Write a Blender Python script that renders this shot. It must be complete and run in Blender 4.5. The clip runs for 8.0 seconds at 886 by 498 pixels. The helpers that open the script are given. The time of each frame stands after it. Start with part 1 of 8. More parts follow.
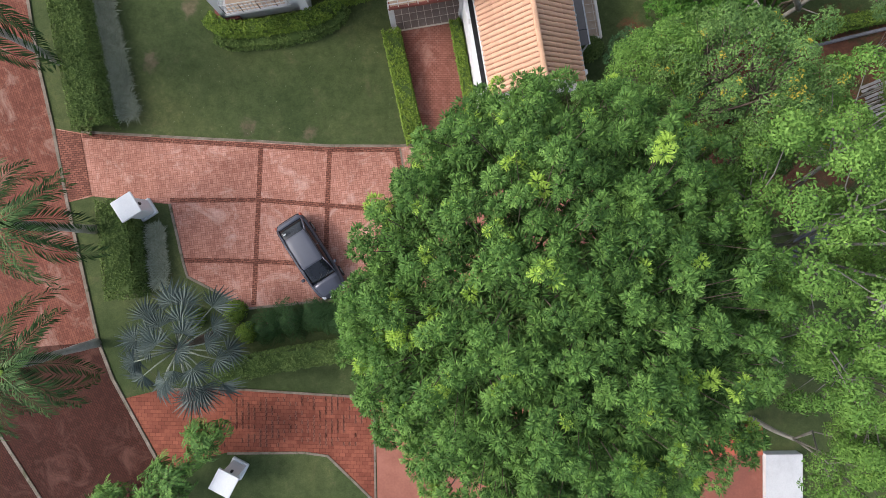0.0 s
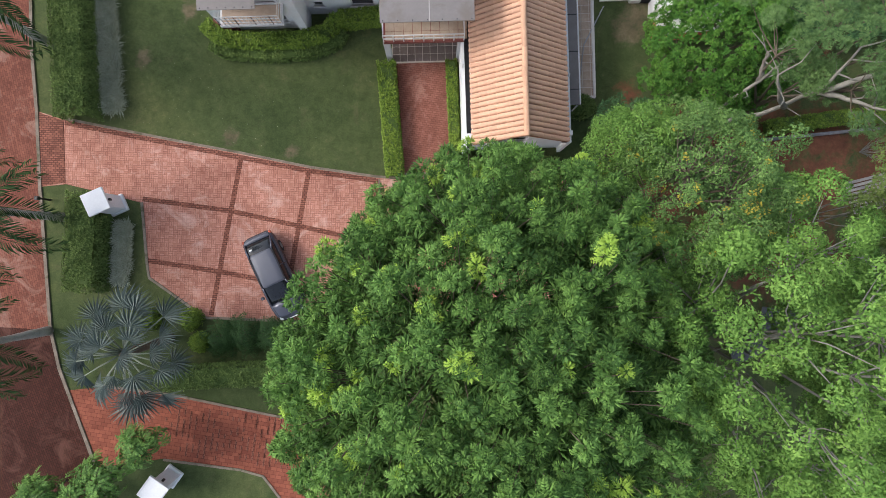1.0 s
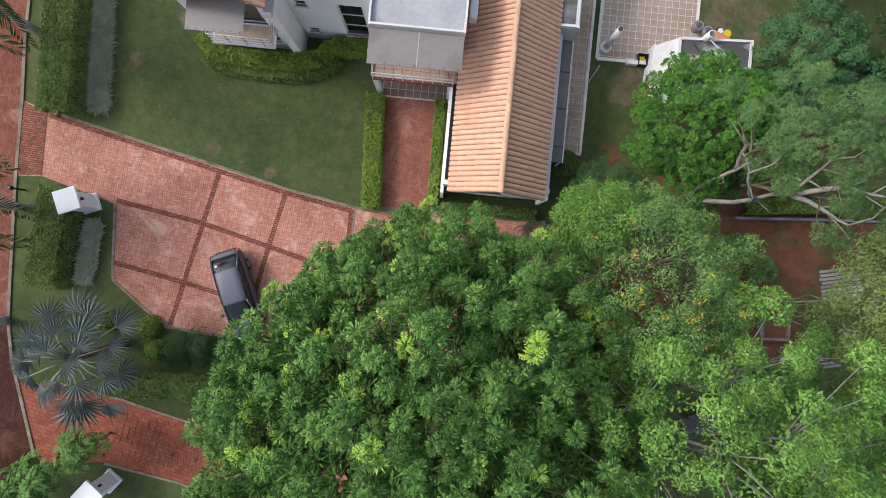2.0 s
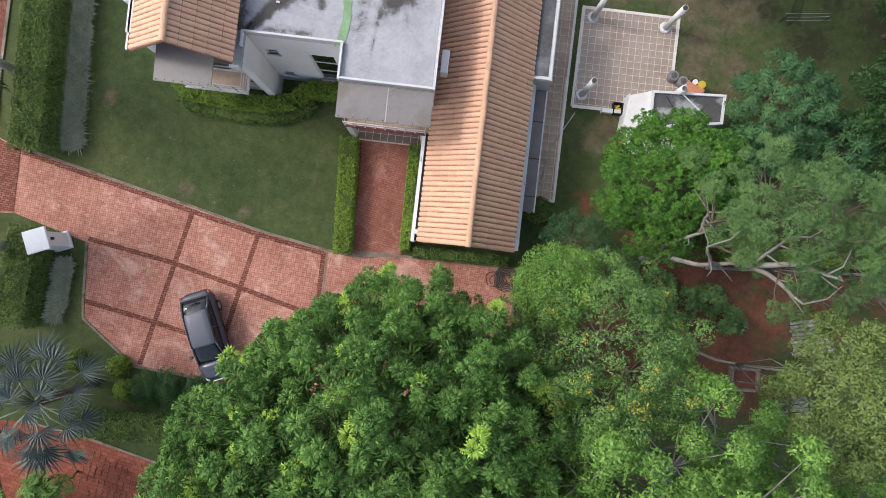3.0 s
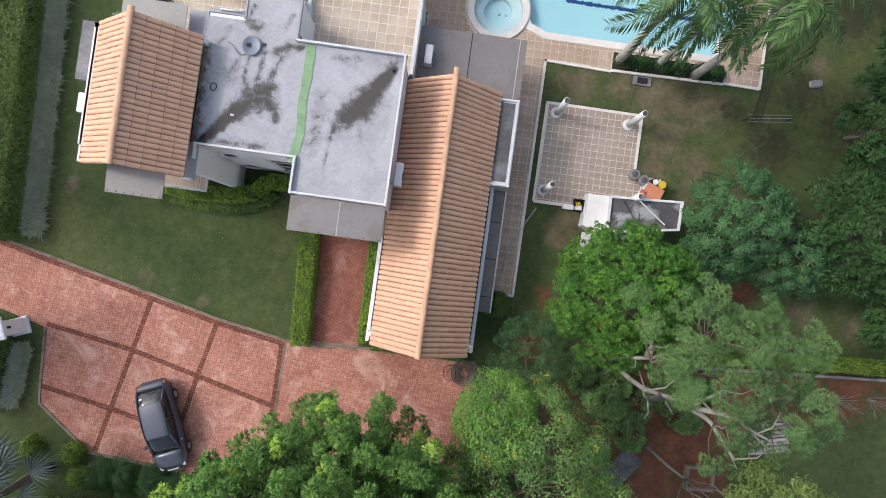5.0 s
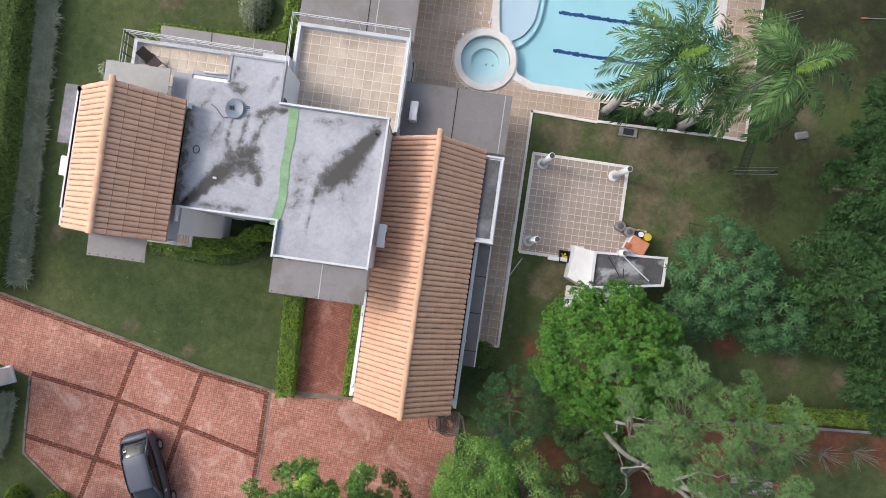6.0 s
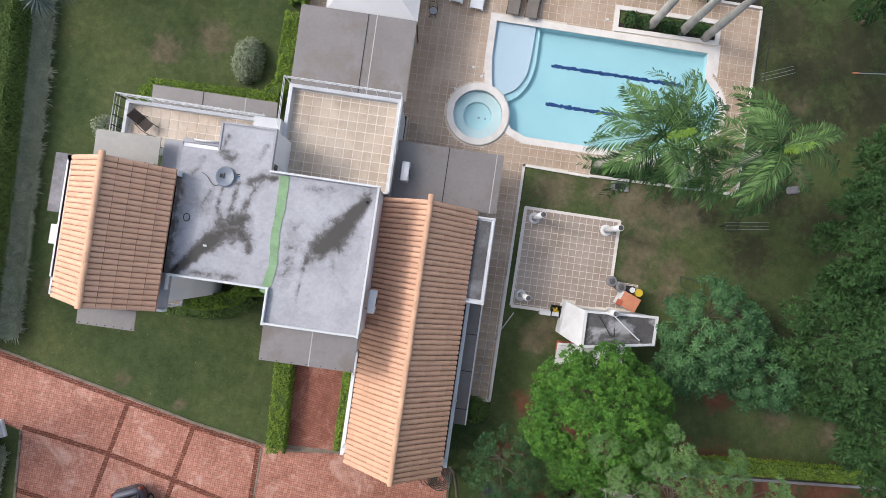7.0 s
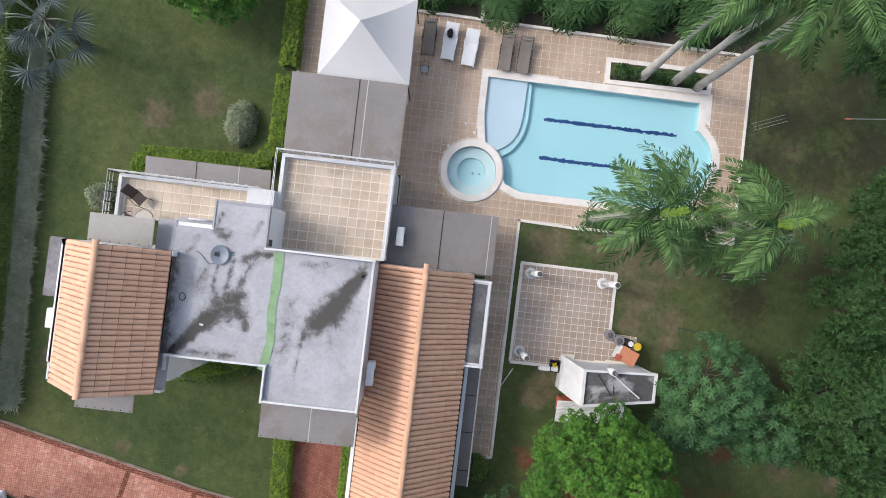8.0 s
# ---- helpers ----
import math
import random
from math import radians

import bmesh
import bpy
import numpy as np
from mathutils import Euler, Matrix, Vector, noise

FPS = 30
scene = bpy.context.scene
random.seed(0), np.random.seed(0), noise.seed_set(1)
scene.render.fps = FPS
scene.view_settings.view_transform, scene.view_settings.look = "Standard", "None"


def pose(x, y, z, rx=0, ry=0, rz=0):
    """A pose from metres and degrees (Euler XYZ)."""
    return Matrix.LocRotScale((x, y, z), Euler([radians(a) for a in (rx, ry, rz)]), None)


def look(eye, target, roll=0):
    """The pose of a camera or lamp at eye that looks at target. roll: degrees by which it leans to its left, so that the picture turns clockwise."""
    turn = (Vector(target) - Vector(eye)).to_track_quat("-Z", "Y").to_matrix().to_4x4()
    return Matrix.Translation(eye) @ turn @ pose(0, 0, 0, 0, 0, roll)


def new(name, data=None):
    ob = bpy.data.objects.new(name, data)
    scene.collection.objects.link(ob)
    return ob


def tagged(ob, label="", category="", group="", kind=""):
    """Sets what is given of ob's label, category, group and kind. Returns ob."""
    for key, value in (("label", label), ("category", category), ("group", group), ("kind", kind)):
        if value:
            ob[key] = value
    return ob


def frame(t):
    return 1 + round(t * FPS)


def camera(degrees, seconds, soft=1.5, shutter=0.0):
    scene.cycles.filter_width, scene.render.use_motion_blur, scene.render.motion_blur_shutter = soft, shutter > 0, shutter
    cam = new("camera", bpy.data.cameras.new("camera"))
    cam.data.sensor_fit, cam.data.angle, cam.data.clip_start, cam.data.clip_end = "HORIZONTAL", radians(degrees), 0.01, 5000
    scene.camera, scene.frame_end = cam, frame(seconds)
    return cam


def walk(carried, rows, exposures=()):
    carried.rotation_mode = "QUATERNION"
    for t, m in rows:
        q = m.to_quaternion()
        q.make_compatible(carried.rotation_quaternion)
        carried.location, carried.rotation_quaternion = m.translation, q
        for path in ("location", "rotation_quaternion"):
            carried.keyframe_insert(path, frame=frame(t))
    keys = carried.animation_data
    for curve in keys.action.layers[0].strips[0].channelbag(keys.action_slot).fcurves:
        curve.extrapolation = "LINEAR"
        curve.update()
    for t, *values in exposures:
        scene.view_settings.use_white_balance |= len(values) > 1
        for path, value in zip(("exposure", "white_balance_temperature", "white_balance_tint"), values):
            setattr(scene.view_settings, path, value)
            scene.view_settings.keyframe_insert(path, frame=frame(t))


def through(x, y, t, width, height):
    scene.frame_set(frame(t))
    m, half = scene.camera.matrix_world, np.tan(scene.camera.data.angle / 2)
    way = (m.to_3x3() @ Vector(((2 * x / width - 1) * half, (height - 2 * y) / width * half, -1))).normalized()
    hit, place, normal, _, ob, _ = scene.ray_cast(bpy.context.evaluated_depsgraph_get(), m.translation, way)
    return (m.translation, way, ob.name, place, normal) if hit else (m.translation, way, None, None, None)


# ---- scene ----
cam = camera(74.0, 8.0, soft=0.7)
# seconds, eye in metres, tilt, lean and turn in degrees
PATH = [
    (0, -0.019, 0.438, 30.75, -0.08, -0.571, -0.273),
    (0.5, 0.823, 1.373, 30.638, 0.104, -0.499, 3.523),
    (1, 1.543, 2.303, 30.581, 0.333, -0.603, 7.74),
    (1.5, 2.254, 3.308, 30.447, 0.564, -0.552, 12.403),
    (2.8, 3.302, 6.577, 30.503, 0.491, -0.773, 15.731),
    (3, 3.442, 7.047, 30.504, 0.639, -0.829, 15.946),
    (3.5, 3.773, 8.298, 30.493, 0.744, -0.77, 16.373),
    (4, 3.913, 9.625, 30.542, 0.665, -0.856, 16.719),
    (4.5, 4.127, 10.84, 30.56, 0.858, -0.774, 16.954),
    (5.8, 4.017, 14.254, 30.777, 0.908, -1.118, 17.571),
    (6, 3.981, 14.793, 30.727, 0.953, -1.017, 17.488),
    (6.5, 3.799, 16.118, 30.77, 1.088, -1.052, 17.559),
    (7, 3.475, 17.561, 30.809, 1.013, -1.151, 17.654),
    (7.5, 3.146, 18.951, 30.833, 1.127, -1.208, 17.694),
    (8, 2.789, 20.39, 30.852, 1.239, -1.137, 16.159),
]
walk(cam, [(t, pose(x, y, z, rx, ry, rz)) for t, x, y, z, rx, ry, rz in PATH])

# ---- light ----
scene.view_settings.exposure = 0.52
world = bpy.data.worlds.new("sky")
scene.world = world
world.use_nodes = True
_n = world.node_tree.nodes
_sky = _n.new("ShaderNodeTexSky")
_sky.sky_type, _sky.sun_disc = "NISHITA", False
SUN_ELEVATION, SUN_FROM = radians(43.5), Vector((-1.0, 0.02))   # the sun stands due west behind thin cloud
_sky.sun_elevation = SUN_ELEVATION
_sky.sun_rotation = math.atan2(SUN_FROM.x, SUN_FROM.y)
_sky.air_density, _sky.dust_density, _sky.ozone_density = 1.0, 3.0, 1.0
# thin cloud takes much of the blue out of the sky
_grey, _mix = _n.new("ShaderNodeRGBToBW"), _n.new("ShaderNodeMixRGB")
_mix.inputs[0].default_value = 0.4
world.node_tree.links.new(_sky.outputs[0], _grey.inputs[0])
world.node_tree.links.new(_sky.outputs[0], _mix.inputs[1])
world.node_tree.links.new(_grey.outputs[0], _mix.inputs[2])
world.node_tree.links.new(_mix.outputs[0], _n["Background"].inputs[0])
_n["Background"].inputs[1].default_value = 0.212
sun = new("sun", bpy.data.lights.new("sun", "SUN"))
sun.data.energy, sun.data.angle, sun.data.color = 0.97, radians(8), (1.0, 0.965, 0.955)
sun.matrix_basis = look((SUN_FROM.x * 60, SUN_FROM.y * 60, 60 * math.tan(SUN_ELEVATION)), (0, 0, 0))

# ---- materials ----
def mat(name, rough=0.7, metal=0.0, spec=0.5):
    m = bpy.data.materials.new(name)
    m.use_nodes = True
    b = m.node_tree.nodes["Principled BSDF"]
    b.inputs["Roughness"].default_value, b.inputs["Metallic"].default_value = rough, metal
    b.inputs["Specular IOR Level"].default_value = spec
    return m, m.node_tree.nodes, m.node_tree.links, b


def noise_tex(n, l, vec, scale, detail=4.0, rough=0.55, distort=0.0):
    t = n.new("ShaderNodeTexNoise")
    t.inputs["Scale"].default_value, t.inputs["Detail"].default_value = scale, detail
    t.inputs["Roughness"].default_value, t.inputs["Distortion"].default_value = rough, distort
    l.new(vec, t.inputs["Vector"])
    return t.outputs["Fac"]


def ramp(n, l, fac, stops):
    r = n.new("ShaderNodeValToRGB")
    e = r.color_ramp.elements
    while len(e) < len(stops):
        e.new(0.5)
    for k, (p, c) in zip(e, stops):
        k.position, k.color = p, (*c, 1.0) if len(c) == 3 else c
    l.new(fac, r.inputs["Fac"])
    return r.outputs["Color"]


def mix(n, l, fac, a, b, mode="MIX"):
    x = n.new("ShaderNodeMix")
    x.data_type, x.blend_type = "RGBA", mode
    for sock, v in ((x.inputs[0], fac), (x.inputs[6], a), (x.inputs[7], b)):
        if isinstance(v, (int, float)):
            sock.default_value = v
        elif isinstance(v, tuple):
            sock.default_value = (*v, 1.0)
        else:
            l.new(v, sock)
    return x.outputs[2]


def bump(n, l, b, height, strength=0.3, dist=0.02):
    k = n.new("ShaderNodeBump")
    k.inputs["Strength"].default_value, k.inputs["Distance"].default_value = strength, dist
    l.new(height, k.inputs["Height"])
    l.new(k.outputs["Normal"], b.inputs["Normal"])


def coords(n, kind="Object"):
    return n.new("ShaderNodeTexCoord").outputs[kind]


def weathered(name, base, dark, light, rough=0.75, big=0.5, fine=12.0, bumps=0.2, stain=None, stain_scale=0.35, stain_at=0.62, metal=0.0, vary=0.0):
    """A surface with wear at two scales, stains, and a shift from piece to piece."""
    m, n, l, b = mat(name, rough, metal)
    v = coords(n)
    a = noise_tex(n, l, v, big, 6, 0.6)
    f = noise_tex(n, l, v, fine, 5, 0.65)
    c = ramp(n, l, a, [(0.3, dark), (0.52, base), (0.72, light)])
    c = mix(n, l, 0.35, c, ramp(n, l, f, [(0.3, dark), (0.55, base), (0.75, light)]))
    if stain:
        s = noise_tex(n, l, v, stain_scale, 7, 0.65, 0.6)
        c = mix(n, l, ramp(n, l, s, [(stain_at, (0, 0, 0)), (stain_at + 0.1, (0.85, 0.85, 0.85))]), c, stain)
    if vary:
        o = n.new("ShaderNodeObjectInfo").outputs["Random"]
        k = n.new("ShaderNodeMapRange")
        k.inputs["To Min"].default_value, k.inputs["To Max"].default_value = 1 - vary, 1 + vary
        l.new(o, k.inputs["Value"])
        c = mix(n, l, 1.0, c, k.outputs["Result"], "MULTIPLY")
    l.new(c, b.inputs["Base Color"])
    bump(n, l, b, f, bumps, 0.01)
    return m


def paving(name, joint, bricks, size, turn, patch=None, rough=0.8, mortar=0.018, blotch=0.25, parquet=False):
    """Brick paving seen from far above: courses of bricks with joints, darker blotches and wear."""
    m, n, l, b = mat(name, rough, 0.0, 0.15)
    v = coords(n)
    mp = n.new("ShaderNodeMapping")
    mp.inputs["Rotation"].default_value = (0, 0, turn)
    l.new(v, mp.inputs["Vector"])
    t = n.new("ShaderNodeTexBrick")
    t.inputs["Scale"].default_value = 1.0
    t.inputs["Brick Width"].default_value, t.inputs["Row Height"].default_value = size
    t.inputs["Mortar Size"].default_value, t.inputs["Mortar Smooth"].default_value = mortar, 0.3
    t.inputs["Color1"].default_value, t.inputs["Color2"].default_value = (*bricks[0], 1), (*bricks[1], 1)
    t.inputs["Mortar"].default_value = (*joint, 1)
    l.new(mp.outputs["Vector"], t.inputs["Vector"])
    c = t.outputs["Color"]
    if parquet:
        # squares of two bricks, laid crosswise by turns
        k = n.new("ShaderNodeTexChecker")
        k.inputs["Scale"].default_value = 1.0 / size[0]
        l.new(mp.outputs["Vector"], k.inputs["Vector"])
        halves = []
        for w, h in ((size[0], size[1] / 2), (size[0] / 2, size[1])):
            q = n.new("ShaderNodeTexBrick")
            q.offset = 0.0
            q.inputs["Scale"].default_value = 1.0
            q.inputs["Brick Width"].default_value, q.inputs["Row Height"].default_value = w, h
            q.inputs["Mortar Size"].default_value, q.inputs["Mortar Smooth"].default_value = mortar, 0.3
            q.inputs["Color1"].default_value, q.inputs["Color2"].default_value = (*bricks[0], 1), (*bricks[1], 1)
            q.inputs["Mortar"].default_value = (*joint, 1)
            l.new(mp.outputs["Vector"], q.inputs["Vector"])
            halves.append(q.outputs["Color"])
        c = mix(n, l, k.outputs["Fac"], *halves)
    big = noise_tex(n, l, v, blotch, 6, 0.62, 0.4)
    c = mix(n, l, 0.55, c, ramp(n, l, big, [(0.3, (0.35, 0.28, 0.26)), (0.5, (0.75, 0.72, 0.7)), (0.7, (1, 1, 1))]), "MULTIPLY")
    mid = noise_tex(n, l, v, 1.7, 7, 0.7)
    c = mix(n, l, 0.55, c, ramp(n, l, mid, [(0.35, (0.6, 0.55, 0.52)), (0.65, (1, 1, 1))]), "MULTIPLY")
    if patch:
        p = noise_tex(n, l, v, 0.55, 8, 0.75, 1.0)
        c = mix(n, l, ramp(n, l, p, [(0.52, (0, 0, 0)), (0.68, (0.65, 0.65, 0.65))]), c, patch)
    l.new(c, b.inputs["Base Color"])
    bump(n, l, b, t.outputs["Fac"], -0.35, 0.01)
    return m


def leafy(name, dark, mid, bright, scale=0.9, gloss=0.45, through=0.25, accent=None, accent_at=0.9):
    """Leaves: the tint shifts from spray to spray and from leaf to leaf, and some light comes through them."""
    m, n, l, b = mat(name, gloss + 0.12, 0.0, 0.12)
    v = coords(n)
    a = noise_tex(n, l, v, scale, 3, 0.6)
    c = ramp(n, l, a, [(0.3, dark), (0.5, mid), (0.7, bright)])
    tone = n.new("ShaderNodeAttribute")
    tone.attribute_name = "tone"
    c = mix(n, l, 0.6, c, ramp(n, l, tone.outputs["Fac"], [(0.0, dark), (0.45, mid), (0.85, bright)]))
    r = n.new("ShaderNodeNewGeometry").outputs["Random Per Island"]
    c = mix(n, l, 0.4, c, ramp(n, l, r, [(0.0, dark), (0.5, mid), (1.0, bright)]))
    if accent:
        c = mix(n, l, ramp(n, l, tone.outputs["Fac"], [(accent_at, (0, 0, 0)), (accent_at + 0.06, (1, 1, 1))]), c, accent)
    l.new(c, b.inputs["Base Color"])
    t = n.new("ShaderNodeBsdfTranslucent")
    l.new(c, t.inputs["Color"])
    s = n.new("ShaderNodeMixShader")
    s.inputs[0].default_value = through
    l.new(b.outputs[0], s.inputs[1])
    l.new(t.outputs[0], s.inputs[2])
    l.new(s.outputs[0], n["Material Output"].inputs["Surface"])
    return m


def lawn_material(name="lawn", masks=False):
    m, n, l, b = mat(name, 0.9, 0, 0.2)
    v = coords(n)
    big = noise_tex(n, l, v, 0.16, 5, 0.6, 0.3)
    mid = noise_tex(n, l, v, 0.9, 8, 0.8)
    fine = noise_tex(n, l, v, 14, 6, 0.8)
    c = ramp(n, l, big, [(0.3, (0.042, 0.063, 0.023)), (0.5, (0.067, 0.090, 0.032)), (0.68, (0.108, 0.117, 0.048))])
    c = mix(n, l, 0.6, c, ramp(n, l, mid, [(0.3, (0.036, 0.055, 0.018)), (0.55, (0.076, 0.098, 0.039)), (0.75, (0.147, 0.125, 0.067))]))
    c = mix(n, l, 0.6, c, ramp(n, l, fine, [(0.3, (0.5, 0.55, 0.45)), (0.55, (1.0, 1.0, 0.97)), (0.75, (1.5, 1.4, 1.25))]), "MULTIPLY")
    tuft = noise_tex(n, l, v, 2.3, 7, 0.75, 0.5)
    c = mix(n, l, 0.7, c, ramp(n, l, tuft, [(0.3, (0.6, 0.66, 0.6)), (0.5, (0.97, 0.98, 0.95)), (0.72, (1.45, 1.38, 1.3))]), "MULTIPLY")
    worn = noise_tex(n, l, v, 0.10, 5, 0.6, 0.8)
    c = mix(n, l, 0.85, c, ramp(n, l, worn, [(0.32, (0.62, 0.72, 0.66)), (0.5, (0.98, 1.0, 0.98)), (0.68, (1.25, 1.16, 1.12))]), "MULTIPLY")
    fleck = noise_tex(n, l, v, 2.6, 9, 0.85, 0.3)
    c = mix(n, l, ramp(n, l, fleck, [(0.64, (0, 0, 0)), (0.74, (0.4, 0.4, 0.4))]), c, (0.16, 0.16, 0.09))
    dry = noise_tex(n, l, v, 0.33, 8, 0.75, 1.0)
    c = mix(n, l, ramp(n, l, dry, [(0.6, (0, 0, 0)), (0.78, (0.6, 0.6, 0.6))]), c, (0.13, 0.11, 0.06))
    if masks:
        for key, col in (("dry", ramp(n, l, mid, [(0.35, (0.072, 0.064, 0.036)), (0.5, (0.115, 0.096, 0.058)), (0.68, (0.18, 0.148, 0.098))])),
                         ("dark_ground", ramp(n, l, mid, [(0.3, (0.024, 0.026, 0.014)), (0.5, (0.040, 0.042, 0.020)), (0.7, (0.070, 0.058, 0.034))])),
                         ("bare", ramp(n, l, mid, [(0.3, (0.075, 0.032, 0.021)), (0.5, (0.15, 0.056, 0.034)), (0.7, (0.24, 0.095, 0.058))]))):
            at = n.new("ShaderNodeAttribute")
            at.attribute_name = key
            ma = n.new("ShaderNodeMath")
            ma.operation, ma.inputs[1].default_value, ma.inputs[2].default_value = "MULTIPLY_ADD", 1.6, -0.8
            l.new(noise_tex(n, l, v, 1.5 if key == "bare" else 2.2, 8, 0.7, 0.4), ma.inputs[0])
            ad = n.new("ShaderNodeMath")
            ad.operation = "ADD"
            l.new(at.outputs["Fac"], ad.inputs[0])
            l.new(ma.outputs[0], ad.inputs[1])
            ml = n.new("ShaderNodeMath")
            ml.operation, ml.use_clamp = "MULTIPLY", True
            l.new(ramp(n, l, ad.outputs[0], [(0.35, (0, 0, 0)), (0.75, (0.9, 0.9, 0.9))]), ml.inputs[0])
            lim = n.new("ShaderNodeMath")
            lim.operation, lim.inputs[1].default_value, lim.use_clamp = "MULTIPLY", 6.0, True
            l.new(at.outputs["Fac"], lim.inputs[0])
            l.new(lim.outputs[0], ml.inputs[1])
            c = mix(n, l, ml.outputs[0], c, col)
    l.new(c, b.inputs["Base Color"])
    bump(n, l, b, fine, 0.6, 0.04)
    return m


def tile_material(name, c0, c1, c2, vary=0.1):
    """Floor tiles: each differs a little, and damp brown soiling spreads over many of them."""
    m = weathered(name, c0, c1, c2, 0.55, 1.2, 30, 0.1, vary=vary)
    n, l = m.node_tree.nodes, m.node_tree.links
    b = n["Principled BSDF"]
    pos = n.new("ShaderNodeNewGeometry").outputs["Position"]
    old = b.inputs["Base Color"].links[0].from_socket
    soil = ramp(n, l, noise_tex(n, l, pos, 0.45, 7, 0.65, 0.6), [(0.42, (1.04, 1.04, 1.05)), (0.58, (0.84, 0.80, 0.76)), (0.74, (0.62, 0.56, 0.51))])
    c = mix(n, l, 0.85, old, soil, "MULTIPLY")
    l.new(mix(n, l, 0.5, c, ramp(n, l, noise_tex(n, l, pos, 6.0, 6, 0.7), [(0.3, (0.75, 0.73, 0.7)), (0.6, (1.06, 1.06, 1.06))]), "MULTIPLY"), b.inputs["Base Color"])
    return m


LAWN = lawn_material()
GARDEN = lawn_material("garden_ground", True)
PAVE = paving("brick_paving", (0.31, 0.138, 0.10), ((0.60, 0.305, 0.235), (0.45, 0.205, 0.152)), (0.22, 0.22), radians(-6), patch=(0.62, 0.42, 0.355), mortar=0.012, parquet=True)
PAVE_DARK = paving("dark_brick_band", (0.12, 0.05, 0.036), ((0.36, 0.15, 0.105), (0.20, 0.078, 0.054)), (0.22, 0.11), radians(-6))
PAVE_PATH = paving("path_paving", (0.22, 0.09, 0.066), ((0.40, 0.175, 0.132), (0.32, 0.13, 0.096)), (0.22, 0.11), radians(9.5), patch=(0.48, 0.27, 0.22), mortar=0.012)
PAVE_WET = paving("dark_road_paving", (0.040, 0.015, 0.010), ((0.088, 0.028, 0.019), (0.058, 0.019, 0.013)), (0.22, 0.11), radians(60), patch=(0.13, 0.06, 0.044), blotch=0.16)
PAVE_ROAD = paving("road_paving", (0.145, 0.054, 0.037), ((0.28, 0.108, 0.073), (0.195, 0.070, 0.048)), (0.22, 0.11), radians(70), patch=(0.36, 0.23, 0.18), blotch=0.18, mortar=0.01)
PAVE_LANE = paving("lane_paving", (0.15, 0.045, 0.028), ((0.34, 0.115, 0.072), (0.24, 0.075, 0.048)), (0.30, 0.20), radians(2), mortar=0.01)
PAVE_PAD = weathered("smooth_red_concrete", (0.32, 0.125, 0.085), (0.23, 0.085, 0.058), (0.40, 0.165, 0.12), 0.9, 0.6, 9)
KERB = weathered("kerb_concrete", (0.20, 0.165, 0.13), (0.10, 0.085, 0.062), (0.31, 0.265, 0.215), 0.9, 1.6, 14, 0.4, stain=(0.075, 0.075, 0.035), stain_scale=1.2, stain_at=0.55)
SOIL = weathered("red_soil", (0.17, 0.062, 0.036), (0.085, 0.034, 0.022), (0.25, 0.10, 0.062), 0.95, 0.7, 7, 0.7)
DARKSOIL = weathered("dark_bed_soil", (0.035, 0.028, 0.022), (0.02, 0.016, 0.013), (0.06, 0.045, 0.034), 0.95, 0.9, 9, 0.7)
WHITE = weathered("white_render", (0.58, 0.585, 0.60), (0.46, 0.465, 0.48), (0.65, 0.65, 0.66), 0.8, 0.5, 10, 0.15, stain=(0.40, 0.40, 0.395), stain_at=0.64)
WALL = weathered("white_wall_paint", (0.74, 0.75, 0.77), (0.64, 0.65, 0.67), (0.80, 0.805, 0.82), 0.85, 0.5, 10, 0.12, stain=(0.58, 0.58, 0.58), stain_at=0.66)
PLINTH = weathered("oxblood_plinth", (0.20, 0.055, 0.045), (0.12, 0.035, 0.03), (0.26, 0.08, 0.06), 0.8)
BRICKRED = weathered("red_painted_block", (0.42, 0.10, 0.055), (0.30, 0.07, 0.04), (0.50, 0.14, 0.08), 0.85)
PAINT = weathered("white_paint", (0.61, 0.61, 0.615), (0.48, 0.48, 0.48), (0.68, 0.68, 0.68), 0.5, 1.0, 14, 0.08)
CLAY = weathered("clay_tile", (0.645, 0.39, 0.268), (0.55, 0.305, 0.20), (0.70, 0.465, 0.34), 0.85, 0.8, 16, 0.3, stain=(0.45, 0.245, 0.165), stain_scale=0.6, stain_at=0.58, vary=0.06)
# joint dirt that also paints the shadow below each tile's lower end
GRIME_SHADE = weathered("tile_joint_grime_shade", (0.22, 0.10, 0.065), (0.12, 0.055, 0.035), (0.34, 0.17, 0.11), 0.95, 2, 16, 0.3)
GROUT_PALE = weathered("white_grout", (0.68, 0.62, 0.54), (0.56, 0.50, 0.43), (0.74, 0.69, 0.62), 0.9, 1.5, 12)
CLAY_PALE = weathered("clay_ridge", (0.62, 0.38, 0.25), (0.52, 0.29, 0.18), (0.68, 0.44, 0.31), 0.85, 1.0, 16, 0.3, vary=0.1)
CLAY_BED = weathered("clay_channel", (0.42, 0.215, 0.14), (0.30, 0.145, 0.092), (0.50, 0.27, 0.18), 0.9, 1.0, 14, 0.4)
ROOFSKIN = weathered("grey_roof_coat", (0.315, 0.315, 0.34), (0.24, 0.24, 0.26), (0.39, 0.39, 0.42), 0.5, 0.55, 9, 0.15, stain=(0.10, 0.10, 0.10), stain_scale=0.7, stain_at=0.63)
ROOFSTAINED, _rn, _rl, _rb = mat("grey_roof_coat_stained", 0.6, 0.0, 0.2)
_v = coords(_rn)
_c = ramp(_rn, _rl, noise_tex(_rn, _rl, _v, 0.6, 7, 0.65, 0.5), [(0.3, (0.26, 0.26, 0.28)), (0.5, (0.36, 0.36, 0.385)), (0.7, (0.44, 0.44, 0.47))])
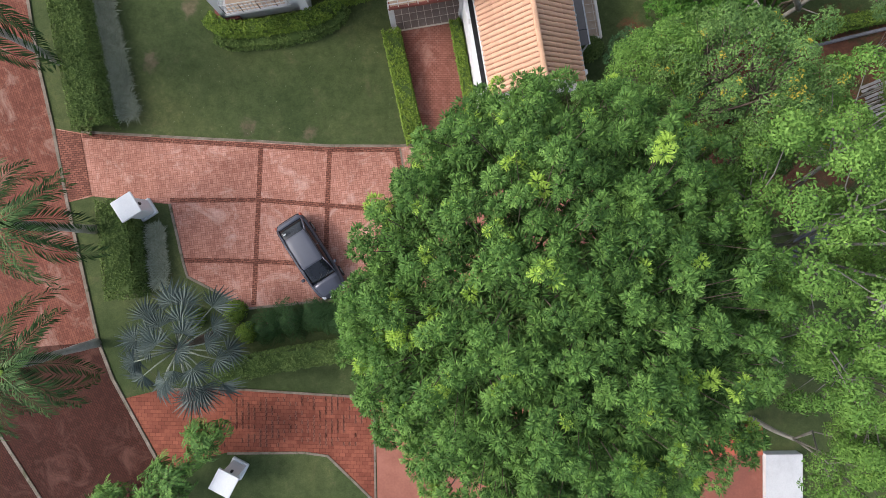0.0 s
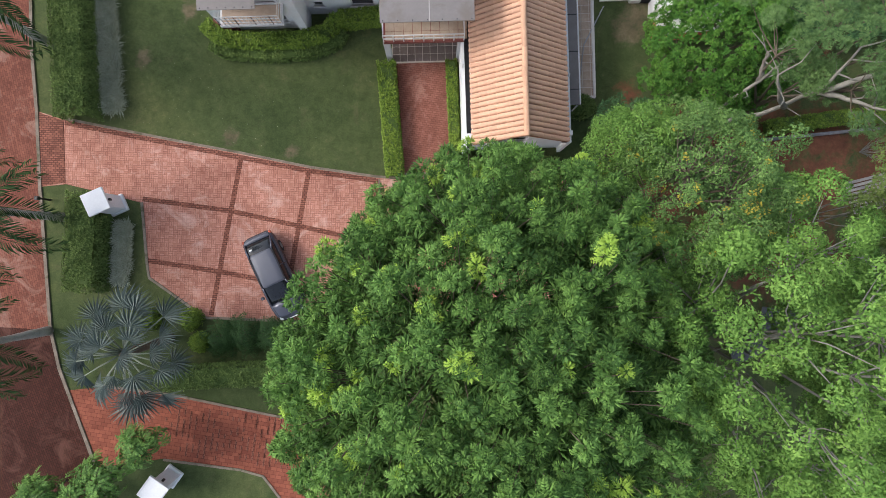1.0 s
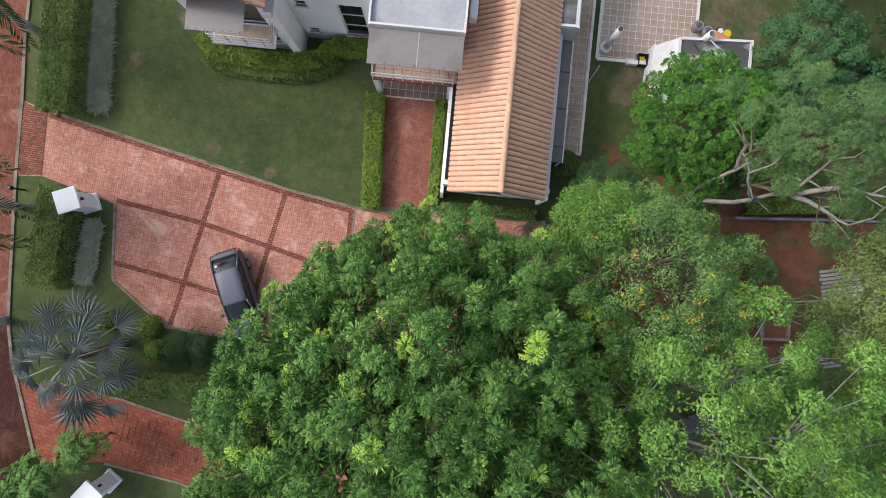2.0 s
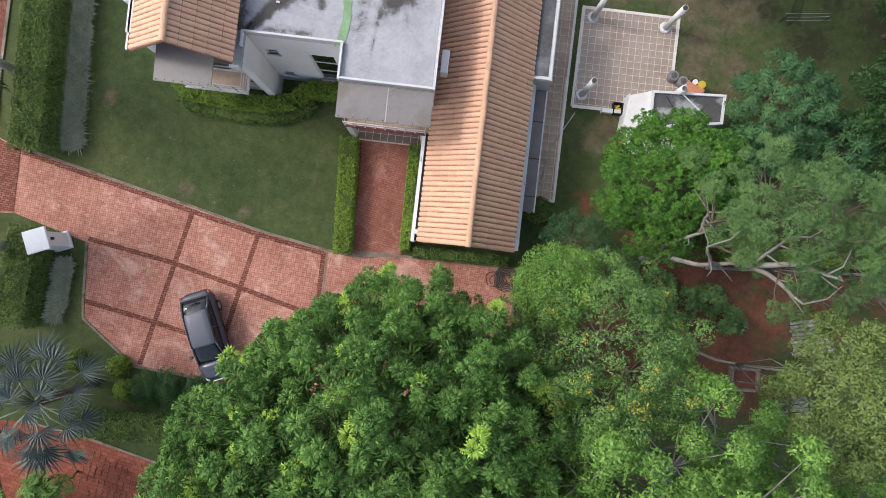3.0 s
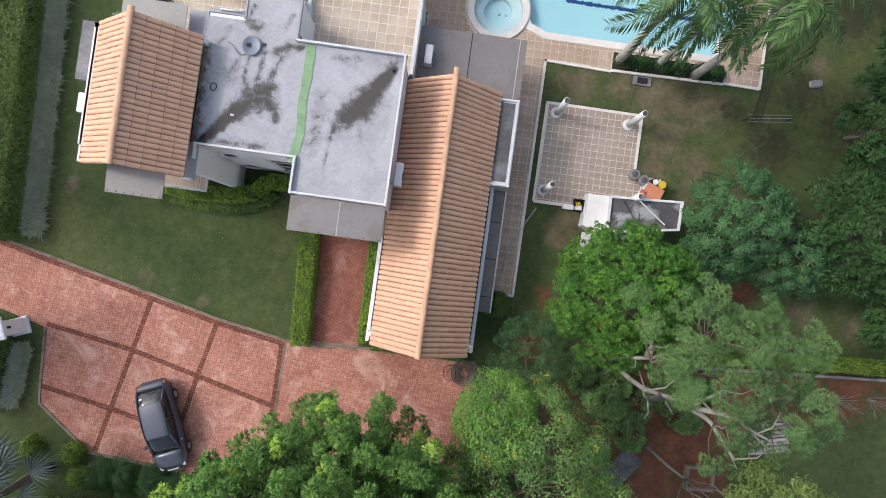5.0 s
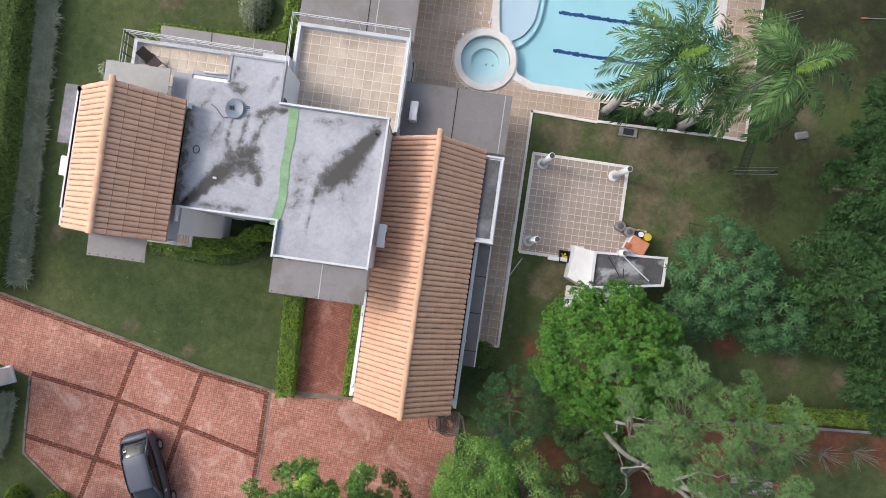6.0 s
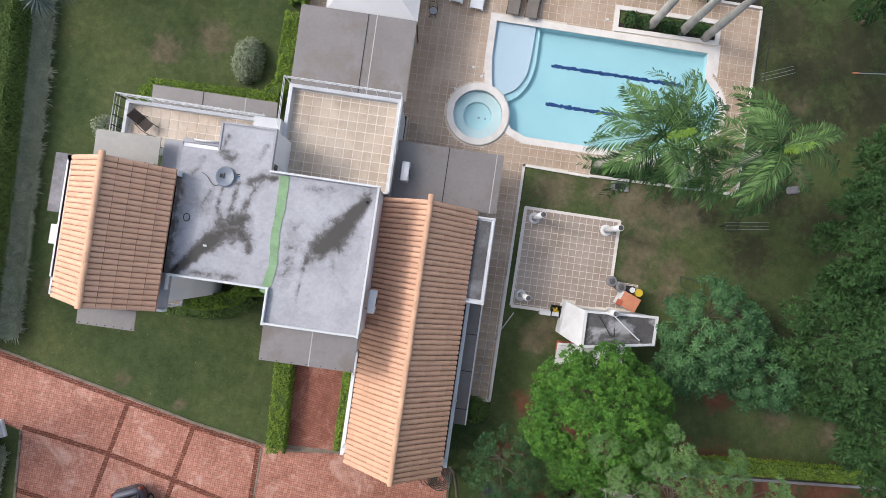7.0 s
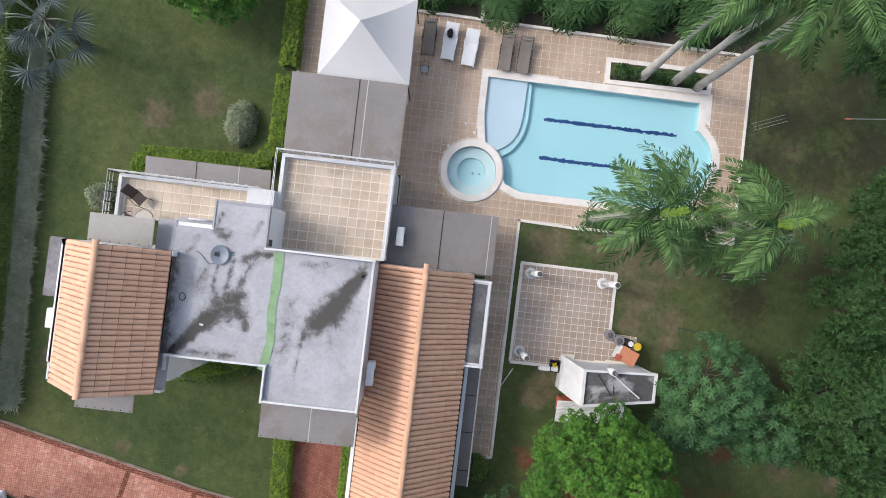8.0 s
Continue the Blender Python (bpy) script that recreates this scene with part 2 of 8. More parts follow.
_c = mix(_rn, _rl, 0.3, _c, ramp(_rn, _rl, noise_tex(_rn, _rl, _v, 7, 6, 0.7), [(0.3, (0.24, 0.24, 0.255)), (0.7, (0.46, 0.46, 0.485))]))
_a = _rn.new("ShaderNodeAttribute")
_a.attribute_name = "stain"
_m = _rn.new("ShaderNodeMath")
_m.operation = "ADD"
_rl.new(_a.outputs["Fac"], _m.inputs[0])
_m2 = _rn.new("ShaderNodeMath")
_m2.operation, _m2.inputs[1].default_value, _m2.inputs[2].default_value = "MULTIPLY_ADD", 1.7, -0.85
_rl.new(noise_tex(_rn, _rl, _v, 2.4, 9, 0.7, 0.5), _m2.inputs[0])
_rl.new(_m2.outputs[0], _m.inputs[1])
_c = mix(_rn, _rl, ramp(_rn, _rl, _m.outputs[0], [(0.15, (0, 0, 0)), (0.45, (0.28, 0.28, 0.28)), (0.62, (0.72, 0.72, 0.72)), (0.9, (0.97, 0.97, 0.97))]), _c, (0.060, 0.056, 0.050))
_rl.new(_c, _rb.inputs["Base Color"])
bump(_rn, _rl, _rb, noise_tex(_rn, _rl, _v, 14, 5, 0.65), 0.15, 0.01)
GREENPAINT = weathered("green_sealant", (0.20, 0.33, 0.17), (0.13, 0.22, 0.11), (0.28, 0.40, 0.25), 0.6, 1.4, 12, 0.15)
SHEET = weathered("grey_polycarbonate", (0.195, 0.178, 0.172), (0.155, 0.14, 0.134), (0.235, 0.217, 0.21), 0.45, 0.35, 6, 0.05, stain=(0.165, 0.14, 0.122), stain_scale=0.5, stain_at=0.52)
SHEET_DK = weathered("smoked_polycarbonate", (0.165, 0.145, 0.138), (0.12, 0.108, 0.102), (0.21, 0.19, 0.18), 0.5, 0.8, 6, 0.05)
SEAM = weathered("pale_seam", (0.42, 0.40, 0.38), (0.30, 0.29, 0.28), (0.5, 0.48, 0.46), 0.6)
OLDWOOD = weathered("grey_weathered_slab", (0.20, 0.19, 0.20), (0.11, 0.105, 0.105), (0.32, 0.31, 0.32), 0.9, 1.2, 8, 0.4)
TILE = tile_material("sand_floor_tile", (0.44, 0.335, 0.25), (0.37, 0.275, 0.20), (0.51, 0.40, 0.305), 0.05)
TILE_PALE = tile_material("pale_sand_tile", (0.50, 0.415, 0.33), (0.43, 0.35, 0.275), (0.56, 0.475, 0.39), 0.08)
TILE_GREY = tile_material("taupe_floor_tile", (0.345, 0.28, 0.235), (0.29, 0.235, 0.195), (0.40, 0.33, 0.28), 0.05)
TILE_DK = tile_material("porch_floor_tile", (0.17, 0.13, 0.115), (0.13, 0.10, 0.085), (0.22, 0.17, 0.15), 0.1)
GROUT = weathered("sandy_grout", (0.60, 0.53, 0.45), (0.47, 0.41, 0.34), (0.68, 0.61, 0.53), 0.9, 0.8, 12)
COPING = weathered("pool_coping", (0.66, 0.62, 0.58), (0.54, 0.50, 0.46), (0.74, 0.70, 0.66), 0.7, 1.2, 12, 0.2)
POOLSKIN = weathered("pool_plaster", (0.40, 0.585, 0.62), (0.37, 0.555, 0.595), (0.44, 0.615, 0.65), 0.5, 0.5, 5, 0.05)
POOLPALE = weathered("pale_pool_plaster", (0.56, 0.575, 0.635), (0.53, 0.55, 0.61), (0.60, 0.605, 0.66), 0.5, 0.6, 5, 0.05)
SPASEAT = weathered("sand_spa_plaster", (0.60, 0.645, 0.65), (0.54, 0.59, 0.60), (0.66, 0.70, 0.70), 0.6, 1.2, 8, 0.1)
SPAFLOOR = weathered("pale_turquoise_plaster", (0.50, 0.655, 0.68), (0.46, 0.62, 0.65), (0.54, 0.69, 0.715), 0.5, 0.6, 6, 0.05)
LANE = weathered("lane_tile", (0.015, 0.05, 0.17), (0.01, 0.03, 0.11), (0.03, 0.09, 0.24), 0.35, 3, 12)
TRUNK = weathered("grey_bark", (0.36, 0.345, 0.32), (0.22, 0.21, 0.19), (0.47, 0.455, 0.43), 0.95, 1.5, 14, 0.6)
BARK = weathered("brown_bark", (0.12, 0.095, 0.07), (0.07, 0.055, 0.04), (0.18, 0.15, 0.115), 0.95, 2.0, 16, 0.7)
PALEBARK = weathered("pale_branch_bark", (0.23, 0.22, 0.195), (0.14, 0.135, 0.12), (0.33, 0.315, 0.285), 0.95, 2.0, 14, 0.5)
STEEL = weathered("dark_iron", (0.03, 0.03, 0.032), (0.02, 0.02, 0.02), (0.05, 0.05, 0.05), 0.5, 3, 20, 0.1, metal=0.4)
GALV = weathered("dull_metal", (0.36, 0.37, 0.38), (0.24, 0.25, 0.26), (0.46, 0.47, 0.48), 0.45, 2, 16, 0.1, metal=0.6)
CARPAINT = weathered("graphite_car_paint", (0.085, 0.090, 0.115), (0.075, 0.08, 0.10), (0.095, 0.10, 0.125), 0.25, 1, 30, 0.02, metal=0.35)
CARROOF = weathered("dusty_car_roof", (0.085, 0.092, 0.12), (0.075, 0.08, 0.105), (0.10, 0.106, 0.135), 0.45, 1, 30, 0.02)
GLASS = weathered("dark_glass", (0.012, 0.014, 0.018), (0.010, 0.011, 0.014), (0.02, 0.022, 0.026), 0.06, 1, 10, 0.0)
RUBBER = weathered("rubber", (0.02, 0.02, 0.02), (0.014, 0.014, 0.014), (0.03, 0.03, 0.03), 0.8)
CANVAS = weathered("white_canvas", (0.50, 0.495, 0.50), (0.465, 0.46, 0.468), (0.535, 0.53, 0.53), 0.85, 0.6, 14, 0.15)
SLING = weathered("taupe_sling_fabric", (0.17, 0.145, 0.125), (0.13, 0.11, 0.095), (0.21, 0.18, 0.16), 0.8, 2, 30, 0.2)
RESIN = weathered("white_resin", (0.66, 0.66, 0.67), (0.58, 0.58, 0.60), (0.71, 0.71, 0.72), 0.45, 2, 20, 0.05)
BROWNSLING = weathered("dark_brown_fabric", (0.055, 0.038, 0.032), (0.04, 0.028, 0.024), (0.075, 0.055, 0.046), 0.8, 3, 30, 0.2)
ORANGE = weathered("orange_clay_board", (0.50, 0.20, 0.11), (0.40, 0.15, 0.08), (0.57, 0.26, 0.15), 0.85, 2, 14)
YELLOW = weathered("yellow_plastic", (0.60, 0.42, 0.03), (0.48, 0.33, 0.02), (0.66, 0.48, 0.06), 0.5)
BLACKCLOTH = weathered("black_cloth", (0.012, 0.012, 0.015), (0.008, 0.008, 0.01), (0.02, 0.02, 0.024), 0.9)
HOSE = weathered("dark_green_hose", (0.02, 0.05, 0.045), (0.012, 0.03, 0.028), (0.03, 0.07, 0.06), 0.5)
TIN = weathered("white_corrugated_tin", (0.60, 0.60, 0.59), (0.40, 0.39, 0.38), (0.68, 0.68, 0.67), 0.5, 1.2, 9, 0.1, stain=(0.14, 0.13, 0.12), stain_scale=1.2, stain_at=0.66)
CLINKER = weathered("dark_cinder_floor", (0.07, 0.067, 0.067), (0.04, 0.039, 0.04), (0.11, 0.107, 0.107), 0.7, 1.5, 12, 0.3, stain=(0.36, 0.36, 0.37), stain_scale=0.45, stain_at=0.52)
TIMBER = weathered("grey_timber", (0.27, 0.25, 0.235), (0.16, 0.15, 0.14), (0.36, 0.34, 0.32), 0.9, 2, 14, 0.4, vary=0.2)
SCRAP = weathered("dark_scrap", (0.08, 0.082, 0.085), (0.04, 0.04, 0.042), (0.16, 0.16, 0.165), 0.8, 1.8, 9, 0.4)

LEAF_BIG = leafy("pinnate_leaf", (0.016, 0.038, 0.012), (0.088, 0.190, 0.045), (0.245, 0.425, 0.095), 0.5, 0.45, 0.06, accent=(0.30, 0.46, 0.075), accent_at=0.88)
LEAF_LIGHT = leafy("light_leaf", (0.034, 0.084, 0.018), (0.130, 0.262, 0.054), (0.268, 0.440, 0.098), 0.8, 0.5, 0.1)
LEAF_OLIVE = leafy("olive_leaf", (0.055, 0.085, 0.025), (0.130, 0.190, 0.055), (0.205, 0.280, 0.080), 0.8, 0.5, 0.1)
LEAF_FLOWER = leafy("dull_leaf", (0.030, 0.066, 0.022), (0.112, 0.215, 0.062), (0.245, 0.390, 0.108), 0.45, 0.55, 0.1)
FLOWER = leafy("yellow_blossom", (0.26, 0.24, 0.05), (0.40, 0.35, 0.06), (0.50, 0.43, 0.07), 1.0, 0.7, 0.2)
LEAF_FEATHER = leafy("feathery_leaf", (0.036, 0.078, 0.036), (0.108, 0.200, 0.070), (0.215, 0.340, 0.115), 0.6, 0.55, 0.1)
LEAF_VIVID = leafy("vivid_leaf", (0.028, 0.080, 0.016), (0.080, 0.205, 0.040), (0.185, 0.355, 0.055), 0.9, 0.4, 0.12)
LEAF_STAR = leafy("blue_green_palmate_leaf", (0.024, 0.062, 0.028), (0.060, 0.135, 0.056), (0.115, 0.235, 0.085), 0.45, 0.5, 0.12)
LEAF_DARK = leafy("dark_glossy_leaf", (0.022, 0.055, 0.020), (0.045, 0.098, 0.034), (0.075, 0.150, 0.048), 0.6, 0.4, 0.2)
LEAF_HEDGE = leafy("hedge_leaf", (0.050, 0.094, 0.016), (0.135, 0.220, 0.034), (0.270, 0.365, 0.060), 1.1, 0.5, 0.12)
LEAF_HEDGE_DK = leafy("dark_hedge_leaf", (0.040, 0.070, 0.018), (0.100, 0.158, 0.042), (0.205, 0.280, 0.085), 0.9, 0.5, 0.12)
LEAF_GREY = leafy("grey_grass_blade", (0.20, 0.23, 0.155), (0.42, 0.45, 0.325), (0.64, 0.66, 0.52), 2.2, 0.7, 0.12)
LEAF_FAN = leafy("blue_fan_leaf", (0.030, 0.046, 0.042), (0.072, 0.098, 0.090), (0.190, 0.230, 0.212), 0.9, 0.5, 0.10)
FAN_STALK = weathered("pale_fan_stalk", (0.20, 0.23, 0.18), (0.14, 0.17, 0.13), (0.27, 0.29, 0.23), 0.6, 2, 14, 0.1)
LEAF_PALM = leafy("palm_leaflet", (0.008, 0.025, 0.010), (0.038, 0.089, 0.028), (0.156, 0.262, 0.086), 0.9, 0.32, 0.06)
LEAF_SPEAR = leafy("young_palm_leaflet", (0.085, 0.155, 0.022), (0.125, 0.21, 0.03), (0.165, 0.26, 0.035), 0.9, 0.5, 0.12)
LEAF_SAGE = leafy("sage_leaf", (0.15, 0.18, 0.11), (0.27, 0.31, 0.20), (0.38, 0.42, 0.29), 1.2, 0.7, 0.2)


def water_material():
    m = bpy.data.materials.new("pool_water")
    m.use_nodes = True
    n, l = m.node_tree.nodes, m.node_tree.links
    n.remove(n["Principled BSDF"])
    t, g, s, f = (n.new("ShaderNodeBsdf" + k) if k in ("Transparent", "Glossy") else n.new("ShaderNode" + k) for k in ("Transparent", "Glossy", "MixShader", "Fresnel"))
    t.inputs["Color"].default_value = (0.83, 0.96, 0.975, 1)
    g.inputs["Roughness"].default_value, f.inputs["IOR"].default_value = 0.05, 1.33
    w = noise_tex(n, l, coords(n), 3.0, 4, 0.6, 0.5)
    k = n.new("ShaderNodeBump")
    k.inputs["Strength"].default_value, k.inputs["Distance"].default_value = 0.25, 0.03
    l.new(w, k.inputs["Height"])
    l.new(k.outputs["Normal"], g.inputs["Normal"])
    l.new(f.outputs[0], s.inputs[0])
    l.new(t.outputs[0], s.inputs[1])
    l.new(g.outputs[0], s.inputs[2])
    l.new(s.outputs[0], n["Material Output"].inputs["Surface"])
    return m


WATER = water_material()

# ---- building blocks ----
HOUSE = pose(0, 0, 0, 0, 0, 9.5)     # the house, the terraces and the pool stand 9.5 degrees off the world's axes
WORLD = Matrix.Identity(4)


def thing(name, at=(0, 0, 0), frame_of=WORLD, label="", category="", group="", kind="", turn=0.0):
    ob = new(name)
    ob.empty_display_size = 0.2
    ob.matrix_basis = frame_of @ Matrix.Translation(at) @ pose(0, 0, 0, 0, 0, turn)
    return tagged(ob, label, category, group, kind)


def data_of(name, bm, material, smooth=False):
    me = bpy.data.meshes.new(name)
    bmesh.ops.recalc_face_normals(bm, faces=bm.faces)
    bm.to_mesh(me)
    bm.free()
    me.materials.append(material)
    if smooth:
        me.polygons.foreach_set("use_smooth", [True] * len(me.polygons))
    return me


def part(name, bm, material, parent, label="", smooth=False, kind="", at=None):
    """One mesh object under a thing or a part. bm may be a bmesh or ready mesh data; at: its pose within the parent."""
    me = data_of(name, bm, material, smooth) if isinstance(bm, bmesh.types.BMesh) else bm
    ob = new(name, me)
    ob.parent = parent
    if at is not None:
        ob.matrix_basis = at
    return tagged(ob, label, kind=kind)


def solid(name, bm, material, frame_of=WORLD, label="", category="", kind="", group="", smooth=False):
    """A top-level thing of one mesh."""
    me = data_of(name, bm, material, smooth) if isinstance(bm, bmesh.types.BMesh) else bm
    ob = new(name, me)
    ob.matrix_basis = frame_of
    return tagged(ob, label, category, group, kind)


def box(bm, x0, x1, y0, y1, z0, z1, bevel=0.0, m=None):
    vs = [bm.verts.new((x, y, z)) for x in (x0, x1) for y in (y0, y1) for z in (z0, z1)]
    fs = [bm.faces.new([vs[i] for i in q]) for q in ((0, 1, 3, 2), (4, 6, 7, 5), (0, 4, 5, 1), (2, 3, 7, 6), (0, 2, 6, 4), (1, 5, 7, 3))]
    out = vs
    if bevel:
        r = bmesh.ops.bevel(bm, geom=list({e for f in fs for e in f.edges}), offset=bevel, segments=1, affect="EDGES")
        out = list({v for f in r["faces"] for v in f.verts})
    if m is not None:
        bmesh.ops.transform(bm, matrix=m, verts=out)
    return out


def boxed(*a, bevel=0.0):
    bm = bmesh.new()
    box(bm, *a, bevel=bevel)
    return bm


def prism(pts, z0, z1, bm=None):
    """An upright prism over a polygon of (x, y)."""
    bm = bm or bmesh.new()
    lo = [bm.verts.new((x, y, z0)) for x, y in pts]
    hi = [bm.verts.new((x, y, z1)) for x, y in pts]
    bm.faces.new(hi)
    bm.faces.new(lo[::-1])
    for i in range(len(pts)):
        j = (i + 1) % len(pts)
        bm.faces.new((lo[i], lo[j], hi[j], hi[i]))
    bm.normal_update()
    bmesh.ops.triangulate(bm, faces=[f for f in bm.faces if len(f.verts) > 4])
    return bm


def tube(bm, pts, radii, seg=8, cap=True):
    """A bent, tapering round bar along points."""
    pts = [Vector(p) for p in pts]
    rings = []
    side = None
    for i, p in enumerate(pts):
        d = (pts[min(i + 1, len(pts) - 1)] - pts[max(i - 1, 0)]).normalized()
        a = d.orthogonal().normalized() if side is None else (side - d * side.dot(d)).normalized()
        side = a
        b = d.cross(a)
        r = radii[i] if isinstance(radii, (list, tuple)) else radii
        rings.append([bm.verts.new(p + (a * math.cos(t) + b * math.sin(t)) * r) for t in (2 * math.pi * k / seg for k in range(seg))])
    for u, v in zip(rings, rings[1:]):
        for k in range(seg):
            bm.faces.new((u[k], u[(k + 1) % seg], v[(k + 1) % seg], v[k]))
    if cap:
        bm.faces.new(rings[0][::-1])
        bm.faces.new(rings[-1])
    return bm


def strip(pts, width, z0, z1, side=0.0):
    """A bar of rectangular section along a line of (x, y); side shifts it to its left."""
    bm = bmesh.new()
    P = [Vector(p) for p in pts]
    rows = []
    for i, p in enumerate(P):
        d = (P[min(i + 1, len(P) - 1)] - P[max(i - 1, 0)]).normalized()
        nrm = Vector((-d.y, d.x))
        a, b = p + nrm * (side + width / 2), p + nrm * (side - width / 2)
        rows.append([bm.verts.new((q.x, q.y, z)) for q, z in ((a, z0), (a, z1), (b, z1), (b, z0))])
    for r, s in zip(rows, rows[1:]):
        for k in range(4):
            bm.faces.new((r[k], r[(k + 1) % 4], s[(k + 1) % 4], s[k]))
    bm.faces.new(rows[0])
    bm.faces.new(rows[-1][::-1])
    return bm


def wobble(pts, step=0.7, amount=0.15, seed=0):
    """The outline, cut into short steps and made uneven."""
    rng = random.Random(seed)
    out = []
    for (x0, y0), (x1, y1) in zip(pts, pts[1:] + pts[:1]):
        n = max(1, int(math.hypot(x1 - x0, y1 - y0) / step))
        for i in range(n):
            t = i / n
            out.append((x0 + (x1 - x0) * t + rng.uniform(-amount, amount), y0 + (y1 - y0) * t + rng.uniform(-amount, amount)))
    return out


# ---- foliage ----
def leaf_mesh(name, quads, mats, material, tones=None):
    """Many copies of a spray of quads (n, 4, 3), at the poses (m, 4, 4), in one mesh."""
    q = np.asarray(quads, float).reshape(-1, 3)
    M = np.asarray(mats, float)
    v = (np.einsum("mij,kj->mki", M[:, :3, :3], q) + M[:, None, :3, 3]).reshape(-1, 3)
    me = bpy.data.meshes.new(name)
    n = len(v)
    me.vertices.add(n)
    me.vertices.foreach_set("co", v.astype(np.float32).ravel())
    me.loops.add(n)
    me.loops.foreach_set("vertex_index", np.arange(n, dtype=np.int32))
    me.polygons.add(n // 4)
    me.polygons.foreach_set("loop_start", np.arange(0, n, 4, dtype=np.int32))
    me.update(calc_edges=True)
    tones = np.random.default_rng(len(M) + len(q)).random(len(M)) if tones is None else np.asarray(tones)
    tone = np.repeat(tones, len(q)).astype(np.float32)
    me.attributes.new("tone", "FLOAT", "POINT").data.foreach_set("value", tone)
    me.materials.append(material)
    return me


def leaf(base, along, across, length, width):
    """One pointed leaf: a quad with its widest place past the middle of its stalk side."""
    b, a, c = np.array(base, float), np.array(along, float), np.array(across, float)
    return [b, b + a * length * 0.45 + c * width / 2, b + a * length, b + a * length * 0.45 - c * width / 2]


def unit(v):
    v = np.array(v, float)
    return v / np.linalg.norm(v)


def pinnate_spray(fronds=8, pairs=6, length=0.5, leaflet=0.17, width=0.05, lift=0.5, droop=0.6, rng=None):
    rng = rng or np.random.default_rng(1)
    out = []
    for k in range(fronds):
        a = 2 * math.pi * (k + rng.uniform(-0.3, 0.3)) / fronds
        ln = length * rng.uniform(0.75, 1.15)
        el = lift * rng.uniform(0.4, 1.5)
        for i in range(pairs):
            s = (i + 1.5) / (pairs + 1)
            r = ln * s
            z = ln * (el * s - droop * s * s)
            d = unit((math.cos(a), math.sin(a), el - 2 * droop * s))
            side = np.array((-math.sin(a), math.cos(a), 0))
            base = np.array((math.cos(a) * r, math.sin(a) * r, z))
            f = 1 - 0.45 * abs(s - 0.5)
            for sg in (1, -1):
                al = unit(side * sg + d * 0.55 + np.array((0, 0, -0.15)))
                out.append(leaf(base, al, unit(d - al * d.dot(al)), leaflet * f, width))
    return np.array(out)


def ball_spray(count, radius, size, width, flat=0.6, rng=None):
    """A rounded clump of small leaves that overlap outwards like scales, dense on its upper side."""
    rng = rng or np.random.default_rng(2)
    out = []
    for _ in range(count):
        d = unit(rng.normal(size=3))
        d[2] = abs(d[2]) * 1.0 - 0.12
        d = unit(d)
        p = d * radius * rng.uniform(0.78, 1.0) * np.array((1, 1, flat))
        nrm = unit(d * np.array((1, 1, 1 / flat)) + rng.normal(size=3) * 0.32)
        t = rng.normal(size=3) * 0.7 + d * np.array((1.2, 1.2, 0)) - np.array((0, 0, 0.3))
        t = unit(t - nrm * t.dot(nrm))
        al = unit(t + nrm * 0.3)
        out.append(leaf(p, al, unit(np.cross(nrm, al)), size * rng.uniform(0.7, 1.25), width * rng.uniform(0.8, 1.2)))
    return np.array(out)


def rosette_spray(count, radius, width, rng=None, flat=0.8):
    """A pompom of pointed leaves that radiate from a twig's end, none downwards."""
    rng = rng or np.random.default_rng(4)
    out = []
    for k in range(count):
        z = 1 - 1.15 * (k + 0.5) / count
        a = k * 2.39996 + rng.uniform(-0.3, 0.3)
        h = math.sqrt(max(0.0, 1 - z * z))
        d = unit((math.cos(a) * h, math.sin(a) * h, z * flat + 0.05))
        side = unit(np.cross(d, unit(rng.normal(size=3))))
        if abs(side[2]) > 0.6:
            side = unit(np.cross(d, (0, 0, 1.0)) + 0.3 * side)
        out.append(leaf(d * radius * rng.uniform(0.1, 0.35), d, side, radius * rng.uniform(0.55, 0.8), width * rng.uniform(0.8, 1.2)))
    return np.array(out)


def star_spray(rosettes=1, lobes=9, radius=0.45, width=0.09, rng=None):
    """Palmate leaves: narrow lobes about one point, several leaves on stalks round a shoot."""
    rng = rng or np.random.default_rng(3)
    out = []
    for k in range(rosettes):
        a = 2 * math.pi * k / max(1, rosettes) + rng.uniform(-0.3, 0.3)
        c = np.array((math.cos(a), math.sin(a), 0)) * (0.42 if rosettes > 1 else 0) * rng.uniform(0.7, 1.2)
        c[2] = rng.uniform(-0.15, 0.1)
        r = radius * rng.uniform(0.75, 1.1)
        for i in range(lobes):
            b = a + 2 * math.pi * (i / lobes) * 0.92
            al = unit((math.cos(b), math.sin(b), rng.uniform(-0.45, -0.1)))
            out.append(leaf(c, al, unit((-math.sin(b), math.cos(b), 0)), r * rng.uniform(0.85, 1.1), width))
    return np.array(out)


def posed(p, nrm, spin, s):
    """A pose with its z axis along nrm, as an array."""
    z = unit(nrm)
    x = unit(np.cross((math.cos(spin), math.sin(spin), 0.01), z))
    y = np.cross(z, x)
    m = np.eye(4)
    m[:3, 0], m[:3, 1], m[:3, 2], m[:3, 3] = x * s, y * s, z * s, p
    return m


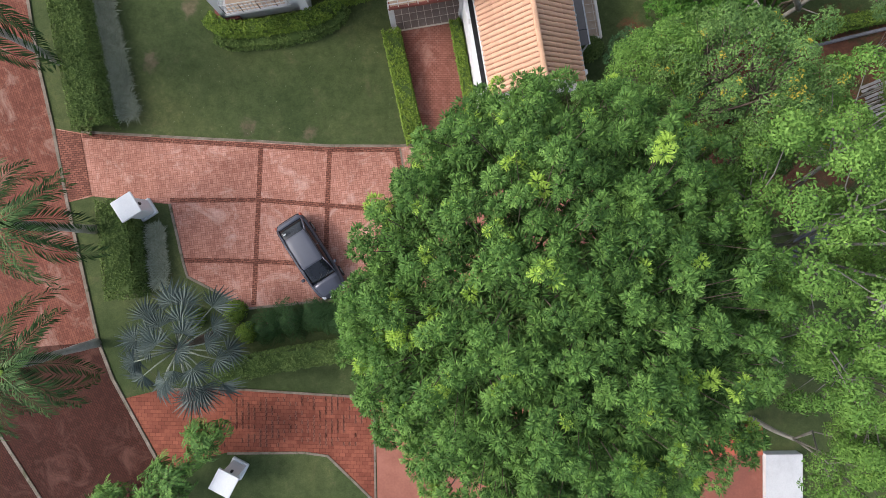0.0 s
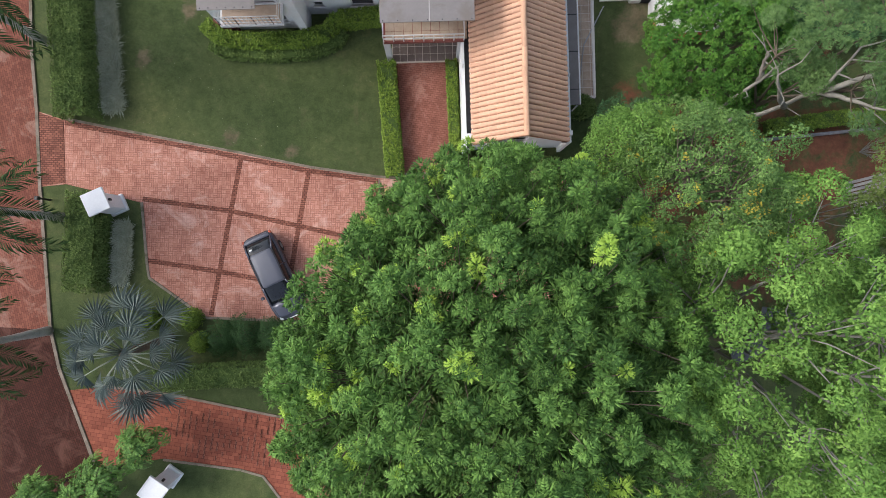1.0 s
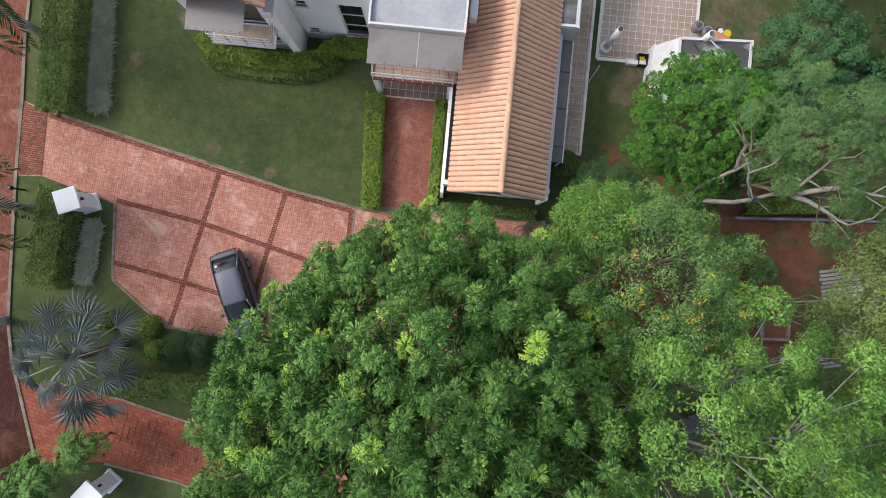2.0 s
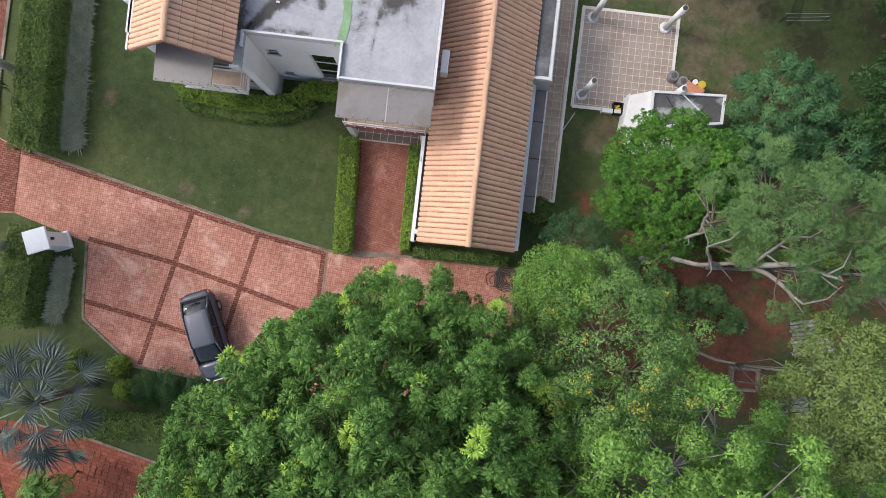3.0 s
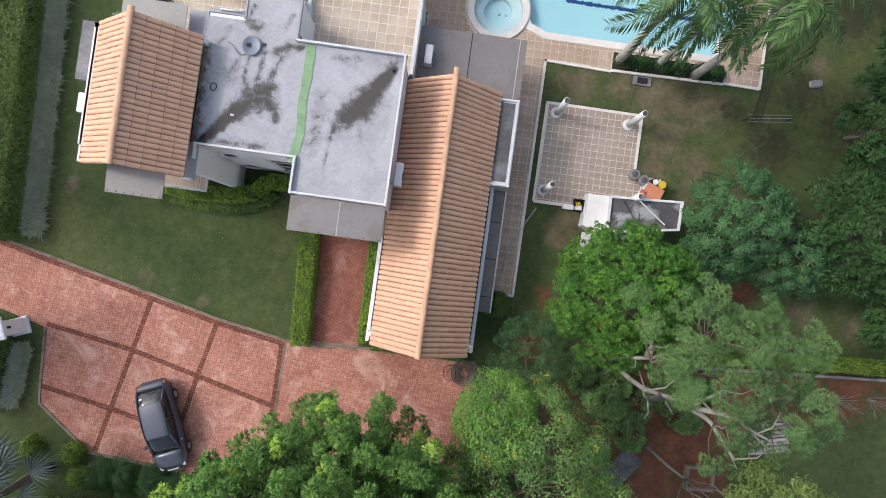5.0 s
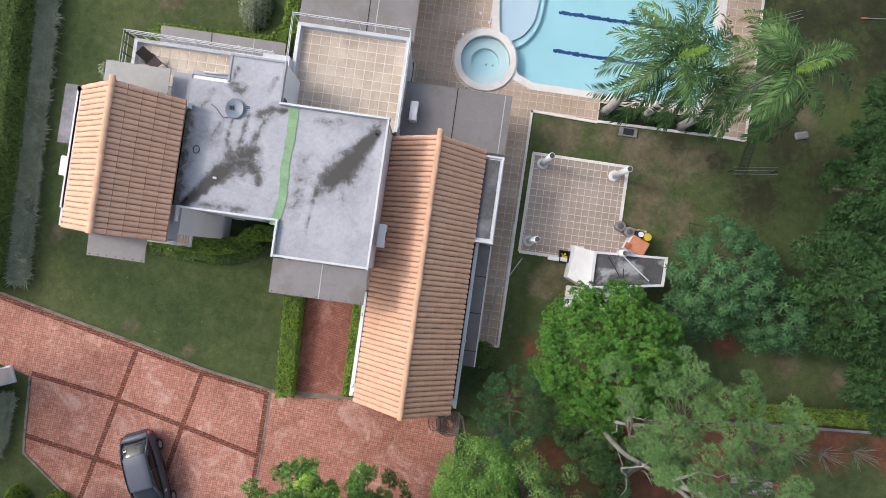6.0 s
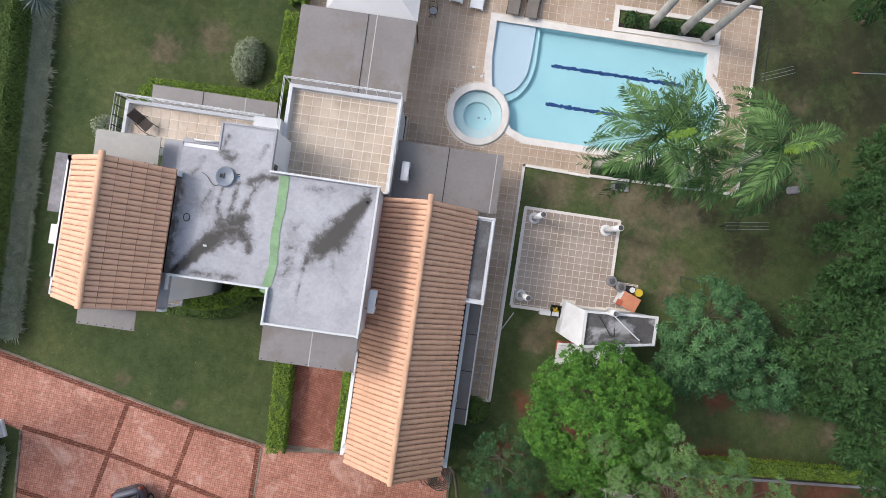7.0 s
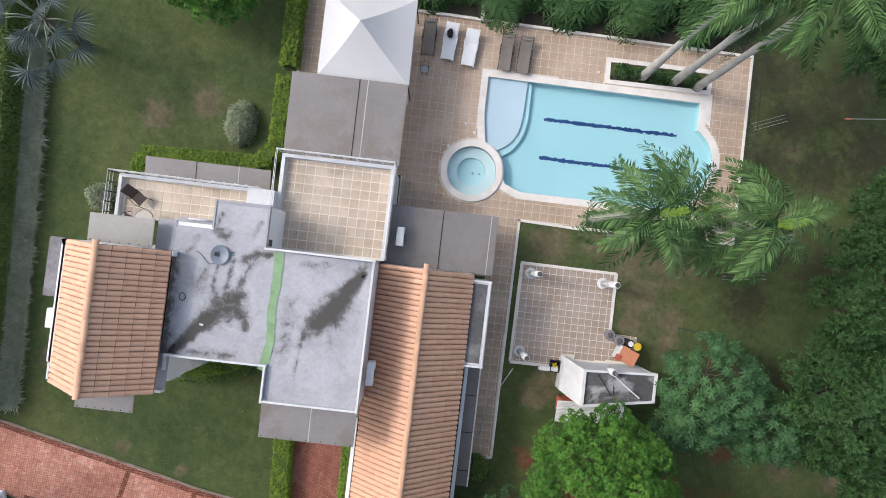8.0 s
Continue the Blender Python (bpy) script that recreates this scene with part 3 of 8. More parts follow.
def crown_poses(rng, centre, radii, clumps, tufts, dome, low=-0.25, shell=(0.85, 1.03), size=(0.8, 1.2), young=0.0, notch=None):
    """Sprays in rounded clumps over a domed crown: their poses, their tones, and the clumps' own places."""
    c, r = np.array(centre, float), np.array(radii, float)
    out, tones, boughs = [], [], []
    for k in range(clumps):
        z = 1 - (1 - low) * (k + 0.5) / clumps
        a = k * 2.39996 + rng.uniform(-0.25, 0.25)
        h = math.sqrt(max(0.0, 1 - z * z))
        d = np.array((math.cos(a) * h, math.sin(a) * h, z))
        if notch and d[0] * math.cos(radians(notch[0])) + d[1] * math.sin(radians(notch[0])) > notch[1]:
            d = d * notch[2]
        b = c + d * r * rng.uniform(*shell)
        g = rng.uniform(0.75, 1.3)
        axis = unit(d * 0.6 + np.array((0, 0, 0.8)))
        sx = unit(np.cross(axis, (0.3, 0.9, 0.1)))
        sy = np.cross(axis, sx)
        tone = 1.0 if rng.random() < young else rng.uniform(0, 0.85)
        n = max(1, int(tufts * g * g))
        for i in range(n):
            cz = 1 - 0.85 * (i + 0.5) / n
            q = i * 2.39996 + rng.uniform(-0.5, 0.5)
            ch = math.sqrt(1 - cz * cz)
            e = axis * cz + (sx * math.cos(q) + sy * math.sin(q)) * ch
            p = b + e * dome * g * rng.uniform(0.82, 1.12)
            out.append(posed(p, unit(e + np.array((0, 0, 0.25))), rng.uniform(0, 6.28), rng.uniform(*size)))
            tones.append(1.0 if tone == 1.0 and rng.random() < 0.5 else min(0.85, tone) * 0.45 + 0.55 * rng.uniform(0, 0.85))
        boughs.append(b)
    return out, tones, boughs


def tree(name, at, label, spray, leaf_mat, bark, rng, centre, radii, clumps, tufts, dome, trunk_r, low=-0.25, shell=(0.85, 1.03), size=(0.8, 1.2),
         fork=0.45, hubs=7, twig=0.022, extra=None, group="garden trees", fill=0, deep=0.84, young=0.0, notch=None, fill_spray=None):
    t = thing(name, (*at, 0), label=label, category="tree", group=group)
    mid = np.array(centre, float) - np.array((*at, 0.0))
    poses, tones, boughs = crown_poses(rng, mid, radii, clumps, tufts, dome, low, shell, size, young, notch)
    top = list(poses)
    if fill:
        # inner sprays get only dark tones: shade between the clumps, put into leaf colour
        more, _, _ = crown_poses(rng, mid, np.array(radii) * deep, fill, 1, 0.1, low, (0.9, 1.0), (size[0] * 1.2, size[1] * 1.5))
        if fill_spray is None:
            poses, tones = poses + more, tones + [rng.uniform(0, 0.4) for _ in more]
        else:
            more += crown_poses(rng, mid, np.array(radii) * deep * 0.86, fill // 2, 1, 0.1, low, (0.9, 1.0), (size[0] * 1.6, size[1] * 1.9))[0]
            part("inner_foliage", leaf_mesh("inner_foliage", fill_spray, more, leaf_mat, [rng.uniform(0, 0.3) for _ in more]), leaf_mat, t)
    part("crown", leaf_mesh("crown", spray, poses, leaf_mat, tones), leaf_mat, t)
    f = Vector((mid[0] * 0.5, mid[1] * 0.5, mid[2] * fork))
    bm = bmesh.new()
    tube(bm, [(0, 0, -0.1), (0.05, 0.02, 0.3), f * 0.55 + Vector((0.12, -0.1, 0)), f], [trunk_r * 1.5, trunk_r * 1.1, trunk_r * 0.9, trunk_r * 0.75], 10)
    part("trunk", bm, bark, t, smooth=True)
    forks = []
    for k in range(hubs):
        a, s = k * 2.39996, math.sqrt((k + 0.5) / hubs)
        forks.append(Vector((mid[0] + math.cos(a) * radii[0] * 0.7 * s, mid[1] + math.sin(a) * radii[1] * 0.7 * s, mid[2] + radii[2] * (0.5 - 0.45 * s * s))))
    own = [[] for _ in forks]
    for b in boughs:
        b = Vector(b)
        k = min(range(hubs), key=lambda i: (forks[i] - b).length)
        own[k].append(b)
    for h, tips in zip(forks, own):
        bm = bmesh.new()
        bend = Vector((rng.uniform(-0.8, 0.8), rng.uniform(-0.8, 0.8), rng.uniform(-0.5, 0.2)))
        tube(bm, [f, f.lerp(h, 0.35) + bend, f.lerp(h, 0.7) + bend * 0.4 + Vector((0, 0, -0.2)), h], [trunk_r * 0.4, trunk_r * 0.28, twig * 2.2, twig * 1.8], 6)
        for b in tips:
            m1 = h.lerp(b, 0.5) + Vector((rng.uniform(-0.2, 0.2), rng.uniform(-0.2, 0.2), -0.12))
            tube(bm, [h, m1, b], [twig * 1.5, twig, twig * 0.4], 4, False)
        part("limb", bm, bark, t, smooth=True)
    if extra:
        spray2, mat2, share, nm, gap = extra
        # blossom stands in groups on neighbouring sprays
        keep = [p for p in top if noise.noise(Vector(p[:3, 3]) * gap) > share and rng.random() < 0.45]
        keep = [p + np.array(((0, 0, 0, 0), (0, 0, 0, 0), (0, 0, 0, 0.12), (0, 0, 0, 0))) for p in keep]
        if keep:
            part(nm, leaf_mesh(nm, spray2, keep, mat2), mat2, t)
    return t


def palm_frond(length, pairs=40, leaflet=0.74, width=0.066, arch=0.9, rise=0.35, rng=None, plume=0.3, bend=0.25):
    """A feather frond along +x: an arching midrib that bends sideways, with two rows of long drooping leaflets, as quads."""
    rng = rng or np.random.default_rng(5)
    out = []

    def rib(s):
        return np.array((length * (s - 0.12 * s ** 3), bend * length * s ** 2.2, length * (rise * s - arch * 0.66 * s ** 2.2)))
    for i in range(pairs):
        s = 0.12 + 0.88 * i / (pairs - 1)
        p = rib(s)
        d = unit(rib(s + 0.02) - rib(s - 0.02))
        sd = unit(np.cross((0, 0, 1), d))
        up = np.cross(d, sd)
        w = leaflet * (0.45 + 0.75 * math.sin(math.pi * min(1, 0.12 + 0.8 * s)) ** 0.7)
        for sg in (1, -1):
            lift = rng.choice((0.35, 0.0, -0.3)) + rng.uniform(-plume, plume)
            al = unit(sd * sg + d * (0.55 + 0.9 * s) + up * lift)
            ac = unit(np.cross(al, up) + rng.normal(size=3) * 0.25)
            ln = w * rng.uniform(0.8, 1.1)
            mid = p + al * ln * 0.5
            low = unit(al + np.array((0, 0, -0.95)))
            y = ac * width / 2
            # each leaflet bends down past its middle
            out.append([p, mid + y, mid + low * ln * 0.5, mid - y])
        if i % 2 == 0 and i + 2 < pairs:
            s2 = 0.12 + 0.88 * (i + 2) / (pairs - 1)
            p2 = rib(s2)
            y = sd * 0.028 * (1.15 - s)
            out.append([p - y, p + y, p2 + y, p2 - y])
    p0, p1, y = rib(0.0), rib(0.12), np.array((0, 0.04, 0))
    out.append([p0 - y, p0 + y, p1 + y * 0.8, p1 - y * 0.8])
    return np.array(out)


def feather_palm(name, at, height, label, rng, fronds=13, length=2.9, trunk_r=0.19, bark=None, mat_=None, group="royal palms", lean=(0, 0)):
    t = thing(name, (*at, 0), label=label, category="palm tree", group=group)
    bm = bmesh.new()
    n = 9
    pts = [(lean[0] * (i / n) ** 2, lean[1] * (i / n) ** 2, height * i / n) for i in range(n + 1)]
    tube(bm, pts, [trunk_r * (1.35 if i == 0 else 1.0 + 0.18 * math.sin(i * 1.1)) for i in range(n)] + [trunk_r * 0.8], 10)
    part("trunk", bm, bark or TRUNK, t, smooth=True)
    bm = bmesh.new()
    top = Vector(pts[-1])
    tube(bm, [top, top + Vector((0, 0, 0.5)), top + Vector((0, 0, 1.1))], [trunk_r * 0.8, trunk_r * 0.75, trunk_r * 0.3], 8)
    part("crownshaft", bm, LEAF_PALM, t, "smooth green crownshaft", smooth=True)
    # arch, rise, sideways bend and tone of the frond shapes, the upright ones first; tone falls towards the hanging
    # ones
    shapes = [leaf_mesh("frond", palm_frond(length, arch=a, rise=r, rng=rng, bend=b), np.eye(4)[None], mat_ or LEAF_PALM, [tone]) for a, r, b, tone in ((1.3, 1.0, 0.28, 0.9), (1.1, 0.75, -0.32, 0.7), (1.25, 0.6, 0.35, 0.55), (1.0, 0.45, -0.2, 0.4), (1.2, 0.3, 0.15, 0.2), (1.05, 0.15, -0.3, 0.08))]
    for k in range(fronds):
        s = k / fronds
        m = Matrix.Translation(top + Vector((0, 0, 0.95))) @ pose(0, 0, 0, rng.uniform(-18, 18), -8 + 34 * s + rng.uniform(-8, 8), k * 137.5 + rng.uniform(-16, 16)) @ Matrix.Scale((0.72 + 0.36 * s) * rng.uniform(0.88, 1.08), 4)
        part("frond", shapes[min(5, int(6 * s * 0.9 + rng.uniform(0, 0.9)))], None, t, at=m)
    part("spear", leaf_mesh("spear", palm_frond(length * 0.24, pairs=24, arch=0.3, rise=1.3, rng=rng, leaflet=0.24), np.eye(4)[None], LEAF_SPEAR), None, t, "young upright yellow-green frond", at=Matrix.Translation(top + Vector((0, 0, 0.9))))
    return t


def fan_leaf(radius=1.0, blades=26, sweep=3.5, rng=None):
    """A stiff pleated fan leaf along +x: blades joined for half their length and split at the tips."""
    rng = rng or np.random.default_rng(7)
    out = []
    for i in range(blades):
        a = (i / (blades - 1) - 0.5) * sweep
        r = radius * (0.80 + 0.20 * math.cos(a)) * rng.uniform(0.9, 1.06)
        da = sweep / blades * 0.46
        z = 0.035 * (1 if i % 2 else -1)
        bend = a + rng.uniform(-0.06, 0.06)
        tip = (math.cos(bend) * r, math.sin(bend) * r, -radius * rng.uniform(0.06, 0.34))
        m = 0.47
        out.append([(0, 0, 0), (math.cos(a - da) * r * m, math.sin(a - da) * r * m, z), tip, (math.cos(a + da) * r * m, math.sin(a + da) * r * m, -z)])
    return np.array(out)


def fan_palm(name, at, height, label, rng, leaves=20, reach=2.45, radius=1.25, trunk_r=0.2):
    t = thing(name, (*at, 0), label=label, category="palm tree", group="blue fan palms")
    bm = bmesh.new()
    tube(bm, [(0, 0, -0.1), (0, 0, height * 0.5), (0, 0, height)], [trunk_r * 1.3, trunk_r, trunk_r], 10)
    part("trunk", bm, BARK, t, smooth=True)
    fans = [leaf_mesh("fan_leaf", fan_leaf(radius, rng=rng, sweep=w), np.eye(4)[None], LEAF_FAN) for w in (3.0, 3.5, 2.6, 3.9)]
    for k in range(leaves):
        a = radians(k * 137.5 + rng.uniform(-16, 16))
        s = math.sqrt((k + 0.5) / leaves)
        out, zz = reach * s * rng.uniform(0.8, 1.12), height + 1.0 - 1.3 * s * s
        tip = Vector((math.cos(a) * out, math.sin(a) * out, zz))
        bm = bmesh.new()
        start = Vector((math.cos(a) * 0.1, math.sin(a) * 0.1, height - 0.1))
        tube(bm, [start, start.lerp(tip, 0.55) + Vector((0, 0, 0.22)), tip], [0.04, 0.034, 0.026], 5)
        stalk = part("leaf_stalk", bm, FAN_STALK, t, "pale grey-green leaf stalk", smooth=True)
        m = Matrix.Translation(tip) @ pose(0, 0, 0, rng.uniform(-28, 28), 46 * s - 30 + rng.uniform(-14, 14), math.degrees(a) + rng.uniform(-22, 22)) @ Matrix.Scale(rng.uniform(0.78, 1.1) * (0.72 + 0.28 * s), 4)
        part("fan_leaf", fans[k % 4], None, stalk, at=m)
    return t


def skin_points(rng, pts, z1, width, count):
    """Points and normals over the sides and the uneven top of a clipped strip along a line of (x, y)."""
    P = [np.array(p, float) for p in pts]
    seg = [np.linalg.norm(b - a) for a, b in zip(P, P[1:])]
    tot = sum(seg)
    out = []
    for _ in range(count):
        s = rng.uniform(-width * 0.3, tot + width * 0.3)
        k, q = 0, s
        while k < len(seg) - 1 and q > seg[k]:
            q -= seg[k]
            k += 1
        d = (P[k + 1] - P[k]) / seg[k]
        n = np.array((-d[1], d[0]))
        c = P[k] + d * q
        t = rng.uniform(-1, 1) * (width / 2 + z1 * 0.8)
        if abs(t) < width / 2:
            lump = 0.07 * math.sin(c[0] * 3.1 + c[1] * 2.3) + 0.05 * math.sin(c[0] * 7 - c[1] * 5 + t * 6)
            p, nn = (*(c + n * t), z1 + lump + rng.uniform(-0.08, 0.05)), (n[0] * t, n[1] * t, 1.2)
        else:
            sg = 1 if t > 0 else -1
            p, nn = (*(c + n * sg * (width / 2 + rng.uniform(-0.06, 0.05))), rng.uniform(0.02, z1)), (n[0] * sg, n[1] * sg, 0.45)
        out.append((p, nn))
    return out


def hedge(name, pts, z1, width, label, material, rng, density=200, size=0.11, frame_of=WORLD, core=None, group="clipped hedges"):
    at = (pts[0][0], pts[0][1], 0)
    t = thing(name, at, frame_of, label, "hedge", group)
    loc = [(x - at[0], y - at[1]) for x, y in pts]
    total = sum(math.dist(a, b) for a, b in zip(pts, pts[1:]))
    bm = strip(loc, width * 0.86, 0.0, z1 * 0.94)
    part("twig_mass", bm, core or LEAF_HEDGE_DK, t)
    sk = skin_points(rng, loc, z1, width, int(total * (width + 1.6 * z1) * density))
    one = np.array([leaf((0, 0, 0), (0.8, 0, 0.6), (0, 1, 0), size, size * 0.55), leaf((0, 0, 0), (-0.5, 0.65, 0.55), (0.8, 0.6, 0), size, size * 0.55), leaf((0, 0, 0), (-0.4, -0.75, 0.5), (0.8, -0.5, 0), size, size * 0.55)])
    part("foliage", leaf_mesh("foliage", one, [posed(p, n, rng.uniform(0, 6.28), rng.uniform(0.7, 1.3)) for p, n in sk], material), None, t)
    return t


def shrub(name, at, radii, label, rng, spray, material, count, frame_of=WORLD, group="garden shrubs", z0=0.0, up=0.5):
    t = thing(name, (*at, z0), frame_of, label, "shrub", group)
    poses = []
    for _ in range(count):
        d = unit(rng.normal(size=3))
        d[2] = abs(d[2])
        p = d * np.array(radii) * rng.uniform(0.75, 1.0)
        poses.append(posed(p, unit(d + np.array((0, 0, up))), rng.uniform(0, 6.28), rng.uniform(0.7, 1.2)))
    part("foliage", leaf_mesh("foliage", spray, poses, material), None, t)
    bm = bmesh.new()
    for k in range(6):
        a = k * 1.05
        tube(bm, [(0, 0, 0), (math.cos(a) * radii[0] * 0.3, math.sin(a) * radii[1] * 0.3, radii[2] * 0.5), (math.cos(a) * radii[0] * 0.65, math.sin(a) * radii[1] * 0.65, radii[2] * 0.75)], [0.03, 0.02, 0.01], 5)
    part("stem", bm, BARK, t, smooth=True)
    return t


def grass_tufts(name, pts, width, label, rng, per_m=26, blade=0.5, frame_of=WORLD):
    """A strip of arching grass tufts."""
    P = [np.array(p, float) for p in pts]
    blades = []
    for k in range(18):
        a = k * 2.4
        al = unit((math.cos(a), math.sin(a), rng.uniform(0.15, 1.0)))
        blades.append(leaf((0, 0, 0.12), al, (-math.sin(a), math.cos(a), 0), blade * rng.uniform(0.7, 1.1), 0.032))
    poses = []
    for a, b in zip(P, P[1:]):
        ln = np.linalg.norm(b - a)
        d = (b - a) / ln
        n = np.array((-d[1], d[0]))
        for _ in range(int(ln * per_m)):
            p = a + d * rng.uniform(0, ln) + n * rng.uniform(-0.5, 0.5) * width
            poses.append(posed((*p, 0.0), (rng.uniform(-0.3, 0.3), rng.uniform(-0.3, 0.3), 1), rng.uniform(0, 6.28), rng.uniform(0.8, 1.3)))
    return solid(name, leaf_mesh(name, np.array(blades), poses, LEAF_GREY), LEAF_GREY, frame_of, label, "ornamental grass", kind="stuff")

# ---- ground, roads and paving ----
def sheet_with_holes(outer, holes, z):
    bm = bmesh.new()
    for loop in (outer, *holes):
        vs = [bm.verts.new((x, y, z)) for x, y in loop]
        for a, b in zip(vs, vs[1:] + vs[:1]):
            bm.edges.new((a, b))
    bmesh.ops.triangle_fill(bm, use_beauty=True, use_dissolve=False, edges=list(bm.edges), normal=(0, 0, 1))
    for f in bm.faces:
        if f.normal.z < 0:
            f.normal_flip()
    return bm


def eased(pts, n=5):
    """A smooth curve through points of (x, y)."""
    P = [Vector(p) for p in pts]
    P = [P[0] * 2 - P[1]] + P + [P[-1] * 2 - P[-2]]
    out = []
    for a, b, c, d in zip(P, P[1:], P[2:], P[3:]):
        for i in range(n):
            t = i / n
            q = b * 2 + (c - a) * t + (a * 2 - b * 5 + c * 4 - d) * t ** 2 + (b * 3 - a - c * 3 + d) * t ** 3
            out.append((q.x / 2, q.y / 2))
    return out + [tuple(P[-2])]


def inside(p, poly):
    x, y = p
    odd = False
    for (x0, y0), (x1, y1) in zip(poly, poly[1:] + poly[:1]):
        if (y0 > y) != (y1 > y) and x < (x1 - x0) * (y - y0) / (y1 - y0) + x0:
            odd = not odd
    return odd


def arc(cx, cy, r, a0, a1, n):
    return [(cx + r * math.cos(radians(a0 + (a1 - a0) * i / n)), cy + r * math.sin(radians(a0 + (a1 - a0) * i / n))) for i in range(n + 1)]


HOLE = [(5.5, 22.6), (20.6, 22.6), (20.6, 30.6), (5.5, 30.6)]
ground = solid("ground", sheet_with_holes([(-900, -900), (900, -900), (900, 900), (-900, 900)], [HOLE], 0.0), LAWN, HOUSE,
               "mown green lawn with dry brownish patches", "lawn", kind="structure")

KERB_LINE = [(-26.5, 60), (-23.5, 30), (-21.9, 18), (-21.18, 13.43), (-20.62, 9.91), (-19.9, 6.7), (-19.2, 2.87), (-17.64, -4.34), (-16.92, -6.26), (-14.31, -11.13), (-10.5, -18), (-5, -28)]
road = solid("road", prism(KERB_LINE[:8] + [(-70, -8.5), (-70, 60)], -0.2, 0.012), PAVE_ROAD, label="worn red brick road with pale scuffs", category="road", kind="structure")
solid("road_junction", prism(KERB_LINE[7:] + [(-5, -40), (-70, -40), (-70, -8.55)], -0.2, 0.012), PAVE_WET, label="dark red worn brick road junction", category="road", kind="structure")
solid("kerb_road_east", strip(KERB_LINE, 0.16, -0.1, 0.075), KERB, label="weathered concrete kerb beside the brick road", category="kerb", kind="structure")
solid("kerb_road_west", strip([(-24.6, -5.5), (-22.8, -9.1), (-20.6, -12.6), (-17, -18.5)], 0.16, -0.1, 0.06), KERB, label="weathered concrete kerb across the brick road", category="kerb", kind="structure")

DRIVE_TOP = [(-19.85, 6.75), (-18.45, 6.50), (-12.39, 6.14), (-9.16, 5.98), (-5.6, 5.74), (-2.1, 5.72), (-0.7, 5.80), (1.79, 6.48), (7.76, 7.49)]
DRIVE_LOW = [(8.36, 4.01), (8.9, 1.0), (2.0, -1.2), (-4.86, -2.25), (-9.84, -2.72), (-13.05, -1.05), (-13.28, -0.3), (-13.98, 2.8), (-17.9, 3.22), (-19.22, 2.9)]
drive = solid("driveway", prism(DRIVE_TOP + DRIVE_LOW, -0.2, 0.03), PAVE, label="pinkish red brick driveway with darker brick bands", category="driveway", kind="structure")
solid("kerb_drive_north", strip(DRIVE_TOP[1:], 0.13, -0.1, 0.06, side=0.065), KERB, label="narrow weathered kerb along the brick driveway", category="kerb", kind="structure")
solid("kerb_drive_south", strip(DRIVE_LOW[3:8], 0.13, -0.1, 0.07, side=-0.065), KERB, label="mossy concrete kerb along the driveway edge", category="kerb", kind="structure")
solid("kerb_drive_east", strip([(7.76, 7.49), (8.36, 4.01), (8.9, 1.0)], 0.12, -0.1, 0.06), KERB, label="narrow concrete kerb at the driveway end", category="kerb", kind="structure")

BANDS = [[(-9.16, 5.9), (-9.31, 2.99), (-9.58, -2.5)], [(-5.6, 5.66), (-5.73, 2.70), (-5.9, -2.2)], [(-2.1, 5.64), (-1.63, 2.73), (-1.2, 0.0)],
         [(-13.9, 3.0), (-9.31, 2.99), (-5.73, 2.70), (-1.63, 2.35)], [(-13.2, -0.12), (-9.4, -0.2), (-5.8, -0.4)], [(-18.4, 6.36), (-12.39, 6.0), (-5.6, 5.6), (-2.1, 5.58)]]
for k, b in enumerate(BANDS):
    part("brick_band", strip(b, 0.25, 0.02, 0.034 + 0.002 * k), PAVE_DARK, drive, "darker brick band")
part("kerb_joint", strip([(-1.93, 5.66), (-1.45, 2.6), (-1.1, 0.0)], 0.09, 0.02, 0.052), KERB, drive, "pale concrete joint")
part("apron", prism([(-19.8, 6.7), (-18.5, 6.45), (-17.95, 3.28), (-19.2, 2.95)], 0.02, 0.050), PAVE_DARK, drive, "uneven dark brick apron")
solid("path", prism([(0.25, 5.85), (2.8, 5.95), (2.72, 11.9), (0.12, 11.9)], -0.1, 0.045), PAVE_PATH, HOUSE, "red brick garden path between hedges", "path", kind="structure")
solid("path_edge_west", strip([(0.27, 6.1), (0.12, 11.9)], 0.1, -0.1, 0.06), PAVE_DARK, HOUSE, "dark brick edging of the path", "edging", kind="structure")
solid("path_edge_east", strip([(2.82, 6.1), (2.74, 11.9)], 0.1, -0.1, 0.06), PAVE_DARK, HOUSE, "dark brick edging of the path", "edging", kind="structure")
solid("path_threshold", strip([(0.2, 6.12), (2.85, 6.15)], 0.16, -0.1, 0.064), KERB, HOUSE, "grey concrete strip across the path", "edging", kind="structure")

lane = solid("side_lane", prism([(-16.3, -7.3), (-14.6, -6.9), (-11.06, -6.86), (-3.42, -7.42), (-3.35, -12.7), (-5.79, -10.32), (-7, -10.15), (-11, -10.15), (-14.2, -11.0)], -0.2, 0.02), PAVE_LANE, label="orange-red brick lane with scattered darker bricks", category="lane", kind="structure")
solid("side_yard", prism([(-3.28, -7.42), (10, -8.2), (10, -22), (-1.5, -22), (-3.2, -12.8)], -0.2, 0.02), PAVE_PAD, label="smooth pinkish concrete yard", category="yard", kind="structure")
solid("kerb_yard", strip([(-3.36, -7.3), (-3.3, -12.8)], 0.1, -0.1, 0.05), KERB, label="thin concrete joint between lane and yard", category="kerb", kind="structure")
solid("kerb_lane_north", strip([(-14.6, -6.85), (-11.06, -6.82), (-3.4, -7.36)], 0.12, -0.1, 0.06), KERB, label="mossy kerb along the brick lane", category="kerb", kind="structure")
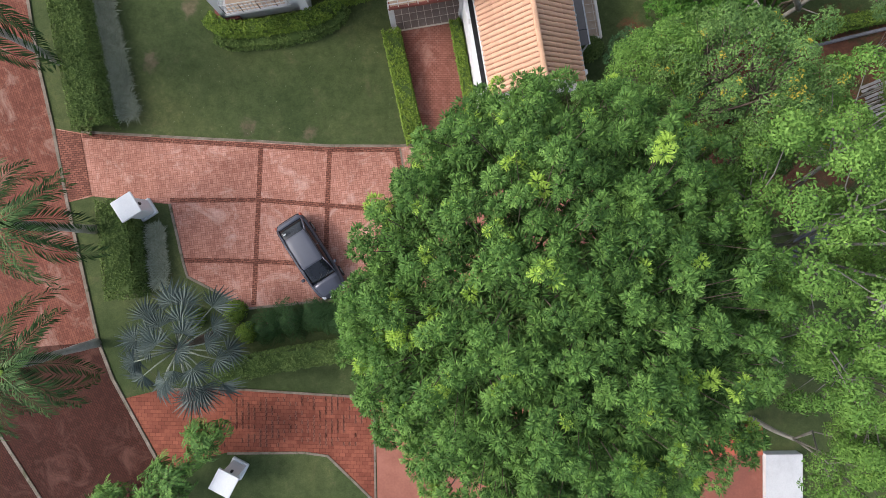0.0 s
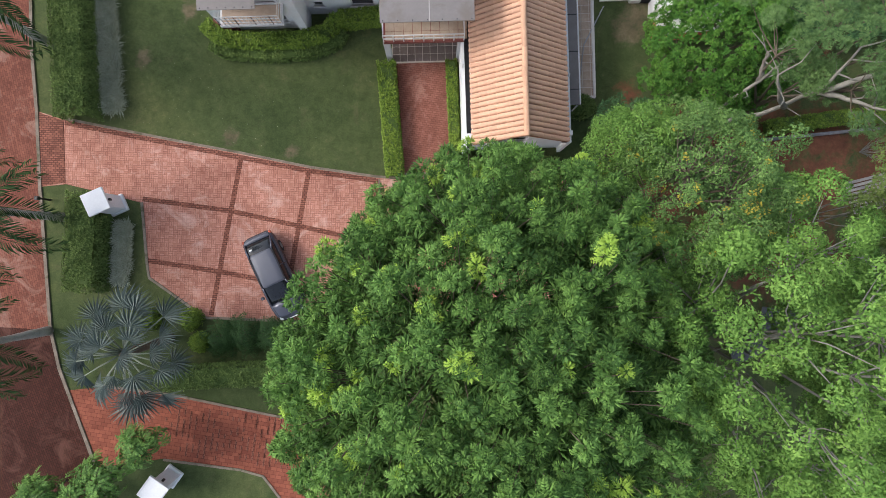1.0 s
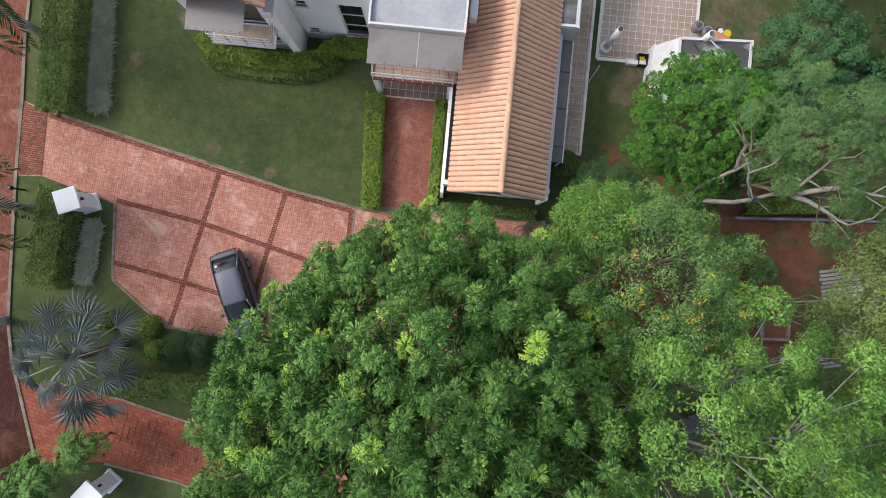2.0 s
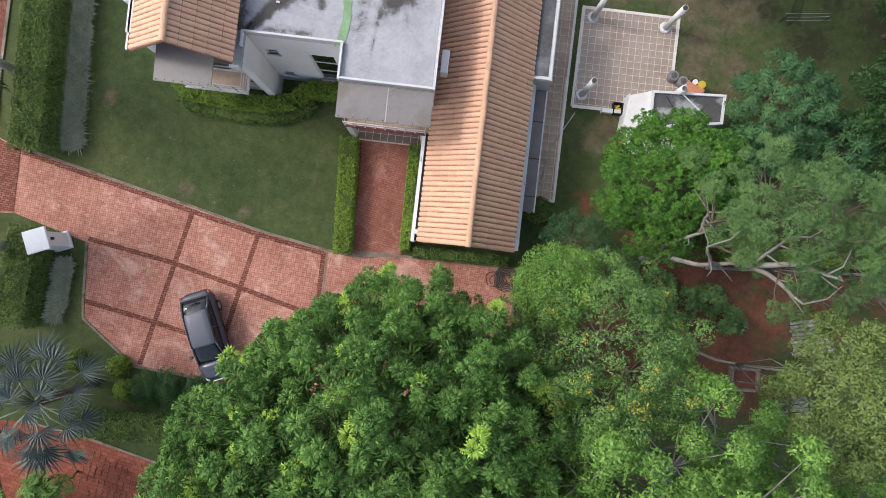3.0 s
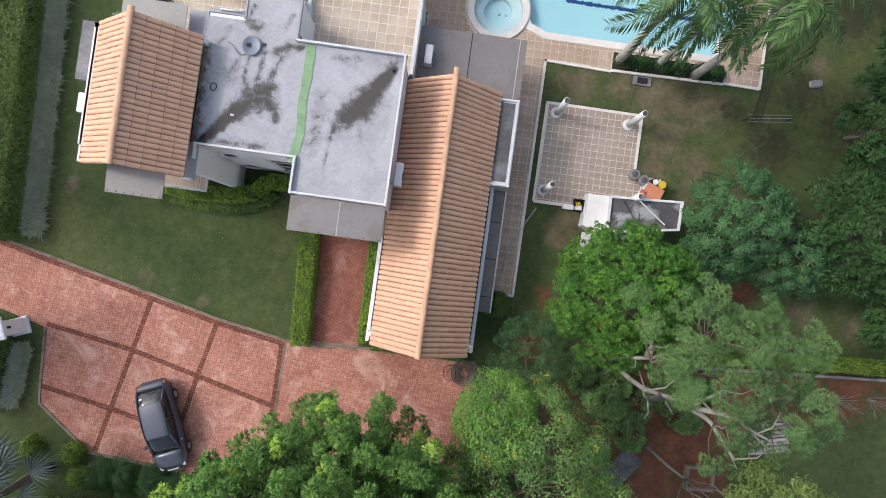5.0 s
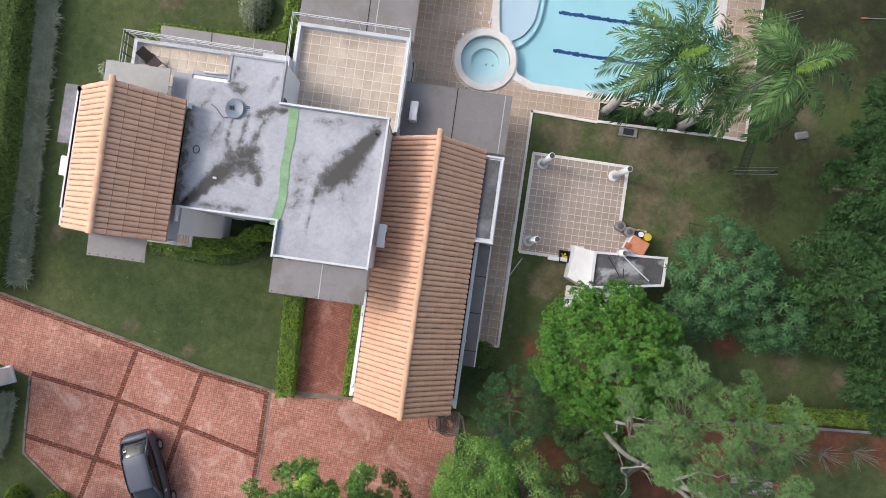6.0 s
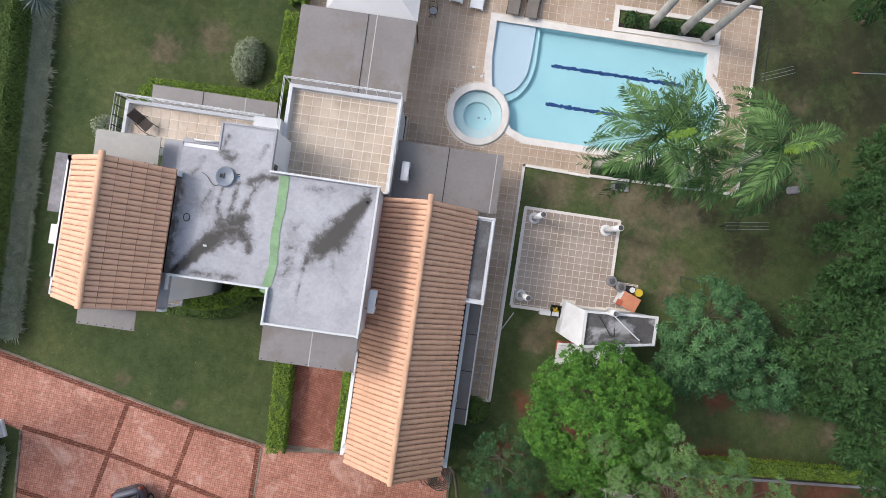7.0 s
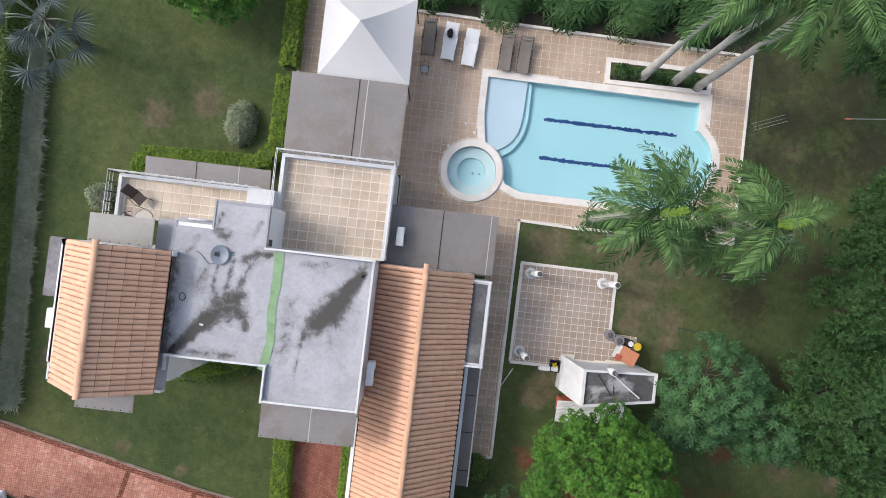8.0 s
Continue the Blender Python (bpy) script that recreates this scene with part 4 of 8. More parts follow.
solid("kerb_lane_south", strip([(-11, -10.2), (-7, -10.2), (-5.79, -10.38), (-3.4, -12.75)], 0.12, -0.1, 0.06), KERB, label="mossy kerb along the brick lane", category="kerb", kind="structure")
_rng = random.Random(11)
_one = bmesh.new()
box(_one, -0.11, 0.11, -0.055, 0.055, 0, 0.012)
_brick = data_of("brick", _one, PAVE_DARK)
for k in range(230):
    x, y = _rng.choice((_rng.gauss(-9.6, 1.6), _rng.gauss(-5.6, 0.9))), _rng.uniform(-10.0, -7.3)
    x, y = -13 + round((x + 13) / 0.31) * 0.31, -10 + round((y + 10) / 0.235) * 0.235
    if -13 < x < -3.8 and y > -9.9:
        part("brick", _brick, None, lane, at=pose(x, y, 0.019, 0, 0, 88 + _rng.uniform(-4, 4)))

# one uneven sheet of garden ground, with bare soil and dry grass where the lawn gives out
BARE = [(17.0, 7.0, 2.2), (19.5, 7.2, 2.4), (22.5, 7.4, 1.9), (25.5, 7.3, 1.6), (28.5, 7.2, 1.5), (31.5, 7.4, 1.5), (17.5, 4.5, 2.2), (20.2, 3.6, 2.6), (22.2, 5.2, 2.0), (18.5, 1.2, 2.2), (21.5, 1.4, 1.8), (25.0, 5.0, 1.6), (15.0, 1.5, 2.0), (13.5, 4.2, 1.6),
        (12.2, 10.0, 0.7), (22.3, 11.6, 0.8), (15.0, 8.6, 1.0), (11.4, 7.4, 0.7)]
DRY = [(14.8, 21.6, 0.9), (16.4, 21.2, 1.5), (18.4, 21.0, 1.5), (20.0, 21.2, 0.9), (17.2, 19.0, 1.2), (19.0, 18.0, 0.9), (18.8, 16.6, 0.7), (17.0, 17.6, 0.9), (12.9, 14.2, 0.9), (12.3, 13.4, 0.9), (12.2, 21.3, 1.2), (25.0, 24.0, 0.7), (24.5, 27.5, 0.7),
       (-6.5, 26.6, 1.0), (-9.0, 25.6, 0.9), (-8.6, 8.35, 0.45), (-5.4, 7.5, 0.4), (-13.0, 12.5, 0.5), (-10.5, 15.0, 0.5), (25.5, 11.0, 0.8), (28.5, 10.5, 0.8)]


# darker patches of the east garden ground: place and reach
DARK_GROUND = [(23.4, 27.0, 1.6), (24.6, 29.4, 1.8), (23.4, 31.6, 1.8), (27.0, 30.8, 2.2), (26.2, 26.8, 1.6), (28.8, 28.0, 2.2), (24.2, 22.6, 1.3), (26.8, 21.4, 1.8), (23.0, 19.4, 1.4), (24.6, 15.0, 1.6), (27.6, 15.8, 2.0), (20.6, 21.2, 0.7), (18.4, 21.9, 0.8), (15.6, 22.1, 0.6)]


def spread(x, y, blobs):
    return max(0.0, max(1.0 - 0.55 * math.hypot(x - a, y - b) / r for a, b, r in blobs))


def garden_sheet():
    bm = bmesh.new()
    bare, dry, dark_ground = (bm.verts.layers.float.new(k) for k in ("bare", "dry", "dark_ground"))
    step, grid = 0.4, {}
    for i in range(-38, 85):
        for j in range(-15, 90):
            x, y = i * step, j * step
            if 5.2 < x < 20.6 and 22.2 < y < 30.6:
                continue
            q = []
            for a, b in ((0, 0), (1, 0), (1, 1), (0, 1)):
                k = (i + a, j + b)
                if k not in grid:
                    px, py = k[0] * step, k[1] * step
                    v = grid[k] = bm.verts.new((px, py, 0.006))
                    v[bare], v[dry], v[dark_ground] = spread(px, py, BARE), spread(px, py, DRY), spread(px, py, DARK_GROUND)
                q.append(grid[k])
            bm.faces.new(q)
    return bm


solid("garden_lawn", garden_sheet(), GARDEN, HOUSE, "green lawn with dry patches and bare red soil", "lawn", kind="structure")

# ---- pool terrace ----
POOL = [(7.95, 29.75), (19.35, 29.7)] + arc(18.3, 26.5, 2.05, 58, -58, 16) + [(19.3, 24.4), (19.2, 23.8), (10.3, 23.8), (9.45, 24.15)] + arc(7.66, 24.64, 1.68, -8, 72, 14) + [(8.05, 27.0), (7.95, 27.8)]
SPA_C, SPA_R = (7.66, 24.64), 1.33
SPA = arc(*SPA_C, SPA_R, 0, 345, 23)
PLANTER = [(14.35, 30.3), (19.62, 30.35), (19.65, 31.3), (14.32, 31.3)]
DECK = [(-2.0, 24.0), (-2.0, 33.0), (21.85, 32.45), (21.85, 22.45), (19.9, 22.5), (19.9, 23.25), (13.97, 23.3), (13.97, 22.3), (10.46, 22.4), (10.3, 9.9), (9.25, 9.9), (9.0, 19.2), (4.0, 19.3), (4.0, 24.0)]
deck = solid("terrace", sheet_with_holes(DECK, [POOL, SPA, PLANTER], 0.03), GROUT, HOUSE, "sand-coloured tiled pool terrace with pale joints", "terrace", kind="structure")

_bm = bmesh.new()
box(_bm, -0.5, 0.5, -0.5, 0.5, 0.0, 1.0)
TILE_Q = []
for f in _bm.faces:
    TILE_Q.append([np.array(v.co) for v in f.verts])
_bm.free()
TILE_Q = np.array(TILE_Q)


def tile_floor(parent, poly, holes, pitch, material, z, limit=300, joint=0.026, order=1, origin=(0.0, 0.0), margin=0.04, alt=None):
    """Square tiles, each with its own edges, over a polygon; past the limit the rest is joined into one field."""
    xs, ys = [p[0] for p in poly], [p[1] for p in poly]
    places, cut = [], []
    y = origin[1] + math.floor((min(ys) - origin[1]) / pitch) * pitch
    while y < max(ys):
        x = origin[0] + math.floor((min(xs) - origin[0]) / pitch) * pitch
        while x < max(xs):
            c = (x + pitch / 2, y + pitch / 2)
            h = pitch / 2 - margin
            corners = [(c[0] + i * h, c[1] + j * h) for i in (-1, 1) for j in (-1, 1)]
            if all(inside(q, poly) for q in corners) and not any(inside(q, hl) for q in corners + [c] for hl in holes):
                places.append(c)
            else:
                k = pitch / 5
                for i in range(5):
                    for j in range(5):
                        q = (x + (i + 0.5) * k, y + (j + 0.5) * k)
                        ends = [(q[0] + e * k * 0.5, q[1] + f * k * 0.5) for e in (-1, 1) for f in (-1, 1)]
                        if all(inside(p, poly) for p in ends) and not any(inside(p, hl) for p in ends for hl in holes):
                            x0, x1 = x + i * k + (joint / 2 if i == 0 else 0), x + (i + 1) * k - (joint / 2 if i == 4 else 0)
                            y0, y1 = y + j * k + (joint / 2 if j == 0 else 0), y + (j + 1) * k - (joint / 2 if j == 4 else 0)
                            cut.append([(x0, y0, z + 0.012), (x1, y0, z + 0.012), (x1, y1, z + 0.012), (x0, y1, z + 0.012)])
            x += pitch
        y += pitch
    places.sort(key=lambda c: c[order])
    rng = random.Random(5)
    me = leaf_mesh("tile", TILE_Q * np.array((pitch - joint, pitch - joint, 0.012)), np.eye(4)[None], material)
    me2 = leaf_mesh("tile", TILE_Q * np.array((pitch - joint, pitch - joint, 0.012)), np.eye(4)[None], alt or material)
    for c in places[:limit]:
        pick = me2 if alt and noise.noise((c[0] * 0.35, c[1] * 0.35, 1.7)) > 0.12 else me
        part("tile", pick, None, parent, at=pose(c[0], c[1], z, rng.uniform(-0.25, 0.25), rng.uniform(-0.25, 0.25), 0))
    if cut:
        part("cut_tiles", leaf_mesh("cut_tiles", np.array(cut), np.eye(4)[None], material), None, parent, kind="stuff")
    rest = places[limit:]
    if rest:
        mats = []
        for c in rest:
            m = np.eye(4)
            m[:3, 3] = (c[0], c[1], z)
            mats.append(m)
        part("tile_field", leaf_mesh("tile_field", TILE_Q * np.array((pitch - joint, pitch - joint, 0.012)), mats, material), None, parent, kind="stuff")


def ring_wall(loop, z0, z1):
    bm = bmesh.new()
    lo = [bm.verts.new((x, y, z0)) for x, y in loop]
    hi = [bm.verts.new((x, y, z1)) for x, y in loop]
    for i in range(len(loop)):
        j = (i + 1) % len(loop)
        bm.faces.new((lo[i], lo[j], hi[j], hi[i]))
    return bm, lo, hi


def offset_loop(loop, d):
    """The closed loop, moved outwards by d."""
    area = sum(a[0] * b[1] - b[0] * a[1] for a, b in zip(loop, loop[1:] + loop[:1]))
    s = 1 if area > 0 else -1
    out = []
    for i, p in enumerate(loop):
        a, b = Vector(loop[i - 1]), Vector(loop[(i + 1) % len(loop)])
        e0, e1 = (Vector(p) - a).normalized(), (b - Vector(p)).normalized()
        n0, n1 = Vector((e0.y, -e0.x)) * s, Vector((e1.y, -e1.x)) * s
        k = (n0 + n1)
        k = k / max(0.5, k.length_squared / 2)
        out.append((p[0] + k.x * d, p[1] + k.y * d))
    return out


def rim(loop, width, z0, z1, inset=0.03):
    """A flat coping that runs round a closed loop."""
    bm = bmesh.new()
    inner, outer = offset_loop(loop, -inset), offset_loop(loop, width)
    rows = [[bm.verts.new((x, y, z)) for (x, y), z in ((i, z0), (i, z1), (o, z1), (o, z0))] for i, o in zip(inner, outer)]
    for r, s in zip(rows, rows[1:] + rows[:1]):
        for k in range(4):
            bm.faces.new((r[k], r[(k + 1) % 4], s[(k + 1) % 4], s[k]))
    return bm


pool = thing("swimming_pool", (13, 27, 0), HOUSE, "turquoise swimming pool with dark blue lane lines", "swimming pool", kind="structure")
_o = Matrix.Translation((-13, -27, 0))
bm, lo, hi = ring_wall(POOL, -0.46, 0.03)
bm.faces.new(lo)
bmesh.ops.triangulate(bm, faces=[f for f in bm.faces if len(f.verts) > 4])
part("basin", bm, POOLSKIN, pool, at=_o)
SHELF = [(7.9, 29.78)] + eased([(10.10, 29.76), (10.08, 28.8), (10.05, 28.0), (9.93, 27.1), (9.5, 26.35), (8.9, 25.92)]) + [(8.35, 26.05), (7.98, 26.9), (7.9, 27.8)]
part("shelf", prism(SHELF, -0.45, -0.12), POOLPALE, pool, "shallow pale bathing shelf", at=_o)
STEP = eased([(10.36, 29.71), (10.37, 28.6), (10.34, 27.6), (10.15, 26.8), (9.7, 26.05), (9.15, 25.62)]) + eased([(8.92, 25.93), (9.52, 26.34), (9.95, 27.09), (10.07, 28.0), (10.1, 28.8), (10.12, 29.71)])
part("step", prism(STEP, -0.45, -0.25), SPAFLOOR, pool, "curved pool step", at=_o)
for v in (27.95, 25.85):
    rngl = random.Random(int(v * 10))
    part("lane_line", prism(wobble([(11.22, v - 0.08), (18.45, v - 0.12), (18.45, v + 0.06), (11.22, v + 0.10)], 0.09, 0.05, int(v)), -0.455, -0.445), LANE, pool, "dark blue mosaic lane line", at=_o)
water = part("water", sheet_with_holes(POOL, [], -0.07), WATER, pool, "clear still water", at=_o)
water.visible_shadow = False
bm, lo, hi = ring_wall(offset_loop(POOL, -0.006), -0.06, 0.028)
part("waterline_tiles", bm, LANE, pool, "dark band of tiles at the waterline", at=_o)
part("coping", rim(POOL, 0.33, 0.0, 0.055), COPING, pool, "pale stone coping", at=_o)

spa = thing("round_spa", (*SPA_C, 0), HOUSE, "round raised spa pool with white rim", "spa pool", kind="structure")
_o = Matrix.Translation((-SPA_C[0], -SPA_C[1], 0))
bm, lo, hi = ring_wall(SPA, -0.45, 0.1)
bm.faces.new(lo)
part("basin", bm, SPASEAT, spa, at=_o)
bm = bmesh.new()
bmesh.ops.create_circle(bm, cap_ends=True, segments=24, radius=0.8, matrix=Matrix.Translation((0, 0, -0.43)))
part("floor", bm, SPAFLOOR, spa, "turquoise spa floor")
part("seat_ring", rim(arc(*SPA_C, 0.78, 0, 345, 23), 0.52, -0.47, -0.2), SPASEAT, spa, "pale bench under water", at=_o)
bm = bmesh.new()
bmesh.ops.create_circle(bm, cap_ends=True, segments=24, radius=SPA_R - 0.01, matrix=Matrix.Translation((0, 0, 0.02)))
part("water", bm, WATER, spa, "still water").visible_shadow = False
part("rim", rim(SPA, 0.30, 0.0, 0.16), COPING, spa, "white rounded rim", at=_o)
for a in (0.1, 0.45):
    bm = bmesh.new()
    bmesh.ops.create_cone(bm, cap_ends=True, segments=10, radius1=0.07, radius2=0.06, depth=0.03, matrix=Matrix.Translation((a, -0.05, -0.43)))
    part("drain", bm, GALV, spa, "small round drain")

planter = thing("pool_planter", (17, 30.8, 0), HOUSE, "sunken planting bed with white rim beside the pool", "planter", kind="structure")
_o = Matrix.Translation((-17, -30.8, 0))
part("soil", prism(PLANTER, -0.25, -0.05), DARKSOIL, planter, "dark soil", at=_o)
part("rim", rim(PLANTER, 0.2, 0.0, 0.10), COPING, planter, at=_o)
part("slab", prism([(19.64, 28.75), (19.98, 28.45), (19.95, 30.2), (19.7, 30.25), (19.64, 29.6)], 0.03, 0.05), COPING, planter, "pale stone corner slab", at=_o)

bed = solid("palm_bed", prism([(13.97, 22.45), (19.9, 22.5), (19.9, 23.2), (13.97, 23.25)], -0.1, 0.02), DARKSOIL, HOUSE, "narrow soil bed below the pool", "planting bed", kind="structure")
for nm, a in (("terrace_edge_south", [(10.4, 22.35), (13.97, 22.25)]), ("terrace_edge_bed", [(13.97, 22.3), (19.9, 22.4)]), ("terrace_edge_east", [(21.85, 22.4), (21.85, 32.45)]), ("terrace_edge_corner", [(19.9, 22.45), (21.85, 22.4)]),
              ("walkway_edge", [(10.38, 9.85), (10.46, 22.4)]), ("walkway_end", [(9.2, 9.87), (10.4, 9.87)]), ("terrace_edge_north", [(3.8, 32.7), (21.85, 32.45)]), ("terrace_edge_west", [(-2.0, 24.0), (-2.0, 33.0)])):
    solid(nm, strip(a, 0.13, -0.1, 0.09 if "north" not in nm else 0.18), COPING, HOUSE, "pale concrete edging of the tiled terrace", "edging", kind="structure")
for k, (u, v) in enumerate(((13.76, 30.65), (7.08, 27.08), (6.30, 25.82), (7.58, 26.66))):
    bm = bmesh.new()
    tube(bm, [(u, v, 0.03), (u, v, 0.075), (u, v, 0.09)], [0.075, 0.075, 0.05], 12)
    solid("deck_cap", bm, RESIN, HOUSE, "small round white cap set in the terrace tiles", "cap", group="round terrace caps", smooth=False)
# tiled pad with three round columns
PAD = [(10.85, 14.98), (17.3, 15.0), (17.3, 16.95), (15.82, 17.0), (15.84, 20.1), (10.87, 20.12)]
pad = solid("pavilion_floor", prism(PAD, -0.1, 0.06), GROUT_PALE, HOUSE, "square taupe-tiled floor of an unfinished pavilion", "floor", kind="structure")
for a in ([(10.8, 14.95), (10.85, 20.14)], [(10.8, 20.16), (15.9, 20.14)], [(15.88, 20.16), (15.86, 17.0)], [(10.8, 14.93), (13.4, 14.95)]):
    part("edge_strip", strip(a, 0.14, -0.1, 0.085), COPING, pad, "pale concrete edge")


def column(at, label):
    t = thing("round_column", (*at, 0.06), HOUSE, label, "column", "pavilion columns")
    bm = bmesh.new()
    tube(bm, [(0, 0, 0), (0, 0, 0.06), (0, 0, 0.10)], [0.30, 0.30, 0.22], 16)
    part("base", bm, PAINT, t, smooth=True)
    bm = bmesh.new()
    tube(bm, [(0, 0, 0.08), (0, 0, 1.3), (0, 0, 2.5)], [0.155, 0.155, 0.155], 16)
    part("shaft", bm, PAINT, t, smooth=True)
    bm = bmesh.new()
    tube(bm, [(0, 0, 2.49), (0, 0, 2.53)], [0.12, 0.12], 14)
    part("core", bm, CLINKER, t, "rough grey concrete core")
    for k in range(4):
        bm = bmesh.new()
        x, y = 0.07 * math.cos(k * 1.57 + 0.4), 0.07 * math.sin(k * 1.57 + 0.4)
        tube(bm, [(x, y, 2.5), (x, y, 2.62)], 0.008, 5)
        part("rebar", bm, STEEL, t, "rusty steel bar end")
    return t


for at in ((11.38, 19.66), (15.2, 19.56), (11.22, 15.56)):
    column(at, "white round concrete column, open at its top")

# ---- house ----
house = thing("house", (0, 13, 0), HOUSE, "white two-storey villa with flat grey roof and clay-tiled wings", "house")
_h = Matrix.Translation((0, -13, 0))


def hp(name, bm, material, label="", parent=None, smooth=False, kind=""):
    return part(name, bm, material, parent or house, label, smooth, kind, at=None if parent else _h)


def wall_x(u0, u1, v0, v1, z0, z1, openings=()):
    """A wall along u with rectangular openings (u0, u1, z0, z1) that go through it."""
    holes = [[(a, c), (b, c), (b, d), (a, d)] for a, b, c, d in openings]
    flat = sheet_with_holes([(u0, z0), (u1, z0), (u1, z1), (u0, z1)], holes, 0.0)
    for v in flat.verts:
        v.co = Vector((v.co.x, v0, v.co.y))
    r = bmesh.ops.extrude_face_region(flat, geom=list(flat.faces))
    bmesh.ops.translate(flat, vec=(0, v1 - v0, 0), verts=[g for g in r["geom"] if isinstance(g, bmesh.types.BMVert)])
    return flat


def window(u0, u1, z0, z1, v, lights=2):
    w = hp("window", wall_x(u0, u1, v - 0.02, v + 0.06, z0, z1, [(u0 + 0.06, u1 - 0.06, z0 + 0.06, z1 - 0.06)]), PAINT, "white-framed window")
    hp("sill", boxed(u0 - 0.08, u1 + 0.08, v - 0.16, v + 0.02, z0 - 0.09, z0), PAINT, parent=w)
    hp("pane", boxed(u0 + 0.06, u1 - 0.06, v + 0.02, v + 0.03, z0 + 0.06, z1 - 0.06), GLASS, "dark window glass", parent=w)
    for k in range(1, lights):
        z = z0 + (z1 - z0) * k / lights
        hp("glazing_bar", boxed(u0 + 0.06, u1 - 0.06, v - 0.01, v + 0.05, z - 0.025, z + 0.025), PAINT, parent=w)
    return w


# walls
hp("wall", wall_x(-8.75, -4.6, 13.9, 14.1, 0, 6.9, [(-7.4, -5.3, 3.2, 5.4), (-7.6, -6.6, 0.9, 2.0), (-6.2, -5.2, 0.9, 2.0)]), WALL)
hp("wall", boxed(-4.64, -4.24, 13.45, 14.59, 0, 6.19), WALL, "white projecting wall corner")
hp("wall", boxed(-8.75, -8.55, 14.1, 18.85, 0, 6.9), WALL)
hp("wall", boxed(-8.75, -4.3, 18.65, 18.85, 0, 6.9), WALL)
hp("wall", wall_x(-4.4, -0.1, 14.6, 14.8, 0, 6.35, [(-3.9, -3.38, 4.0, 4.55), (-2.0, -0.85, 0.9, 4.5), (-3.9, -3.38, 0.95, 1.45)]), WALL)
hp("wall", wall_x(-0.15, 3.75, 13.15, 13.35, 0, 6.35, [(0.7, 2.9, 3.1, 5.3), (1.0, 2.2, 0.05, 2.15)]), WALL)
hp("wall", boxed(3.55, 3.75, 13.35, 19.4, 0, 6.35), WALL)
hp("wall", boxed(-0.15, 0.02, 13.35, 14.6, 0, 6.35), WALL)
hp("wall", boxed(-4.5, -4.3, 18.85, 19.95, 0, 6.34), WALL)
hp("wall", boxed(-4.5, -0.9, 19.95, 20.1, 0, 6.35), WALL)
hp("wall", boxed(-0.9, 3.75, 19.25, 19.4, 0, 6.35), WALL)
hp("plinth", boxed(-9.0, -8.74, 13.7, 18.9, 0, 0.9), PLINTH, "dark red painted plinth")
hp("plinth", boxed(-8.9, -7.9, 13.78, 13.9, 0, 0.5), PLINTH, "dark red painted plinth")
window(-7.6, -6.6, 0.9, 2.0, 13.98)
window(-6.2, -5.2, 0.9, 2.0, 13.98)
window(-3.9, -3.38, 4.0, 4.55, 14.68, 1)
window(-2.0, -0.85, 0.9, 4.5, 14.68, 3)
window(-3.9, -3.38, 0.95, 1.45, 14.68, 1)
window(-7.4, -5.3, 3.2, 5.4, 13.98, 1)
window(0.7, 2.9, 3.1, 5.3, 13.24, 1)
dr = hp("door", boxed(1.0, 2.2, 13.24, 13.29, 0.05, 2.15), weathered("stained_wood_door", (0.14, 0.07, 0.035), (0.09, 0.045, 0.024), (0.18, 0.10, 0.05), 0.5, 2, 20), "brown wooden front door")
hp("handle", boxed(1.06, 1.10, 13.18, 13.24, 1.0, 1.18, bevel=0.008), GALV, parent=dr)

# flat roofs, parapets, stains
ROOF = [(-4.5, 14.62), (-0.12, 14.62), (-0.12, 13.2), (3.7, 13.2), (3.7, 19.35), (-0.78, 19.35), (-0.78, 21.15), (-3.0, 21.15), (-3.0, 19.95), (-4.5, 19.95)]
roof = hp("flat_roof", prism(ROOF, 6.2, 6.385), ROOFSKIN, "grey coated flat roof with dark water stains")
